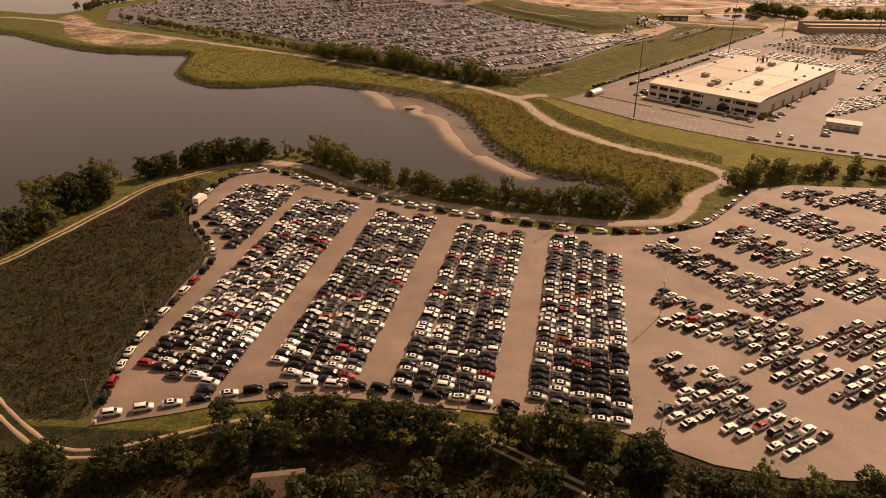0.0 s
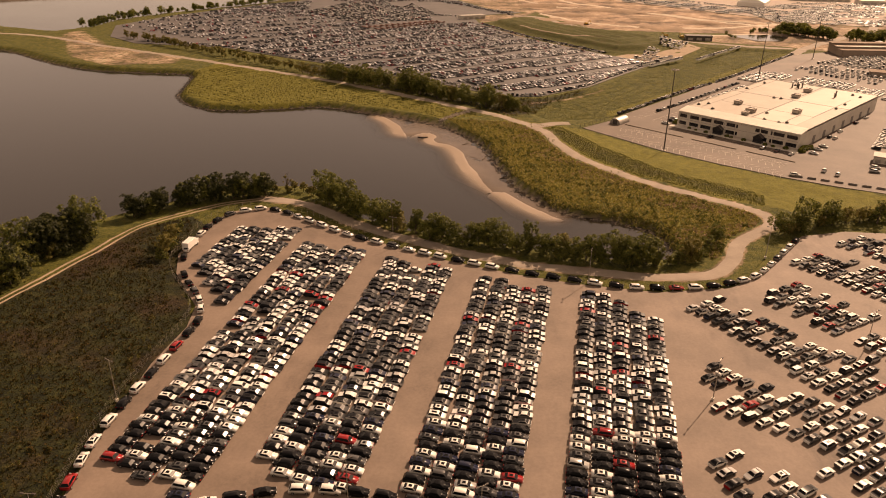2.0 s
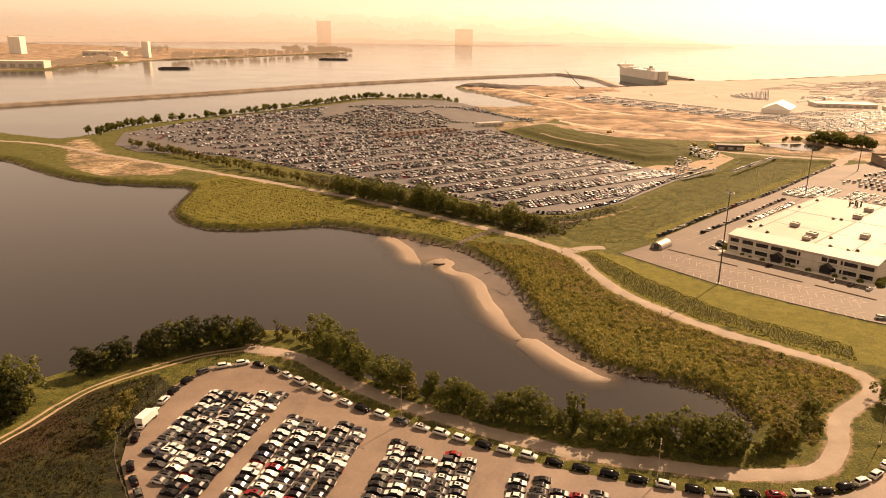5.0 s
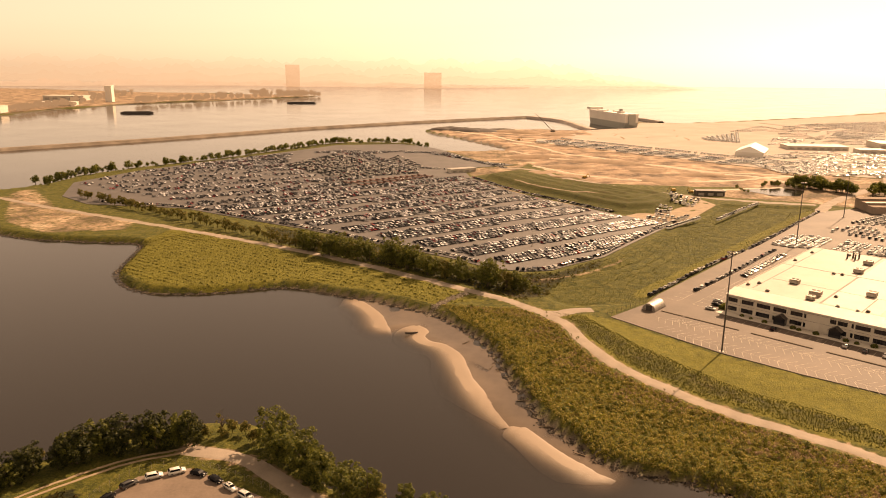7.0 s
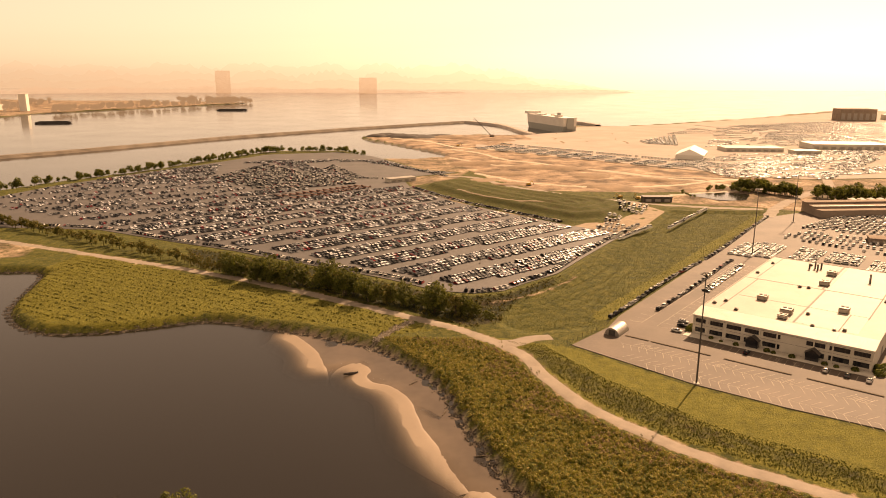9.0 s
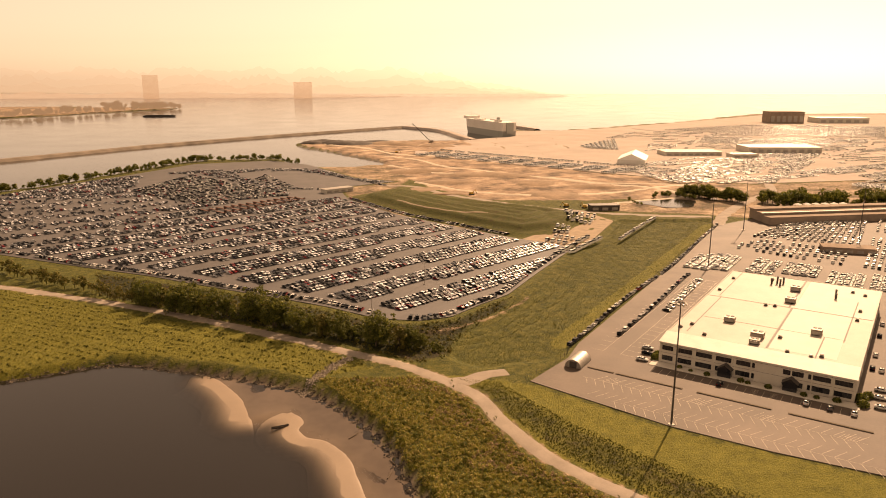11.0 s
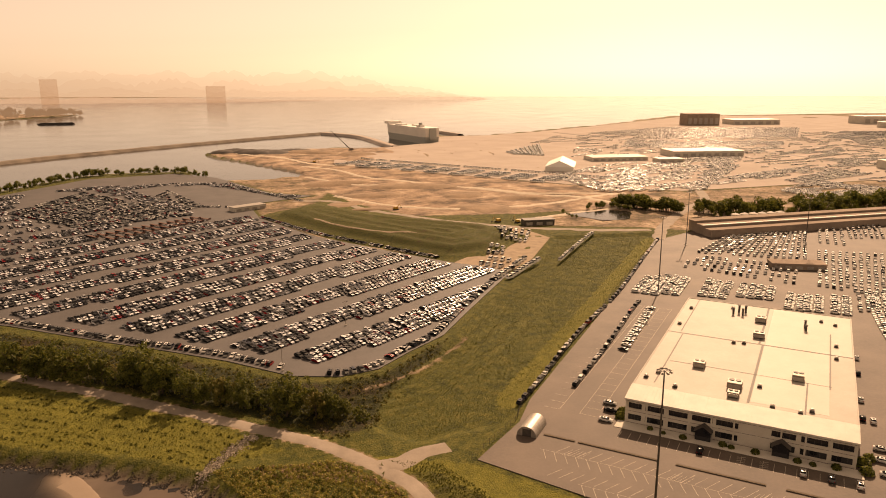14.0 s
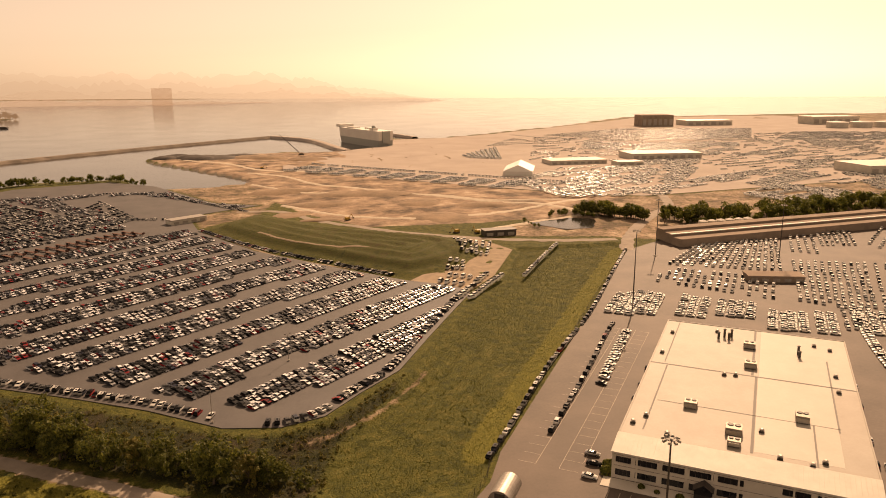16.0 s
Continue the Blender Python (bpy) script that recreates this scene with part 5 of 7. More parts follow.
def hall_building():
    b = empty("office_warehouse", HALL, "wide two-storey flat-roofed office warehouse in pale concrete", "building")
    bm = bmesh.new()
    for cx, cy, sx, sy in ((0, Y0 + 9.65, 66.0 - 0.6, 0.3), (0, Y1 - 0.15, 66, 0.3), (X0 + 0.15, (Y0 + Y1) / 2 + 0.0, 0.3, Y1 - Y0 - 0.6), (X1 - 0.15, (Y0 + Y1) / 2, 0.3, Y1 - Y0 - 0.6)):
        box(bm, sx, sy, EAVE, pose(cx, cy, 0))
    part("wall", bm, CONCRETE, b)
    wins = [(-32.0, -27.8), (-26.6, -20.8), (-19.5, -13.6), (-12.3, -6.2), (-5.2, 1.2), (10.4, 17.0), (18.4, 25.4), (26.6, 32.0)]
    # front wall built round its window openings
    bm = bmesh.new()
    for z0, z1 in ((0, 0.9), (2.9, 4.9), (6.8, EAVE)):
        box(bm, 66, 0.35, z1 - z0, pose(0, Y0 + 0.175, z0))
    for z0, z1 in ((0.9, 2.9), (4.9, 6.8)):
        x = X0
        for a, c in wins + [(X1, X1)]:
            if a - x > 0.05:
                box(bm, a - x, 0.35, z1 - z0, pose((a + x) / 2, Y0 + 0.175, z0))
            x = c
    part("front_wall", bm, CONCRETE, b, "pale precast front wall with long window openings")
    for z0, z1 in ((0.9, 2.9), (4.9, 6.8)):
        for a, c in wins:
            bm = bmesh.new()
            box(bm, c - a, 0.05, z1 - z0, pose((a + c) / 2, Y0 + 0.28, z0))
            w = part("window", bm, DARK_GLASS, b, "dark strip window")
            bm = bmesh.new()
            for k in range(1, 4):
                box(bm, 0.07, 0.10, z1 - z0, pose(a + (c - a) * k / 4, Y0 + 0.22, z0))
            part("mullion", bm, DARK_STEEL, w)
    for z in (3.9, 7.2):
        bm = bmesh.new()
        box(bm, 66.06, 0.06, 0.12, pose(0, Y0 - 0.02, z))
        part("reveal_band", bm, SEAM, b)
    for i in range(11):
        bm = bmesh.new()
        box(bm, 0.5, 0.16, EAVE - 0.2, pose(X0 + 0.3 + i * 6.54, Y0 - 0.06, 0))
        part("pier", bm, CONCRETE, b)
    # sloping ribbed metal roof over the front offices
    bm = bmesh.new()
    q = [bm.verts.new(p) for p in ((X0 - 0.3, Y0 - 0.4, EAVE), (X1 + 0.3, Y0 - 0.4, EAVE), (X1 + 0.3, Y0 + 9.5, EAVE + 1.25), (X0 - 0.3, Y0 + 9.5, EAVE + 1.25))]
    top = bm.faces.new(q)
    r = bmesh.ops.extrude_face_region(bm, geom=[top])
    bmesh.ops.translate(bm, verts=[x for x in r["geom"] if isinstance(x, bmesh.types.BMVert)], vec=(0, 0, 0.35))
    bmesh.ops.recalc_face_normals(bm, faces=bm.faces)
    strip = part("metal_roof", bm, METAL_ROOF, b, "bright ribbed metal roof strip")
    bm = bmesh.new()
    slope = math.degrees(math.atan2(1.25, 9.9))
    for i in range(56):
        box(bm, 0.07, 9.9, 0.07, pose(X0 + 0.1 + i * 1.2, Y0 + 4.55, EAVE + 0.98 - 0.01, slope))
    part("standing_seam", bm, METAL_ROOF, strip)
    bm = bmesh.new()
    box(bm, 66.6, 0.3, 0.45, pose(0, Y0 - 0.55, EAVE - 0.05))
    part("gutter", bm, METAL_ROOF, b)
    bm = bmesh.new()
    box(bm, 66.3, Y1 - Y0 - 9.6, 0.4, pose(0, (Y0 + 9.6 + Y1) / 2, EAVE + 0.75))
    part("roof", bm, ROOFING, b, "pale membrane roof with faint stains")
    bm = bmesh.new()
    for cx, cy, sx, sy in ((0, Y1, 66.6, 0.35), (X0 - 0.1, (Y0 + 9.8 + Y1) / 2, 0.35, Y1 - Y0 - 10.2), (X1 + 0.1, (Y0 + 9.8 + Y1) / 2, 0.35, Y1 - Y0 - 10.2)):
        box(bm, sx, sy, 0.55, pose(cx, cy, EAVE + 0.8))
    part("parapet", bm, ROOFING, b)
    zr = EAVE + 1.15
    for cx, cy, sx, sy in ((18.0, 30.8, 29.4, 50.6), (14.2, -23.5, 22.2, 56.0)):
        bm = bmesh.new()
        box(bm, sx, sy, 0.03, pose(cx, cy, zr))
        part("roof_sheet", bm, ROOF_WHITE, b, "brighter recoated roof sheet")
    for cx, cy, sx, sy in ((0, 5.0, 66, 0.7), (2.5, -24, 0.8, 57), (1.2, 31, 0.8, 50), (-27.0, -23, 0.45, 54), (-28.2, 31, 0.4, 48), (25.5, 0, 0.5, 60), (18.8, -41, 0.5, 27), (0, -27.5, 52, 0.3)):
        bm = bmesh.new()
        box(bm, sx, sy, 0.06, pose(cx, cy, zr))
        part("roof_joint", bm, SEAM, b, "dark roof expansion joint")
    for cx in (-8.4, 13.4):
        bm = bmesh.new()
        w, d, h, g = 2.3, 2.6, 3.0, 1.7
        y = Y0 - 0.25
        pts = [(cx - w, y, 0), (cx + w, y, 0), (cx + w, y, h), (cx, y, h + g), (cx - w, y, h)]
        f = bm.faces.new([bm.verts.new(p) for p in pts])
        r = bmesh.ops.extrude_face_region(bm, geom=[f])
        bmesh.ops.translate(bm, verts=[x for x in r["geom"] if isinstance(x, bmesh.types.BMVert)], vec=(0, -d, 0))
        bmesh.ops.recalc_face_normals(bm, faces=bm.faces)
        porch = part("entrance_porch", bm, DARK_GLASS, b, "dark glazed gabled entrance porch")
        bm = bmesh.new()
        for s in (-1, 1):
            q = [bm.verts.new(p) for p in ((cx, y + 0.1, h + g + 0.1), (cx, y - d - 0.4, h + g + 0.1), (cx + s * (w + 0.4), y - d - 0.4, h - 0.12), (cx + s * (w + 0.4), y + 0.1, h - 0.12))]
            f = bm.faces.new(q)
            r = bmesh.ops.extrude_face_region(bm, geom=[f])
            bmesh.ops.translate(bm, verts=[x for x in r["geom"] if isinstance(x, bmesh.types.BMVert)], vec=(0, 0, 0.14))
        bmesh.ops.recalc_face_normals(bm, faces=bm.faces)
        part("gable_roof", bm, DARK_STEEL, porch)
    for s in (-1, 1):
        for i in range(7):
            bm = bmesh.new()
            box(bm, 0.12, 3.6, 3.8, pose(s * 33.02, -44 + i * 14.5, 0.1))
            part("dock_door", bm, SEAM, b, "grey loading door")
    return b


hall_building()


def rooftop_unit(w, d, h, m, rails=True):
    u = empty("rooftop_unit", m, "beige rooftop air-handling unit on curb rails", "air conditioner", "rooftop units")
    bm = bmesh.new()
    box(bm, w, d, h, pose(0, 0, 0.35))
    bmesh.ops.bevel(bm, geom=list(bm.edges), offset=0.06, segments=1, affect="EDGES")
    part("casing", bm, UNIT, u)
    bm = bmesh.new()
    for s in (-1, 1):
        box(bm, 0.18, d * 1.05, 0.4, pose(s * w * 0.35, 0, 0))
    part("rail", bm, DARK_STEEL, u)
    for k in (-1, 1):
        bm = bmesh.new()
        tube(bm, (k * w * 0.22, d * 0.15, h + 0.35), (k * w * 0.22, d * 0.15, h + 0.6), min(w, d) * 0.2, min(w, d) * 0.2, 12)
        part("fan_cowl", bm, DARK_STEEL, u)
    bm = bmesh.new()
    box(bm, w * 0.9, 0.5, h * 0.7, pose(0, -d / 2 - 0.22, 0.45), 0, 0.9)
    part("intake_hood", bm, GALV, u)
    return u


def roof_fan(m):
    u = empty("roof_fan", m, "small grey roof exhaust fan on a curb", "roof fan", "roof fans")
    bm = bmesh.new()
    box(bm, 1.5, 1.5, 0.5, pose(0, 0, 0))
    part("curb", bm, DARK_STEEL, u)
    bm = bmesh.new()
    tube(bm, (0, 0, 0.5), (0, 0, 0.95), 0.5, 0.75, 10)
    tube(bm, (0, 0, 0.95), (0, 0, 1.25), 0.78, 0.3, 10)
    part("hood", bm, GALV, u)
    return u


ZR = EAVE + 1.15
for x, y, w, d, h in ((-15.8, -28.5, 4.0, 3.6, 1.7), (-2.6, -42, 4.6, 4.2, 1.9), (-2.2, -49.5, 3.6, 3.0, 1.4), (15.8, -25.5, 3.8, 4.2, 1.9), (0.4, 13.5, 4.2, 3.6, 1.8), (-0.6, 34.5, 4.2, 3.6, 1.8)):
    rooftop_unit(w, d, h, HALL @ pose(x, y, ZR))
fan = None
for x, y in ((-30.4, -47), (-27.5, -41), (-20.1, -51.0), (-7.7, 2.0), (-4.1, 3.0), (4.8, -38.3), (27.2, 42.1), (27.4, 15.0), (27.4, 0.9), (20.6, -51.0), (17.5, -54.0), (-30.3, 15.7), (-29.5, 40), (9.6, -53), (22, 45), (-13, 48)):
    fan = copy_thing(fan, HALL @ pose(x, y, ZR)) if fan else roof_fan(HALL @ pose(x, y, ZR))
for x, y, h in ((-12, 40, 2.6), (-10, 43, 3.2), (-8.2, 40, 2.8), (-7.4, 44, 3.0), (16.2, 33, 3.4), (16.6, 30, 2.4)):
    v = empty("vent_stack", HALL @ pose(x, y, ZR), "dark round vent stack with a cap", "vent", "roof vents")
    bm = bmesh.new()
    tube(bm, (0, 0, -0.05), (0, 0, h), 0.45, 0.45, 10)
    part("stack", bm, DARK_STEEL, v)
    bm = bmesh.new()
    tube(bm, (0, 0, h + 0.1), (0, 0, h + 0.4), 0.75, 0.2, 10)
    part("cap", bm, DARK_STEEL, v)


def hall_lines():
    """Painted stall lines of the building's lot."""
    bm = bmesh.new()

    def line(x0, y0, x1, y1, w=0.13):
        a, b = Vector((x0, y0, 0)), Vector((x1, y1, 0))
        box(bm, (b - a).length, w, 0.012, HALL @ Matrix.Translation((a + b) / 2) @ pose(0, 0, 0.001, 0, 0, math.degrees(math.atan2(y1 - y0, x1 - x0))))

    for i in range(23):
        x = -32 + i * 2.95
        line(x, -77.2, x, -71.8)
    for x0, y0 in ((2.0, -77), (8.2, -77)):
        for k in range(5):
            line(x0 + 0.2, y0 + k * 1.1, x0 + 2.6, y0 + 0.7 + k * 1.1, 0.16)
    for row, (y, n, x_lo) in enumerate(((-94.0, 26, -46), (-94.6, 27, -50), (-108.0, 26, -44), (-108.6, 24, -34))):
        for i in range(n):
            x = x_lo + i * 3.3
            s = -1 if row % 2 else 1
            line(x, y, x + 2.6, y + s * 5.0)
        if row % 2:
            line(x_lo - 1, y, x_lo + n * 3.3, y, 0.1)
    for x0 in (-44, -14, 8, 31):
        for k in range(6):
            line(x0 + k * 1.0, -95.0, x0 + k * 1.0 + 2.0, -90.6, 0.1)
    # long stalls beside the swale
    for y in range(24):
        yy = -66 + y * 5.6
        line(-60, yy, -54.8, yy, 0.12)
        line(-47.5, yy, -42.0, yy, 0.12)
    line(-54.6, -66, -54.6, 64, 0.14)
    line(-47.6, -66, -47.6, 64, 0.14)
    line(-41.8, -60, -41.8, 64, 0.14)
    me = bpy.data.meshes.new("parking_lines")
    bm.to_mesh(me)
    bm.free()
    me.materials.append(PAINT_LINE)
    return tagged(new("parking_lines", me), "worn pale painted stall lines", "markings", kind="stuff")


hall_lines()
for a, b in ((-53, -43), (-42, -18), (-13, 11), (16, 40)):
    bm = bmesh.new()
    box(bm, b - a, 0.9, 0.28)
    bmesh.ops.bevel(bm, geom=list(bm.edges), offset=0.05, segments=1, affect="EDGES")
    me = bpy.data.meshes.new("curb_island")
    bm.to_mesh(me)
    bm.free()
    me.materials.append(BARK)
    o = new("curb_island", me)
    o.matrix_basis = HALL @ pose((a + b) / 2, -85.6, 0)
    tagged(o, "long low dark curb island dividing the parking", "curb", kind="structure")
bm = bmesh.new()
box(bm, 70, 5.2, 0.16)
bmesh.ops.bevel(bm, geom=list(bm.edges), offset=0.05, segments=1, affect="EDGES")
me = bpy.data.meshes.new("pavement_front")
bm.to_mesh(me)
bm.free()
me.materials.append(CONCRETE)
o = new("pavement_front", me)
o.matrix_basis = HALL @ pose(0, -67.6, 0.0)
tagged(o, "raised concrete walk along the office front", "pavement", kind="structure")


def shrub(m, r, seed):
    rnd = random.Random(seed)
    s = empty("shrub", m, "rounded clipped shrub beside the office front", "shrub", "shrubs along the office front")
    V, F = [], []
    for i in range(260):
        d = Vector((rnd.gauss(0, 1), rnd.gauss(0, 1), abs(rnd.gauss(0, 1)))).normalized()
        p = Vector((d.x * r, d.y * r, 0.1 + d.z * r * 0.9)) * rnd.uniform(0.75, 1.05)
        n = (d + Vector((rnd.gauss(0, 0.5), rnd.gauss(0, 0.5), rnd.gauss(0, 0.5)))).normalized()
        a = n.orthogonal().normalized()
        b, q = n.cross(a), rnd.uniform(0.15, 0.3)
        o = len(V)
        V += [p - a * q, p - b * q * 0.7, p + a * q, p + b * q * 0.7]
        F += [(o, o + 1, o + 2), (o, o + 2, o + 3)]
    me = bpy.data.meshes.new("foliage")
    me.from_pydata(V, [], F)
    me.materials.append(LEAF)
    f = new("foliage", me)
    f.parent = s
    bm = bmesh.new()
    tube(bm, (0, 0, -0.1), (0, 0, r * 0.7), 0.07, 0.04, 5)
    part("stem", bm, BARK, s)
    return s


sh = None
for x, y, r in ((-34.5, -63, 2.0), (-35, -59, 1.8), (-24.3, -67, 1.0), (-20, -68, 0.8), (-14, -68.4, 1.2), (-2.5, -67.6, 1.3), (0, -68, 1.0), (6.7, -68, 1.3), (18, -68, 1.2), (22, -68, 1.0), (28, -67, 1.4), (34.8, -61, 2.2), (35.6, -66, 2.0), (36.5, -57, 1.8)):
    sh = copy_thing(sh, HALL @ pose(x, y, 0.12)) if sh else shrub(HALL @ pose(x, y, 0.12), 1.0, 5)
    sh.scale = (r, r, r)


def quonset():
    q = empty("quonset_hut", pose(77.0, 434.0, 0.05, 0, 0, 51.5), "small pale corrugated half-round hut", "hut")
    n, r, L = 14, 3.2, 10.5
    bm = bmesh.new()
    rings = []
    for k in range(26):
        x = -L / 2 + L * k / 25
        rr = r + (0.05 if k % 2 else 0)
        rings.append([bm.verts.new((x, rr * math.cos(math.pi * i / n), rr * 1.02 * math.sin(math.pi * i / n))) for i in range(n + 1)])
    for a, b in zip(rings[:-1], rings[1:]):
        for i in range(n):
            bm.faces.new((a[i], b[i], b[i + 1], a[i + 1]))
    part("shell", bm, GALV, q, "pale corrugated shell")
    for s, nm in ((-1, "front_wall"), (1, "back_wall")):
        bm = bmesh.new()
        f = bm.faces.new([bm.verts.new((s * (L / 2 - 0.15), (r - 0.03) * math.cos(math.pi * i / n), (r - 0.03) * math.sin(math.pi * i / n))) for i in range(n + 1)])
        e = bmesh.ops.extrude_face_region(bm, geom=[f])
        bmesh.ops.translate(bm, verts=[x for x in e["geom"] if isinstance(x, bmesh.types.BMVert)], vec=(-s * 0.1, 0, 0))
        bmesh.ops.recalc_face_normals(bm, faces=bm.faces)
        part(nm, bm, GALV, q)
    bm = bmesh.new()
    box(bm, 0.08, 2.8, 2.4, pose(-L / 2 + 0.1, 0, 0))
    part("door", bm, DARK_STEEL, q, "dark roll-up door")


quonset()


def mast(x, y, h, ring=True, base=0.05, name="light_mast", label="", group=""):
    m = empty(name, pose(x, y, base), label or "tall grey high-mast floodlight pole", "light mast", group or "high masts")
    bm = bmesh.new()
    k = 0.34 if ring else 0.13
    tube(bm, (0, 0, -0.2), (0, 0, h * 0.5), k, k * 0.75, 10)
    tube(bm, (0, 0, h * 0.5), (0, 0, h), k * 0.75, k * 0.5, 10)
    part("pole", bm, DARK_STEEL if ring else GALV, m)
    bm = bmesh.new()
    box(bm, k * 5, k * 5, 0.5 if ring else 0.7, pose(0, 0, -0.06))
    part("footing", bm, CONCRETE, m)
    if ring:
        bm = bmesh.new()
        hoop = [[bm.verts.new(((1.1 + 0.08 * math.cos(q)) * math.cos(i * math.pi / 8), (1.1 + 0.08 * math.cos(q)) * math.sin(i * math.pi / 8), h + 0.08 * math.sin(q))) for q in (0, 1.57, 3.14, 4.71)] for i in range(16)]
        for i in range(16):
            for k in range(4):
                bm.faces.new((hoop[i][k], hoop[(i + 1) % 16][k], hoop[(i + 1) % 16][(k + 1) % 4], hoop[i][(k + 1) % 4]))
        part("lamp_ring", bm, DARK_STEEL, m)
        for i in range(4):
            a = i * math.pi / 2
            bm = bmesh.new()
            tube(bm, (0, 0, h - 0.3), (1.1 * math.cos(a), 1.1 * math.sin(a), h), 0.06, 0.06, 5)
            part("bracket", bm, DARK_STEEL, m)
        for i in range(8):
            a = i * math.pi / 4
            bm = bmesh.new()
            box(bm, 0.8, 0.6, 0.45, pose(1.5 * math.cos(a), 1.5 * math.sin(a), h - 0.35, 0, 20, math.degrees(a)), 0, 0.7)
            part("floodlight", bm, GALV, m)
    else:
        bm = bmesh.new()
        tube(bm, (-1.1, 0, h - 0.1), (1.1, 0, h - 0.1), 0.05, 0.05, 5)
        part("arm", bm, GALV, m)
        for s in (-1, 1):
            bm = bmesh.new()
            box(bm, 0.7, 0.4, 0.22, pose(s * 1.1, 0, h - 0.2), 0, 0.8)
            part("lamp_head", bm, DARK_STEEL, m)
    return m


for x, y, h in ((90.8, 382, 40), (194.5, 563, 40), (270, 660, 36), (330, 620, 36)):
    mast(x, y, h, True, 0.05 if y > 400 else gz(x, y))
pole = None
for x, y in ((-75, 120.2), (-21, 133.6), (4.8, 128.5), (47.4, 120), (59.6, 174.3), (36.8, 233.6), (-27.8, 254.0), (99.2, 257.5), (107.5, 201.7), (-81.2, 162), (158, 225), (1.0, 501), (30, 548.5), (-150, 640), (-60, 640), (-40, 760)):
    h = 11.5
    pole = copy_thing(pole, pose(x, y, 0.05, 0, 0, x * 7)) if pole else mast(x, y, h, False, 0.05, "lamp_post", "slim grey steel lamp post with two heads", "lamp posts round the lots")


def hall_cars():
    """Cars parked round the building."""
    for x, y, h, c in ((19.8, -74.4, 90, "silver"), (26.9, -74.4, 90, "grey"), (33.9, -74.4, 90, "white"), (-8, -74.4, 90, "black"), (-40.5, -54.5, 0, "silver"), (-38.8, -60, 0, "black"), (-38.4, -67.5, 0, "white"),
                       (35.6, 31.7, 90, "white"), (35.6, 14, 90, "black"), (35.8, -12, 90, "white"), (35.8, -28, 90, "black"), (38.8, -28.6, 90, "white"),
                       (40, -49, 0, "white"), (40, -56.5, 0, "white"), (41, -65, 0, "white"), (-35.6, -10, 90, "black"), (-35.6, 3, 90, "grey"), (-35.8, 20, 90, "black")):
        p = HALL @ Vector((x, y, 0))
        place_car(p.x, p.y, h - 41, c, "sedan", "cars parked round the building")


hall_cars()
hall_files = []
file_of_cars([(79, 452), (92, 468), (128, 514), (173, 566), (222, 630), (262, 682)], 5.4, False, hall_files, 0.03)
file_of_cars([(104, 462), (136, 500), (168, 540), (182, 556)], 6.2, False, hall_files, 0.1)
pal = []
file_of_cars([(137, 490), (150, 506), (164, 523), (178, 540)], 2.9, True, pal, 0.1, -20)
car_field("parked_cars", hall_files, [FLEET, CAR_GLASS, TYRE], "single files of cars along the swale fence", True, 0.7, 21)

# wire fence round the building's lot
fence = empty("fence", Matrix(), "rusty chain-link fence on steel posts beside the swale", "fence", "lot fences")
ln = smooth_line([(53.5, 420.5), (64, 431), (74, 441), (83, 456), (120, 503), (157, 549), (210, 617), (261, 681)], 0.5)[::7]
bm = bmesh.new()
for a, c in zip(ln[:-1], ln[1:]):
    za, zc = gz(*a), gz(*c)
    for h in (0.3, 0.8, 1.3, 1.8, 2.2):
        tube(bm, (a[0], a[1], za + h), (c[0], c[1], zc + h), 0.015, 0.015, 3)
part("wire_mesh", bm, DARK_STEEL, fence)
for p in ln:
    bm = bmesh.new()
    z = gz(*p)
    tube(bm, (p[0], p[1], z - 0.3), (p[0], p[1], z + 2.25), 0.05, 0.05, 5)
    part("post", bm, DARK_STEEL, fence)

# ---- yards behind the building, the earthworks and the port ----
BROWN_SHEET = surface("weathered_brown_sheet", (0.32, 0.245, 0.195), (0.22, 0.168, 0.135), 0.92, 0.1, 2.0, 0.1, 0.02, 0.0, 0.1)
def yard_block(o, heading, rows, cols, pitch_row, pitch_car, out, skip=0.05, turn=0.0):
    a, b = np.array([math.cos(radians(heading)), math.sin(radians(heading))]), np.array([-math.sin(radians(heading)), math.cos(radians(heading))])
    for r in range(rows):
        for c in range(cols):
            if rng.random() > skip:
                p = np.array(o) + b * r * pitch_row + a * (c * pitch_car + rng.uniform(-0.2, 0.2))
                out.append((p[0], p[1], heading + 90 + turn + rng.uniform(-2, 2)))


for o, cols, rows in (((183, 566), 3, 13), ((193, 563), 3, 13), ((213, 552), 3, 12), ((231, 546), 2, 9), ((238, 541), 2, 9), ((241, 522), 2, 10), ((248, 518), 2, 10), ((258, 511), 2, 11), ((276, 505), 3, 12)):
    yard_block(o, -41, rows, cols, 2.9, 5.0, pal, 0.06, -90)
car_field("parked_cars", pal, [FLEET_PALE, CAR_GLASS, TYRE], "double rows of mostly white cars behind the building", True, 0.5, 23)
def quad_block(a, b, c, d, cols, rows, out, skip=0.05, turn=0):
    """Vehicles in a grid between four corners: a to b along the front, d to c along the back."""
    a, b, c, d = (np.array(q, float) for q in (a, b, c, d))
    ax = (d - a) + (c - b)
    head = math.degrees(math.atan2(ax[1], ax[0])) + turn
    for i in range(cols):
        for j in range(rows):
            if rng.random() > skip:
                u, v = i / max(cols - 1, 1), j / max(rows - 1, 1)
                p = (a * (1 - u) + b * u) * (1 - v) + (d * (1 - u) + c * u) * v
                out.append((p[0] + rng.uniform(-0.3, 0.3), p[1] + rng.uniform(-0.4, 0.4), head + rng.uniform(-2, 2)))


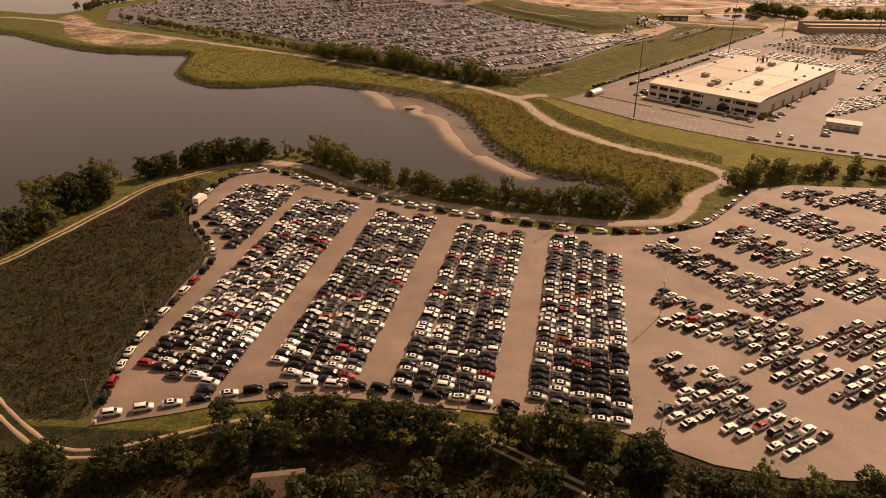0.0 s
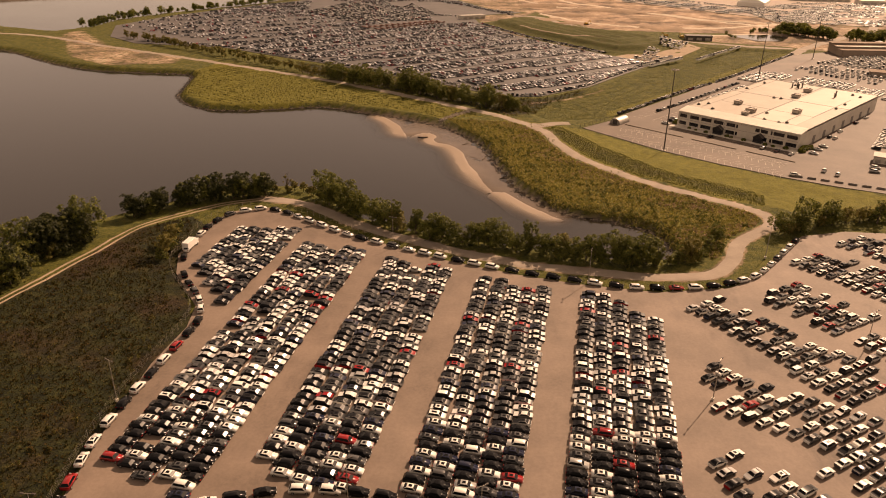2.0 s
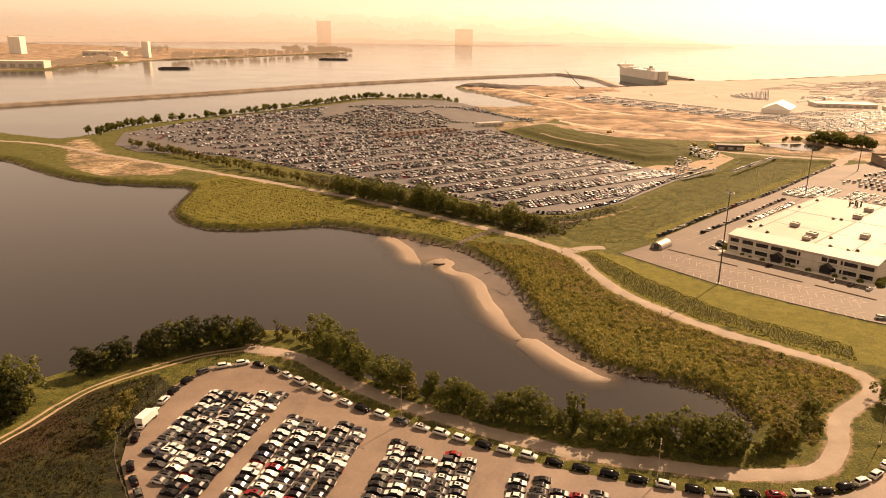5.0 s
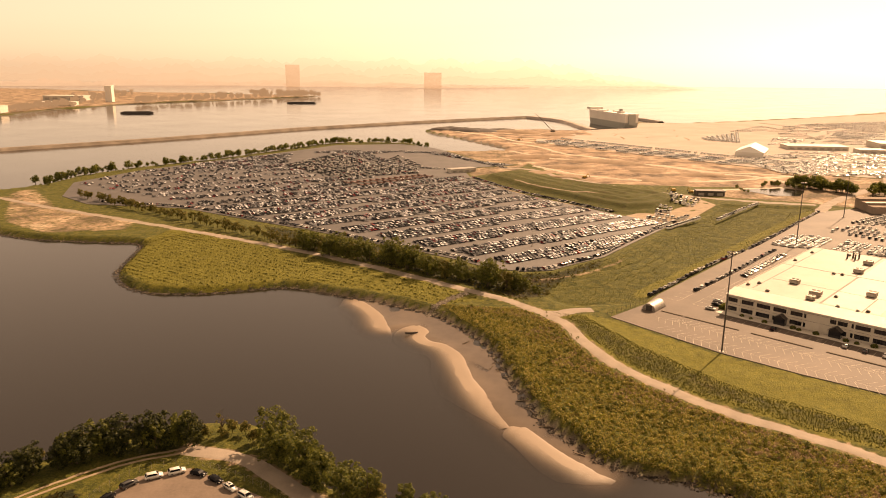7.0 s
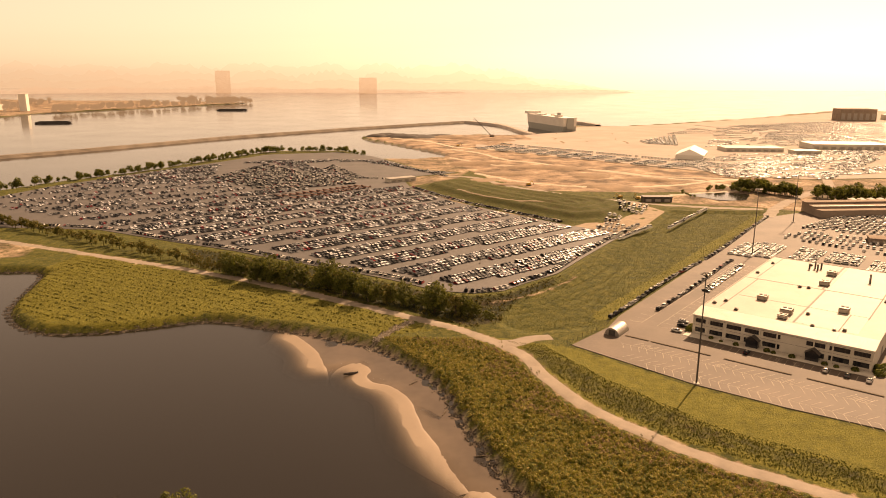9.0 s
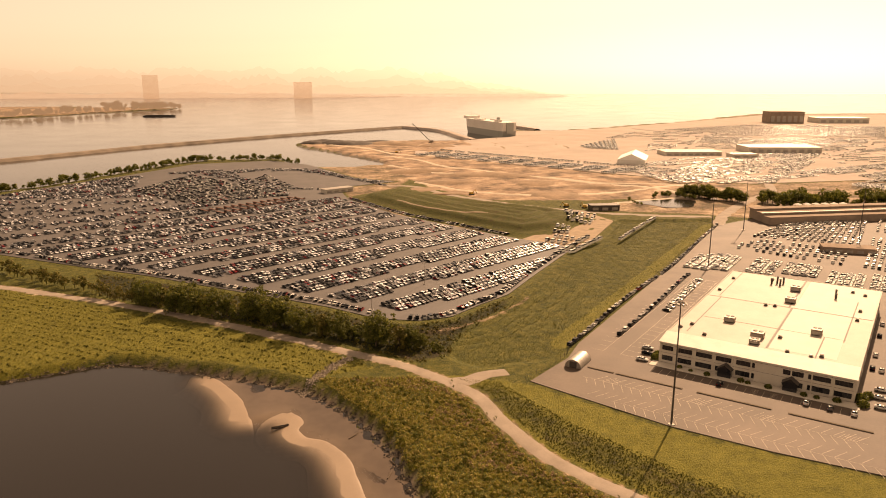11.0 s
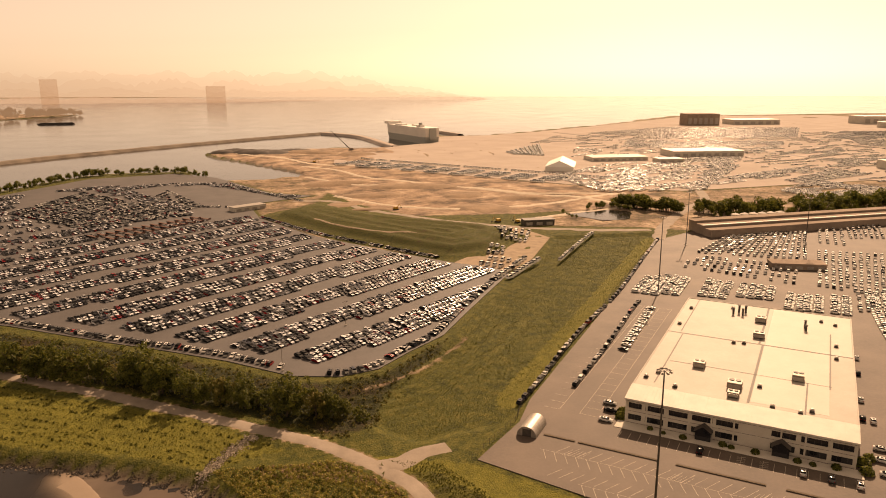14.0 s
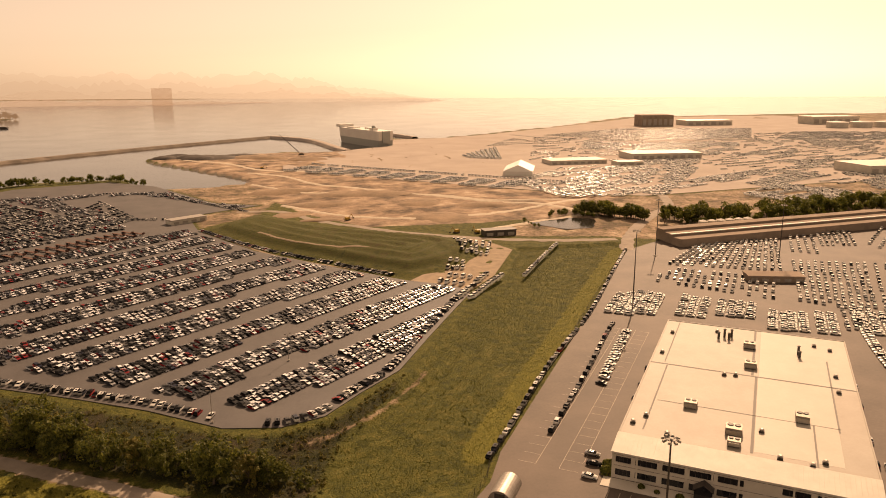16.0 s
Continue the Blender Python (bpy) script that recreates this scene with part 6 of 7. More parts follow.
yard = []
quad_block((267, 639), (319, 606), (374, 673), (325, 685), 16, 12, yard, 0.04)
quad_block((238, 608), (275, 561), (300, 590), (257, 630), 16, 4, yard, 0.12)
quad_block((363, 645), (373, 635), (408, 677), (393, 681), 4, 8, yard, 0.03)
quad_block((394, 652), (416, 647), (445, 681), (419, 683), 7, 6, yard, 0.03)
quad_block((286, 554), (304, 530), (372, 602), (340, 619), 10, 15, yard, 0.04)
quad_block((306, 528), (330, 500), (420, 580), (376, 601), 9, 15, yard, 0.06)
quad_block((273, 512), (285, 509), (305, 532), (293, 535), 4, 8, yard, 0.05)
quad_block((420, 640), (450, 600), (520, 650), (480, 684), 8, 9, yard, 0.1)
car_field("parked_vans", yard, [FLEET_PALE, CAR_GLASS, TYRE], "spaced ranks of white vans and cars in the rear yard", False, 0.9, 25)
# the lot beside the office front and its loading side
side = []
for k in range(7):
    file_of_cars([(199 + k * 5.2, 395 + k * 3.5), (222 + k * 7, 432 + k * 3)], 3.0, True, side, 0.1)
file_of_cars([(246, 462), (262, 486), (276, 505)], 3.0, True, side, 0.05)
file_of_cars([(254, 458), (270, 481), (284, 500)], 3.0, True, side, 0.05)
car_field("parked_cars", side, [FLEET_PALE, CAR_GLASS, TYRE], "rows of pale cars beside the loading side", True, 0.4, 26)
far_nw = []
quad_block((-213, 900), (-140, 818), (-66, 856), (-180, 1010), 30, 22, far_nw, 0.10, 90)
quad_block((-120, 905), (-80, 870), (-60, 900), (-100, 1000), 9, 14, far_nw, 0.2, 90)
file_of_cars([(-140, 1046), (-94, 1056), (-45, 1020), (28, 908)], 3.2, True, far_nw, 0.05)
file_of_cars([(-100, 920), (-64, 898), (-38, 890)], 3.2, True, far_nw, 0.3)
car_field("parked_cars", far_nw, [FLEET, CAR_GLASS, TYRE], "mixed cars in the far corner of the large lot", False, 0.3, 28)

vans = []
quad_block((154, 700), (169, 696), (182, 724), (161, 738), 6, 5, vans, 0.04, -12)
quad_block((122, 642), (131, 633), (140, 645), (130, 652), 4, 2, vans, 0.0)
quad_block((134, 668), (143, 666), (150, 676), (140, 680), 4, 2, vans, 0.1)
quad_block((122, 610), (128, 607), (157, 642), (150, 647), 2, 10, vans, 0.03, -20)
file_of_cars([(171, 639), (190, 664), (210, 690), (229, 714)], 5.6, False, vans, 0.1)
car_field("parked_vans", vans, [FLEET_PALE, CAR_GLASS, TYRE], "white delivery vans parked on bare earth", False, 1.0, 27, (1.2, 1.1, 1.45))

port = []
port_vans = []
for i in range(9):
    for r in (0, 1, 3, 4, 5, 6, 7):
        yard_block((86 + i * 24 + r * 4.6, 1196 - i * 27 + r * 4.4), -46, 1, 8 if r > 1 else 6, 6.4, 2.9, port_vans, 0.02)
for i in range(80):
    yard_block((128 + i * 3.1, 1254 - i * 3.4), -46, 1, 1, 4, 3, port_vans, 0.05)
for i in range(8):  # a wedge of trucks, its files longer towards one side
    lo, hi = along((359, 1270), (392, 1242), i / 7), along((358, 1310), (449, 1414), i / 7)
    for k in range(int(math.hypot(hi[0] - lo[0], hi[1] - lo[1]) / 3.4)):
        p = along(lo, hi, k * 3.4 / math.hypot(hi[0] - lo[0], hi[1] - lo[1]))
        port_vans.append((p[0], p[1], 5))
car_field("port_vans", port_vans, [FLEET_WHITE, CAR_GLASS, TYRE], "tight blocks of white vans beside the earthworks", False, 1.0, 30, (1.2, 1.1, 1.5))


def fill_field(poly, heading, pitch_car, pitch_row, gap, out, seed, pair=True, avoid=()):
    """Rows of cars over an area, with whole groups left out."""
    rnd = np.random.RandomState(seed)
    a = np.array([math.cos(radians(heading)), math.sin(radians(heading))])
    b = np.array([-a[1], a[0]])
    q = np.array(poly, float)
    c, reach = q.mean(0), np.linalg.norm(q - q.mean(0), axis=1).max()
    P = []
    for j in range(int(-reach / pitch_row), int(reach / pitch_row) + 1):
        i = -reach
        while i < reach:
            run = rnd.randint(5, 14)
            if rnd.rand() > gap:
                for k in range(run):
                    for w in ((0, 5.2) if pair else (0,)):
                        P.append(c + a * (i + k * pitch_car) + b * (j * pitch_row + w + rnd.uniform(-0.3, 0.3)))
            i += run * pitch_car
    P = np.array(P)
    P = P[inside(P, poly)]
    for other in avoid:
        P = P[signed(P, other) < -5]
    out += [(x, y, heading + 90 - 25 + rnd.uniform(-3, 3)) for x, y in P]


PORT_FIELDS = (
        ([(313, 1015), (415, 1104), (696, 1198), (582, 1048), (424, 878), (322, 893)], 30, 3.1, 13, 0.22, True),
        ([(419, 900), (471, 948), (652, 1024), (679, 996), (549, 936)], 20, 3.0, 14, 0.2, True),
        ([(551, 921), (550, 890), (692, 940), (679, 996)], 20, 3.0, 7.5, 0.05, False),
        ([(492, 856), (507, 792), (621, 813), (586, 910)], 8, 3.0, 12, 0.15, True),
        ([(645, 1650), (909, 1787), (1188, 1685), (991, 1446), (741, 1462)], 2, 3.1, 10, 0.12, False),
        ([(1051, 1380), (978, 1276), (991, 1163), (1151, 1290)], 16, 3.1, 10, 0.08, False),
        ([(743, 1182), (942, 1288), (838, 1149), (728, 1103)], 22, 3.1, 14, 0.2, True),
        ([(560, 1330), (640, 1460), (900, 1370), (800, 1240), (700, 1250)], 6, 3.1, 13, 0.25, True),
        ([(640, 830), (720, 960), (900, 1020), (860, 850)], 14, 3.1, 13, 0.2, True),
        ([(420, 1200), (470, 1200), (560, 1320), (480, 1330)], 40, 3.1, 12, 0.4, False),
        ([(1000, 1080), (1160, 1240), (1500, 1300), (1400, 1100)], 12, 3.1, 14, 0.2, True),
        ([(440, 1440), (560, 1600), (640, 1620), (620, 1460)], 4, 3.1, 14, 0.4, False),
        ([(690, 1010), (740, 1100), (960, 1150), (980, 1060), (860, 1010)], 18, 3.1, 13, 0.2, True),
        ([(1000, 1400), (1190, 1560), (1500, 1480), (1180, 1330)], 4, 3.1, 12, 0.25, True),
        ([(650, 1200), (600, 1290), (760, 1230), (720, 1190)], 24, 3.1, 13, 0.25, True))
for k, (poly, head, car, row, gap, pair) in enumerate(PORT_FIELDS):
    fill_field(poly, head, car, row, gap, port, 60 + k, pair)
SHED_PLOTS = [[(x - w, y - 40), (x + w, y - 40), (x + w, y + 40), (x - w, y + 40)] for x, y, w in ((356, 1086, 45), (470, 1165, 55), (620, 1190, 70), (525, 1120, 30), (800, 960, 75))]
fill_field([(420, 1110), (520, 1420), (640, 1600), (1250, 1560), (1420, 1200), (880, 860), (640, 880), (600, 1060)], 12, 3.1, 19, 0.42, port, 90, False, [f[0] for f in PORT_FIELDS] + SHED_PLOTS)
car_field("port_cars", port, [FLEET_PALE, CAR_GLASS, TYRE], "fields of mostly white cars waiting in the port yard", False, 0.5, 29)


def shed(name, x, y, turn, w, d, h, label, category, roof_mat=UNIT, wall_mat=CONCRETE, gable=0.0, z=0.05, bays=0):
    s = empty(name, pose(x, y, z, 0, 0, turn), label, category)
    bm = bmesh.new()
    box(bm, w, d, h)
    part("wall", bm, wall_mat, s)
    bm = bmesh.new()
    if gable:
        e = 0.6
        pts = [(-w / 2 - e, -d / 2 - e, h), (-w / 2 - e, 0, h + gable), (-w / 2 - e, d / 2 + e, h), (-w / 2 - e, d / 2 + e, h + 0.35), (-w / 2 - e, 0, h + gable + 0.35), (-w / 2 - e, -d / 2 - e, h + 0.35)]
        f = bm.faces.new([bm.verts.new(p) for p in pts])
        r = bmesh.ops.extrude_face_region(bm, geom=[f])
        bmesh.ops.translate(bm, verts=[q for q in r["geom"] if isinstance(q, bmesh.types.BMVert)], vec=(w + 2 * e, 0, 0))
        g = bm.faces.new([bm.verts.new(p) for p in ((-w / 2, -d / 2, h), (-w / 2, d / 2, h), (-w / 2, 0, h + gable))])
        g2 = bm.faces.new([bm.verts.new(p) for p in ((w / 2, -d / 2, h), (w / 2, 0, h + gable), (w / 2, d / 2, h))])
        bmesh.ops.recalc_face_normals(bm, faces=bm.faces)
    else:
        box(bm, w + 0.8, d + 0.8, 0.5, pose(0, 0, h - 0.05))
    part("roof", bm, roof_mat, s)
    for i in range(bays):
        bm = bmesh.new()
        box(bm, w / bays * 0.6, 0.2, h * 0.55, pose(-w / 2 + w / bays * (i + 0.5), -d / 2 - 0.05, h * 0.1))
        part("bay_door", bm, GALV, s)
    return s


shed("tent_hall", 356, 1086, 64, 60, 34, 5, "large white fabric gable tent hall", "tent", plain("white_tent_fabric", (0.8, 0.78, 0.74), 0.6), plain("tent_side_fabric", (0.7, 0.66, 0.6), 0.7), 7.5)
shed("warehouse", 470, 1165, -4, 80, 36, 5, "long low pale warehouse in the port", "warehouse", bays=8)
shed("warehouse", 620, 1190, -8, 105, 50, 8, "broad pale warehouse with a flat roof", "warehouse", bays=9)
shed("warehouse", 525, 1120, -4, 35, 22, 5, "small low pale warehouse", "warehouse", bays=3)
shed("warehouse", 800, 960, -6, 120, 60, 10, "big grey warehouse at the yard's end", "warehouse", bays=8)
shed("grain_block", 1035, 1850, -10, 80, 50, 27, "tall brown slab-sided dock building", "building", BROWN_SHEET, BROWN_SHEET, bays=6)
shed("warehouse", 1510, 1790, -8, 130, 60, 19, "large dark dockside shed", "warehouse", bays=6)
shed("warehouse", 1180, 1850, -8, 120, 60, 12, "low pale dockside shed with bay doors", "warehouse", bays=6)
for i in range(5):
    t = empty("storage_tank", pose(1400 + i * 58, 1650 - i * 12, 0.05), "squat pale round storage tank", "tank", "storage tanks")
    bm = bmesh.new()
    tube(bm, (0, 0, 0), (0, 0, 13), 24, 24, 28)
    part("shell", bm, CONCRETE, t)
    bm = bmesh.new()
    tube(bm, (0, 0, 13), (0, 0, 15.5), 24.3, 1, 28)
    part("lid", bm, ROOFING, t)
shed("site_office", 199, 752, -2, 24, 9, 4.2, "dark flat-roofed site shed beside the haul road", "shed", DARK_STEEL, DARK_STEEL, z=-0.2, bays=3)
shed("yard_canopy", 300, 590, -22, 30, 11, 3.2, "low open-sided canopy in the rear yard", "canopy", BROWN_SHEET, BROWN_SHEET, bays=5)
shed("gate_cabin", -20, 874, 32, 30, 10, 3.4, "low grey cabin at the lot's far corner", "cabin", GALV, CONCRETE, bays=4)


def long_shed():
    s = empty("long_shed", pose(405, 694, 0.05, 0, 0, 2.8), "very long low shed with stepped pale roof edges", "shed")
    for k, (yy, h) in enumerate(((-8, 5.0), (2, 6.6), (12, 8.0))):
        bm = bmesh.new()
        box(bm, 212 - k * 2, 9.8, h, pose(0, yy, 0))
        part("bay", bm, BROWN_SHEET, s)
        bm = bmesh.new()
        box(bm, 213, 2.2, 0.5, pose(0, yy - 4.2, h))
        part("roof_edge", bm, METAL_ROOF if k == 1 else BROWN_SHEET, s)
        bm = bmesh.new()
        box(bm, 212, 7.2, 0.3, pose(0, yy + 0.8, h))
        part("roof", bm, BROWN_SHEET, s)


long_shed()
for i in range(6):
    t = empty("storage_tank", pose(352 + i * 8, 724, 0.05), "row of small pale round tanks", "tank", "small tanks")
    bm = bmesh.new()
    tube(bm, (0, 0, 0), (0, 0, 6), 3.4, 3.4, 14)
    part("shell", bm, METAL_ROOF, t)
    bm = bmesh.new()
    tube(bm, (0, 0, 6), (0, 0, 7), 3.4, 0.6, 14)
    part("lid", bm, ROOFING, t)

pond = mesh_object("water_pond", [(266 + 25 * math.cos(a) * (1 + 0.2 * math.sin(3 * a)), 776 + 23 * math.sin(a), 0.2) for a in np.linspace(0, 6.1, 22)], [tuple(range(22))], WATER)
tagged(pond, "small bright settling pond among bushes", "water", kind="structure")


def bank_wall(name, pts, width, top, label, mat=ROCK):
    """A long rubble bank rising from the water."""
    ln = smooth_line(pts, 8)
    t = np.gradient(ln, axis=0)
    t /= np.linalg.norm(t, axis=1)[:, None]
    n = np.column_stack([-t[:, 1], t[:, 0]])
    r = np.random.RandomState(4)
    V = []
    for p, q in zip(ln, n):
        for k, z in ((-1.0, -4.5), (-0.55, top - 0.8), (-0.45, top), (0.45, top), (0.55, top - 0.8), (1.0, -4.5)):
            w = width * k + r.uniform(-0.5, 0.5)
            V.append((p[0] + q[0] * w, p[1] + q[1] * w, z + r.uniform(-0.25, 0.25)))
    F = [(i * 6 + k, (i + 1) * 6 + k, (i + 1) * 6 + k + 1, i * 6 + k + 1) for i in range(len(ln) - 1) for k in range(5)]
    F = [f[::-1] for f in F]
    return tagged(mesh_object(name, V, F, mat), label, "breakwater", kind="structure")


PALE_TRACK = surface("pale_limestone_track", (0.58, 0.49, 0.39), (0.44, 0.36, 0.28), 0.95, 0.1, 1.0, 0.3, 0.05)
COAL_EARTH = surface("dark_wet_spoil", (0.10, 0.08, 0.068), (0.05, 0.041, 0.036), 0.9, 0.05, 0.4, 0.5, 0.3)
SPOIL = surface("dug_brown_earth", (0.30, 0.20, 0.13), (0.15, 0.10, 0.065), 0.95, 0.06, 0.5, 0.5, 0.2)
BANK = surface("rubble_bank", (0.24, 0.19, 0.15), (0.12, 0.095, 0.075), 0.95, 0.05, 0.5, 0.5, 0.3)
bank_wall("breakwater", [(-800, 780), (-650, 975), (-510, 1142), (-418, 1262), (-310, 1410), (-170, 1560), (-77, 1650), (23, 1740), (112, 1815)], 11, 0.6, "long dark rubble breakwater across the river", BANK)
bank_wall("pier_west", [(112, 1815), (176, 1700), (200, 1510), (208, 1450)], 12, 1.2, "paved finger pier beside the ship", YARD)
bank_wall("pier_east", [(330, 1900), (372, 1760), (385, 1690)], 9, 1.2, "paved finger pier past the ship", YARD)


def ro_ro_ship():
    s = empty("car_carrier_ship", pose(262, 1606, WATER_Z, 0, 0, 105), "large slab-sided white and dark car carrier ship", "ship")
    L, B = 190, 31
    # dark green-grey hull, lightened to carry the haze in its colour
    hull_paint = plain("haze_paled_green_grey_hull_paint", (0.34, 0.34, 0.31), 0.6)
    upper_paint = surface("off_white_ship_paint", (0.78, 0.73, 0.67), (0.68, 0.62, 0.56), 0.5, 0.05, 0.8, 0.0)

    def hull(z0, z1, k0, k1, mat, nm):
        bm = bmesh.new()
        rings = []
        for z, k in ((z0, k0), (z1, k1)):
            out = []
            for i in range(13):
                t = i / 12
                x = -L / 2 + L * t * k + (0 if k == 1 else L * (1 - k) * 0.2)
                w = B / 2 * min(1, (1 - max(0, (t - 0.8) / 0.2) ** 1.8 * 0.92)) * (0.88 if t < 0.04 else 1)
                out.append((x, w))
            rings.append([bm.verts.new((x, w, z)) for x, w in out] + [bm.verts.new((x, -w, z)) for x, w in out[::-1]])
        n = len(rings[0])
        for i in range(n):
            bm.faces.new((rings[0][i], rings[0][(i + 1) % n], rings[1][(i + 1) % n], rings[1][i]))
        bm.faces.new(rings[1])
        bmesh.ops.recalc_face_normals(bm, faces=bm.faces)
        return part(nm, bm, mat, s)

    hull(-1, 12, 0.93, 0.98, hull_paint, "hull")
    hull(12, 28, 0.98, 1.0, upper_paint, "garage_side")
    for x, y, w, d, h, nm in ((74, 0, 16, 29, 5, "bridge"), (-60, 6, 14, 10, 4, "funnel_house"), (-20, -8, 22, 8, 2.2, "deck_house"), (24, 7, 30, 9, 2.0, "deck_house")):
        bm = bmesh.new()
        box(bm, w, d, h, pose(x, y, 27.95))
        part(nm, bm, upper_paint, s)
    bm = bmesh.new()
    box(bm, 7, 5, 5, pose(-60, 6, 31), 0, 0.8)
    part("funnel", bm, hull_paint, s)
    for x in (-40, -15, 10, 35, 50):
        bm = bmesh.new()
        tube(bm, (x, 0, 27.9), (x, 0, 31), 1.6, 1.2, 8)
        part("vent", bm, upper_paint, s)
    bm = bmesh.new()
    tube(bm, (74, 0, 32), (74, 0, 41), 0.5, 0.25, 6)
    part("mast", bm, upper_paint, s)
    bm = bmesh.new()
    box(bm, 3, 14, 20, pose(-L / 2 - 1, 0, 8))
    part("stern_ramp", bm, hull_paint, s)


ro_ro_ship()


def barge(x, y, turn, L, W):
    b = empty("barge", pose(x, y, WATER_Z, 0, 0, turn), "long low dark cargo barge at anchor", "barge", "anchored barges")
    bm = bmesh.new()
    q = [(-L / 2, 0.9), (L / 2 - 6, 0.9), (L / 2, 2.0), (L / 2, 4.2), (-L / 2, 4.2), (-L / 2 - 1, 2)]
    f = bm.faces.new([bm.verts.new((a, -W / 2, z - 0.9)) for a, z in q])
    r = bmesh.ops.extrude_face_region(bm, geom=[f])
    bmesh.ops.translate(bm, verts=[v for v in r["geom"] if isinstance(v, bmesh.types.BMVert)], vec=(0, W, 0))
    bmesh.ops.recalc_face_normals(bm, faces=bm.faces)
    part("hull", bm, DARK_STEEL, b)
    bm = bmesh.new()
    for yy in (-W / 2 + 1.2, W / 2 - 1.2):
        box(bm, L - 10, 0.4, 1.3, pose(0, yy, 3.2))
    for xx in (-L / 2 + 5, L / 2 - 5):
        box(bm, 0.4, W - 2.8, 1.3, pose(xx, 0, 3.2))
    part("coaming", bm, DARK_STEEL, b)


barge(-537, 2345, 6, 86, 17)
barge(-786, 1780, 16, 70, 15)

# the sunken boat and driftwood on the sand flat
wreck = empty("wrecked_boat", pose(-31.2, 400.5, -2.85, 4, 8, 32), "dark half-sunken open boat wreck", "boat")
bm = bmesh.new()
rings = []
for k in range(7):
    x = -3 + k
    w = 0.55 * math.sin(math.pi * (k + 0.35) / 6.9)
    rings.append([bm.verts.new((x, -w, 0.45 + 0.03 * (k - 3) ** 2)), bm.verts.new((x, -w * 0.5, -0.1)), bm.verts.new((x, w * 0.5, -0.1)), bm.verts.new((x, w, 0.45 + 0.03 * (k - 3) ** 2))])
for a, b in zip(rings[:-1], rings[1:]):
    for i in range(3):
        bm.faces.new((a[i], b[i], b[i + 1], a[i + 1]))
r = bmesh.ops.extrude_face_region(bm, geom=list(bm.faces))
bmesh.ops.translate(bm, verts=[v for v in r["geom"] if isinstance(v, bmesh.types.BMVert)], vec=(0, 0, 0.08))
part("hull", bm, DARK_STEEL, wreck)
bm = bmesh.new()
for x in (-1.2, 0.6):
    box(bm, 0.25, 1.3, 0.06, pose(x, 0, 0.3))
part("thwart", bm, BARK, wreck)
lr = random.Random(3)
for x, y in ((-8, 392), (2, 368), (8, 350), (12, 340), (-18, 424), (18, 322), (26, 306), (3, 375), (15, 331)):
    z = max(gz(x, y), -3.05)
    d = empty("driftwood_log", pose(x, y, z + 0.12, 0, 0, lr.uniform(0, 180)), "grey stranded driftwood log", "driftwood", "driftwood on the shore")
    bm = bmesh.new()
    L = lr.uniform(2.5, 5)
    tube(bm, (-L / 2, 0, 0), (L / 2, 0.2, 0.15), 0.22, 0.1, 6)
    tube(bm, (0, 0, 0.1), (0.6, 0.9, 0.5), 0.09, 0.03, 5)
    part("log", bm, BARK, d)

# white box truck in the edge row
truck = empty("box_truck", pose(-96.8, 247.5, 0.055, 0, 0, 84), "white box truck parked along the fence", "truck")
bm = bmesh.new()
box(bm, 5.6, 2.3, 2.5, pose(-0.9, 0, 0.75))
bmesh.ops.bevel(bm, geom=list(bm.edges), offset=0.06, segments=1, affect="EDGES")
part("cargo_box", bm, PAINTS["white"], truck)
bm = bmesh.new()
box(bm, 1.9, 2.1, 1.6, pose(2.9, 0, 0.5), 0, 0.86)
part("cab", bm, PAINTS["white"], truck)
bm = bmesh.new()
box(bm, 0.1, 1.7, 0.7, pose(3.76, 0, 1.2, 0, -8))
part("windscreen", bm, CAR_GLASS, truck)
for x in (2.7, -2.2):
    for s in (-1, 1):
        bm = bmesh.new()
        tube(bm, (x, s * 0.8, 0.42), (x, s * 1.08, 0.42), 0.42, 0.42, 12)
        part("wheel", bm, TYRE, truck)

# chain-link fence round the near lot
for nm, pts in (("fence", [(-77.5, 119), (-81.5, 150), (-81.6, 178), (-79.8, 198), (-83, 211), (-96.5, 230), (-100.8, 244), (-100.6, 268), (-94, 284), (-81, 290)]),
                ("fence", [(-81, 290), (-58, 278.5), (-37, 264), (-10, 250.5), (15, 241), (35, 236), (58, 233.4), (80, 237)])):
    fence = empty(nm, Matrix(), "thin grey chain-link fence with steel posts", "fence", "lot fences")
    ln = smooth_line(pts, 0.5)[::6]
    for i, p in enumerate(ln):
        bm = bmesh.new()
        z = gz(*p)
        tube(bm, (p[0], p[1], z - 0.2), (p[0], p[1], z + 2.1), 0.04, 0.04, 5)
        part("post", bm, GALV, fence)
    bm = bmesh.new()
    for a, b in zip(ln[:-1], ln[1:]):
        za, zb = gz(*a), gz(*b)
        for h in (0.25, 0.7, 1.2, 1.65, 2.08):
            tube(bm, (a[0], a[1], za + h), (b[0], b[1], zb + h), 0.012, 0.012, 3)
    part("wire_mesh", bm, GALV, fence)

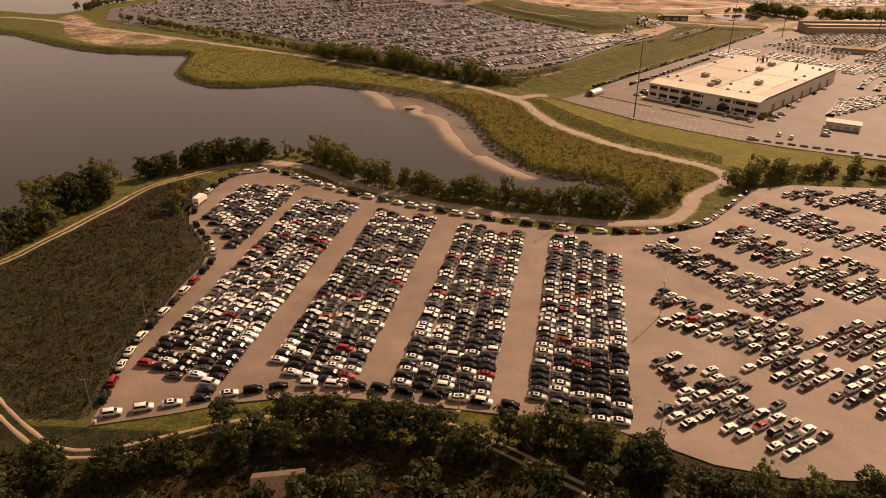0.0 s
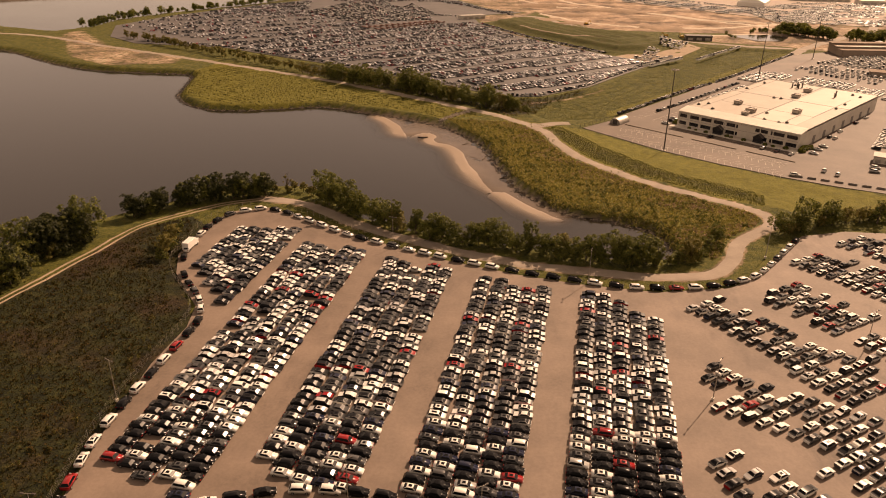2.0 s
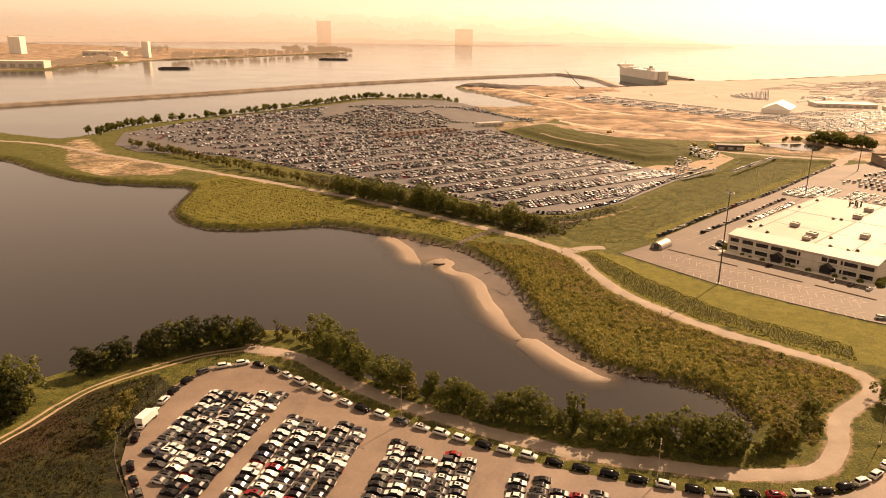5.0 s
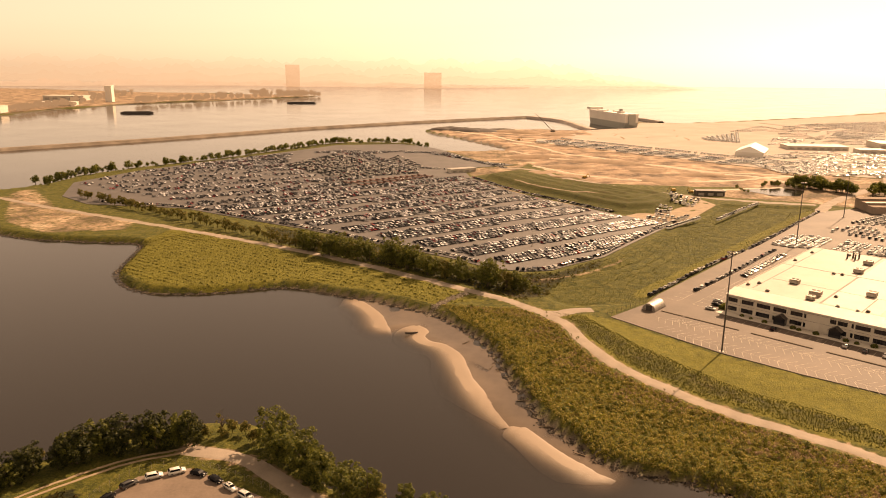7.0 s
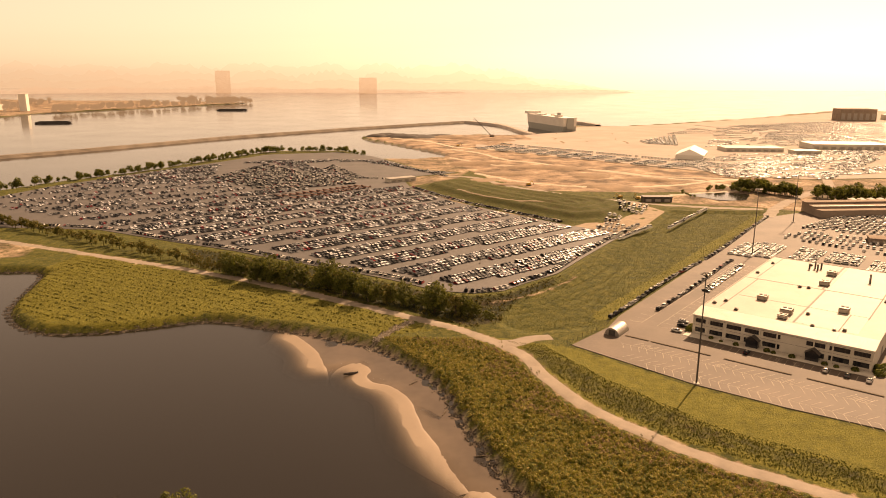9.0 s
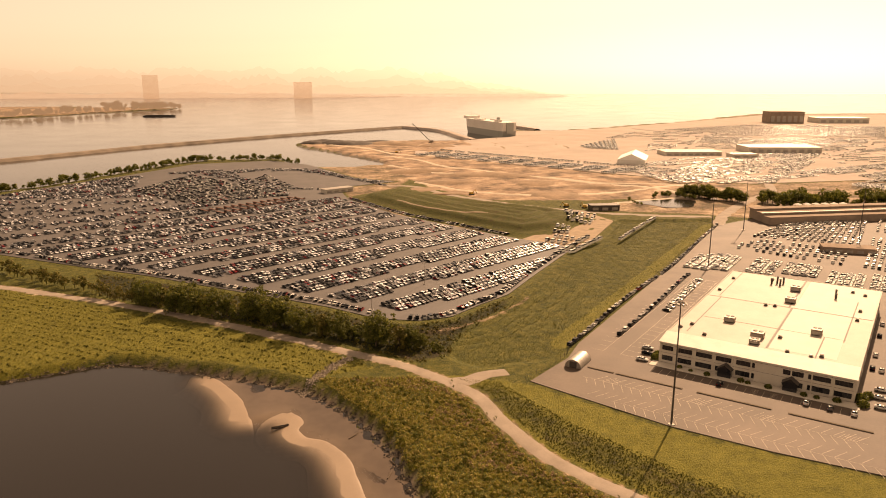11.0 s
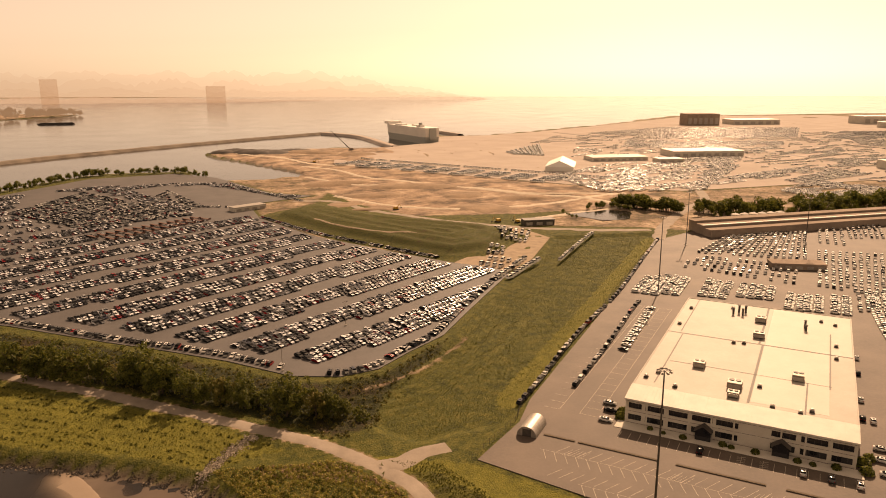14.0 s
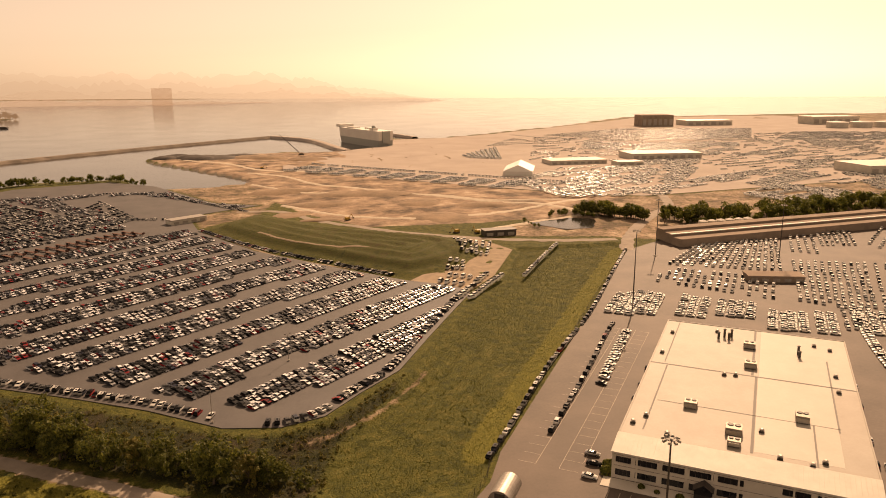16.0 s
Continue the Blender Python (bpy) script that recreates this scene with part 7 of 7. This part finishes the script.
# ---- far shore ----
def skyline(name, pts, seed, base, top, mat, label, blocks=0.25):
    """A low strip of far trees, buildings and painted haze, as a solid ridge."""
    r = random.Random(seed)
    ln = smooth_line(pts, 22)
    V = []
    h = base
    for i, p in enumerate(ln):
        h = (base + (top - base) * (0.25 + 0.3 * math.sin(i * 0.35 + seed) + r.uniform(0, 0.6))) * min(1.0, 0.02 + (len(ln) - 1 - i) / 45)
        V += [(p[0], p[1], -3.5), (p[0], p[1], h)]
    F = [(i * 2, i * 2 + 2, i * 2 + 3, i * 2 + 1) for i in range(len(ln) - 1)]
    return tagged(mesh_object(name, V, F, mat), label, "backdrop", kind="structure")


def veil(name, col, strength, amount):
    """A far form with haze painted in: a glowing tone over the sky behind."""
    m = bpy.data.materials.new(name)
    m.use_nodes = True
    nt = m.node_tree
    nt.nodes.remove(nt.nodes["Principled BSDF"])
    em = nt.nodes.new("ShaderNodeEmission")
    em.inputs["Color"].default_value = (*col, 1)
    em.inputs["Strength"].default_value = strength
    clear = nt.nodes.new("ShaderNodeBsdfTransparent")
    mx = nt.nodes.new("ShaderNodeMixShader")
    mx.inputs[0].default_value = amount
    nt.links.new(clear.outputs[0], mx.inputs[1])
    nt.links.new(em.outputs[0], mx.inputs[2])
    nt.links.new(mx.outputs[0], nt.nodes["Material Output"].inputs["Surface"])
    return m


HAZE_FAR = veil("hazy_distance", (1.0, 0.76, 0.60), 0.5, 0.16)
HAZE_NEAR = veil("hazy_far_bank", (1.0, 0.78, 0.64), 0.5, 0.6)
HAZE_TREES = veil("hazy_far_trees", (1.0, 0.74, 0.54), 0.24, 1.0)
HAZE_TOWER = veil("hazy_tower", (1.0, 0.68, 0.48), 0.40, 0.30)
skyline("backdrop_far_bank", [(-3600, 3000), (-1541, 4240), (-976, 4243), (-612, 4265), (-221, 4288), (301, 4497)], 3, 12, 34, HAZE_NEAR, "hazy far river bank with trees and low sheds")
# three veils paint the haze band that rises over the far hills
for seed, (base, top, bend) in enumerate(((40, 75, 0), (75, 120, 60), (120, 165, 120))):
    skyline("backdrop_haze_hills" + "_abc"[seed + 1], [(-4700, 4250 + bend), (-2000, 4350 + bend), (0, 4430 + bend), (700, 4450 + bend), (1300, 4480 + bend)], 5 + seed, base, top, HAZE_FAR, "low wooded hills and horizon haze painted as faint glowing veils")
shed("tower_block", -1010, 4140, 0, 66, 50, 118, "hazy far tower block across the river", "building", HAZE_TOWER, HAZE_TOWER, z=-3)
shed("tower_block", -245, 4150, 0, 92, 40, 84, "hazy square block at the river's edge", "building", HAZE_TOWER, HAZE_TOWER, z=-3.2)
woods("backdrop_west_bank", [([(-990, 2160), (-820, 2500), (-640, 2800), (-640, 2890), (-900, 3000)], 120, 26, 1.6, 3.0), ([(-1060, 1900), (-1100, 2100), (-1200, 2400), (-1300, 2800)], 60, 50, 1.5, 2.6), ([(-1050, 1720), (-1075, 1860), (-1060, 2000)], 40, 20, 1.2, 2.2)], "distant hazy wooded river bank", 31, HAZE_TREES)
shed("quay_shed", -1120, 1680, 14, 150, 46, 15, "long pale quayside shed across the river", "warehouse", CONCRETE, CONCRETE, bays=8)
shed("quay_shed", -1105, 2010, 8, 90, 40, 10, "low pale quayside shed across the river", "warehouse", CONCRETE, CONCRETE, bays=5)
shed("quay_shed", -1240, 2300, 4, 120, 60, 14, "broad pale shed across the river", "warehouse", CONCRETE, CONCRETE, bays=5)
shed("silo_tower", -1080, 2240, 0, 20, 16, 46, "tall narrow silo tower across the river", "building", HAZE_PALE, HAZE_PALE)
shed("silo_tower", -1560, 2350, 0, 40, 30, 52, "broad tall block across the river", "building", HAZE_PALE, HAZE_PALE)

# pale berms and worn tracks of the earthworks
for nm, pts, w in (("berm_north", [(41, 1181), (78, 1140), (108, 1069), (153, 1009), (204, 951), (247, 893), (285, 864), (300, 816), (276, 799), (247, 791), (218, 780), (190, 772)], 7), ("track_earth_a", [(60, 930), (110, 860), (180, 830), (260, 850), (340, 885)], 7),
                   ("track_earth_b", [(40, 1080), (90, 1000), (150, 985), (210, 950), (250, 900), (330, 880)], 6), ("track_earth_c", [(-60, 1400), (20, 1300), (60, 1220), (110, 1180)], 8)):
    ribbon(nm, smooth_line(pts, 6), w, PALE_TRACK, "pale worn haul track on bare earth", 0.35, 5, 0.8, "track", 0.4)
for x, y, r, h in ((62, 880, 14, 0.9), (84, 850, 10, 0.8), (140, 975, 26, 2.5), (96, 930, 20, 2.0), (181, 908, 18, 2.4), (180, 834, 22, 1.6), (235, 880, 16, 2.2), (70, 1016, 22, 3.0), (-20, 1400, 26, 4.0), (60, 1380, 30, 3.5), (130, 1330, 22, 3.0), (-66, 1398, 14, 4.5), (-50, 1408, 18, 5.5), (-28, 1388, 22, 6.0), (4, 1392, 24, 5.0), (40, 1405, 20, 4.0)):
    n, V, F = 16, [], []
    rr = random.Random(int(x))
    for k, (q, z) in enumerate(((1.0, -0.6), (0.75, h * 0.5), (0.4, h * 0.9), (0.1, h))):
        for i in range(n):
            a = 2 * math.pi * i / n
            w = r * q * (1 + 0.25 * math.sin(2 * a + x) + rr.uniform(-0.12, 0.12))
            V.append((x + w * math.cos(a) * 1.6, y + w * math.sin(a), gz(x, y) + z + rr.uniform(-0.15, 0.15) * h))
    for k in range(3):
        F += [(k * n + i, k * n + (i + 1) % n, (k + 1) * n + (i + 1) % n, (k + 1) * n + i) for i in range(n)]
    F.append(tuple(range(3 * n, 4 * n)))
    tagged(mesh_object("earth_mound", V, F, COAL_EARTH if y > 1380 else SPOIL, None, True), "long dark heap of wet spoil at the water" if y > 1380 else "low heap of dug brown earth", "earth heap", "spoil heaps")

# cottage among the foreground trees
shed("cottage", -29, 101, 12, 9, 6.5, 2.8, "small cottage with a dark shingled gable roof", "house", BARK, BROWN_SHEET, 2.2, gz(-29, 101), 2)

# barriers, cabin and poles on the office side of the verge
barrier = None
for i in range(11):
    x, y = 143 + i * 5.0, 346.5 - i * 2.15
    m = pose(x, y, 0.05, 0, 0, -23 + (i % 3 - 1) * 2)
    if barrier is None:
        barrier = empty("concrete_barrier", m, "low dark stained concrete traffic barrier", "barrier", "barriers on the lot edge")
        bm = bmesh.new()
        box(bm, 3.6, 0.6, 0.35)
        box(bm, 3.6, 0.34, 0.5, pose(0, 0, 0.34), 0, 0.9)
        part("block", bm, SEAM, barrier)
        bm = bmesh.new()
        for s in (-1, 1):
            box(bm, 0.5, 0.62, 0.12, pose(s * 1.1, 0, -0.02))
        part("foot", bm, DARK_STEEL, barrier)
    else:
        barrier = copy_thing(barrier, m)
shed("lot_cabin", 196, 372, -28, 16, 8, 3.0, "low pale flat-roofed cabin in the lot", "cabin", ROOFING, CONCRETE, bays=4)
for x, y, h, c in ((158, 356, 60, "white"), (162, 351, 60, "white"), (142, 348, -20, "white"), (181, 357, -25, "silver"), (184, 363, -25, "white")):
    place_car(x, y, h, c, "wagon", "cars parked round the building")


def crawler_crane(x, y, turn, L):
    c = empty("crawler_crane", pose(x, y, gz(x, y), 0, 0, turn), "lattice-boom crawler crane on bare earth", "crane", "site machines")
    for s in (-1, 1):
        bm = bmesh.new()
        box(bm, 7, 1.2, 1.3, pose(0, s * 2.2, 0))
        part("crawler_track", bm, DARK_STEEL, c)
    bm = bmesh.new()
    box(bm, 6, 3.2, 2.6, pose(-0.8, 0, 1.3))
    part("cab", bm, UNIT, c)
    bm = bmesh.new()
    tip = Vector((L * 0.75, 0, L * 0.66))
    for s in (-0.7, 0.7):
        for z in (0, 1.2):
            tube(bm, (2, s, 2 + z), tip + Vector((0, s * 0.3, z * 0.3)), 0.16, 0.12, 4)
    for i in range(14):
        a = Vector((2, 0, 2)).lerp(tip, i / 14)
        b = Vector((2, 0, 2)).lerp(tip, (i + 1) / 14)
        tube(bm, a + Vector((0, -0.6, 0)), b + Vector((0, 0.6, 1.0)), 0.08, 0.08, 4)
    part("boom", bm, DARK_STEEL, c)
    bm = bmesh.new()
    tube(bm, tip, (tip.x, 0, 4), 0.06, 0.06, 4)
    tube(bm, tip, (-3, 0, 6), 0.06, 0.06, 4)
    part("cable", bm, DARK_STEEL, c)


crawler_crane(128, 1400, 150, 46)


def excavator(x, y, turn):
    e = empty("excavator", pose(x, y, gz(x, y) + 0.1, 0, 0, turn), "yellow tracked excavator at the earthworks", "excavator", "site machines")
    for s in (-1, 1):
        bm = bmesh.new()
        box(bm, 4.2, 0.7, 0.9, pose(0, s * 1.2, 0))
        part("crawler_track", bm, DARK_STEEL, e)
    bm = bmesh.new()
    box(bm, 3.4, 2.6, 1.7, pose(-0.4, 0, 0.95), 0, 0.9)
    part("body", bm, MACHINE, e)
    bm = bmesh.new()
    tube(bm, (1.2, 0.4, 1.6), (4.2, 0.4, 4.6), 0.3, 0.22, 6)
    tube(bm, (4.2, 0.4, 4.6), (6.2, 0.4, 1.4), 0.22, 0.16, 6)
    part("boom", bm, MACHINE, e)
    bm = bmesh.new()
    box(bm, 0.9, 1.1, 0.9, pose(6.2, 0.4, 0.6), 0, 0.7)
    part("bucket", bm, DARK_STEEL, e)


MACHINE = plain("machine_yellow", (0.45, 0.26, 0.04), 0.5)
for x, y, t in ((104, 842, 30), (186, 762, 100), (172, 768, 200), (60, 1240, 10)):
    excavator(x, y, t)


# rust-red flatbed trailers parked in the far corner of the large lot
RUST = surface("rusty_red_steel", (0.15, 0.065, 0.048), (0.085, 0.042, 0.033), 0.85, 0.4, 4.0, 0.1, 0.02)


def flatbed_trailer(m):
    t = empty("flatbed_trailer", m, "rust-red skeletal flatbed trailer parked empty", "trailer", "trailers in the large lot")
    bm = bmesh.new()
    box(bm, 12.2, 2.3, 0.28, pose(0, 0, 1.05))
    part("deck", bm, RUST, t)
    for s in (-0.6, 0.6):
        bm = bmesh.new()
        box(bm, 11.6, 0.16, 0.32, pose(0, s, 0.74))
        part("beam", bm, RUST, t)
        bm = bmesh.new()
        box(bm, 0.16, 0.16, 0.95, pose(3.6, s, 0.0))
        part("landing_leg", bm, DARK_STEEL, t)
    for x in (-4.9, -3.6):
        for s in (-1, 1):
            bm = bmesh.new()
            tube(bm, (x, s * 0.65, 0.5), (x, s * 1.15, 0.5), 0.5, 0.5, 10)
            part("wheel", bm, TYRE, t)
    bm = bmesh.new()
    box(bm, 0.14, 2.3, 1.1, pose(6.0, 0, 1.3))
    part("headboard", bm, RUST, t)
    return t


bed = None
for (x0, y0), (x1, y1), n in (((-124, 780), (-60, 838), 13), ((-110, 770), (-52, 832), 12)):
    for i in range(n):
        m = pose(x0 + (x1 - x0) * i / (n - 1), y0 + (y1 - y0) * i / (n - 1), 0.05, 0, 0, -48 + trng.uniform(-3, 3))
        bed = copy_thing(bed, m) if bed else flatbed_trailer(m)
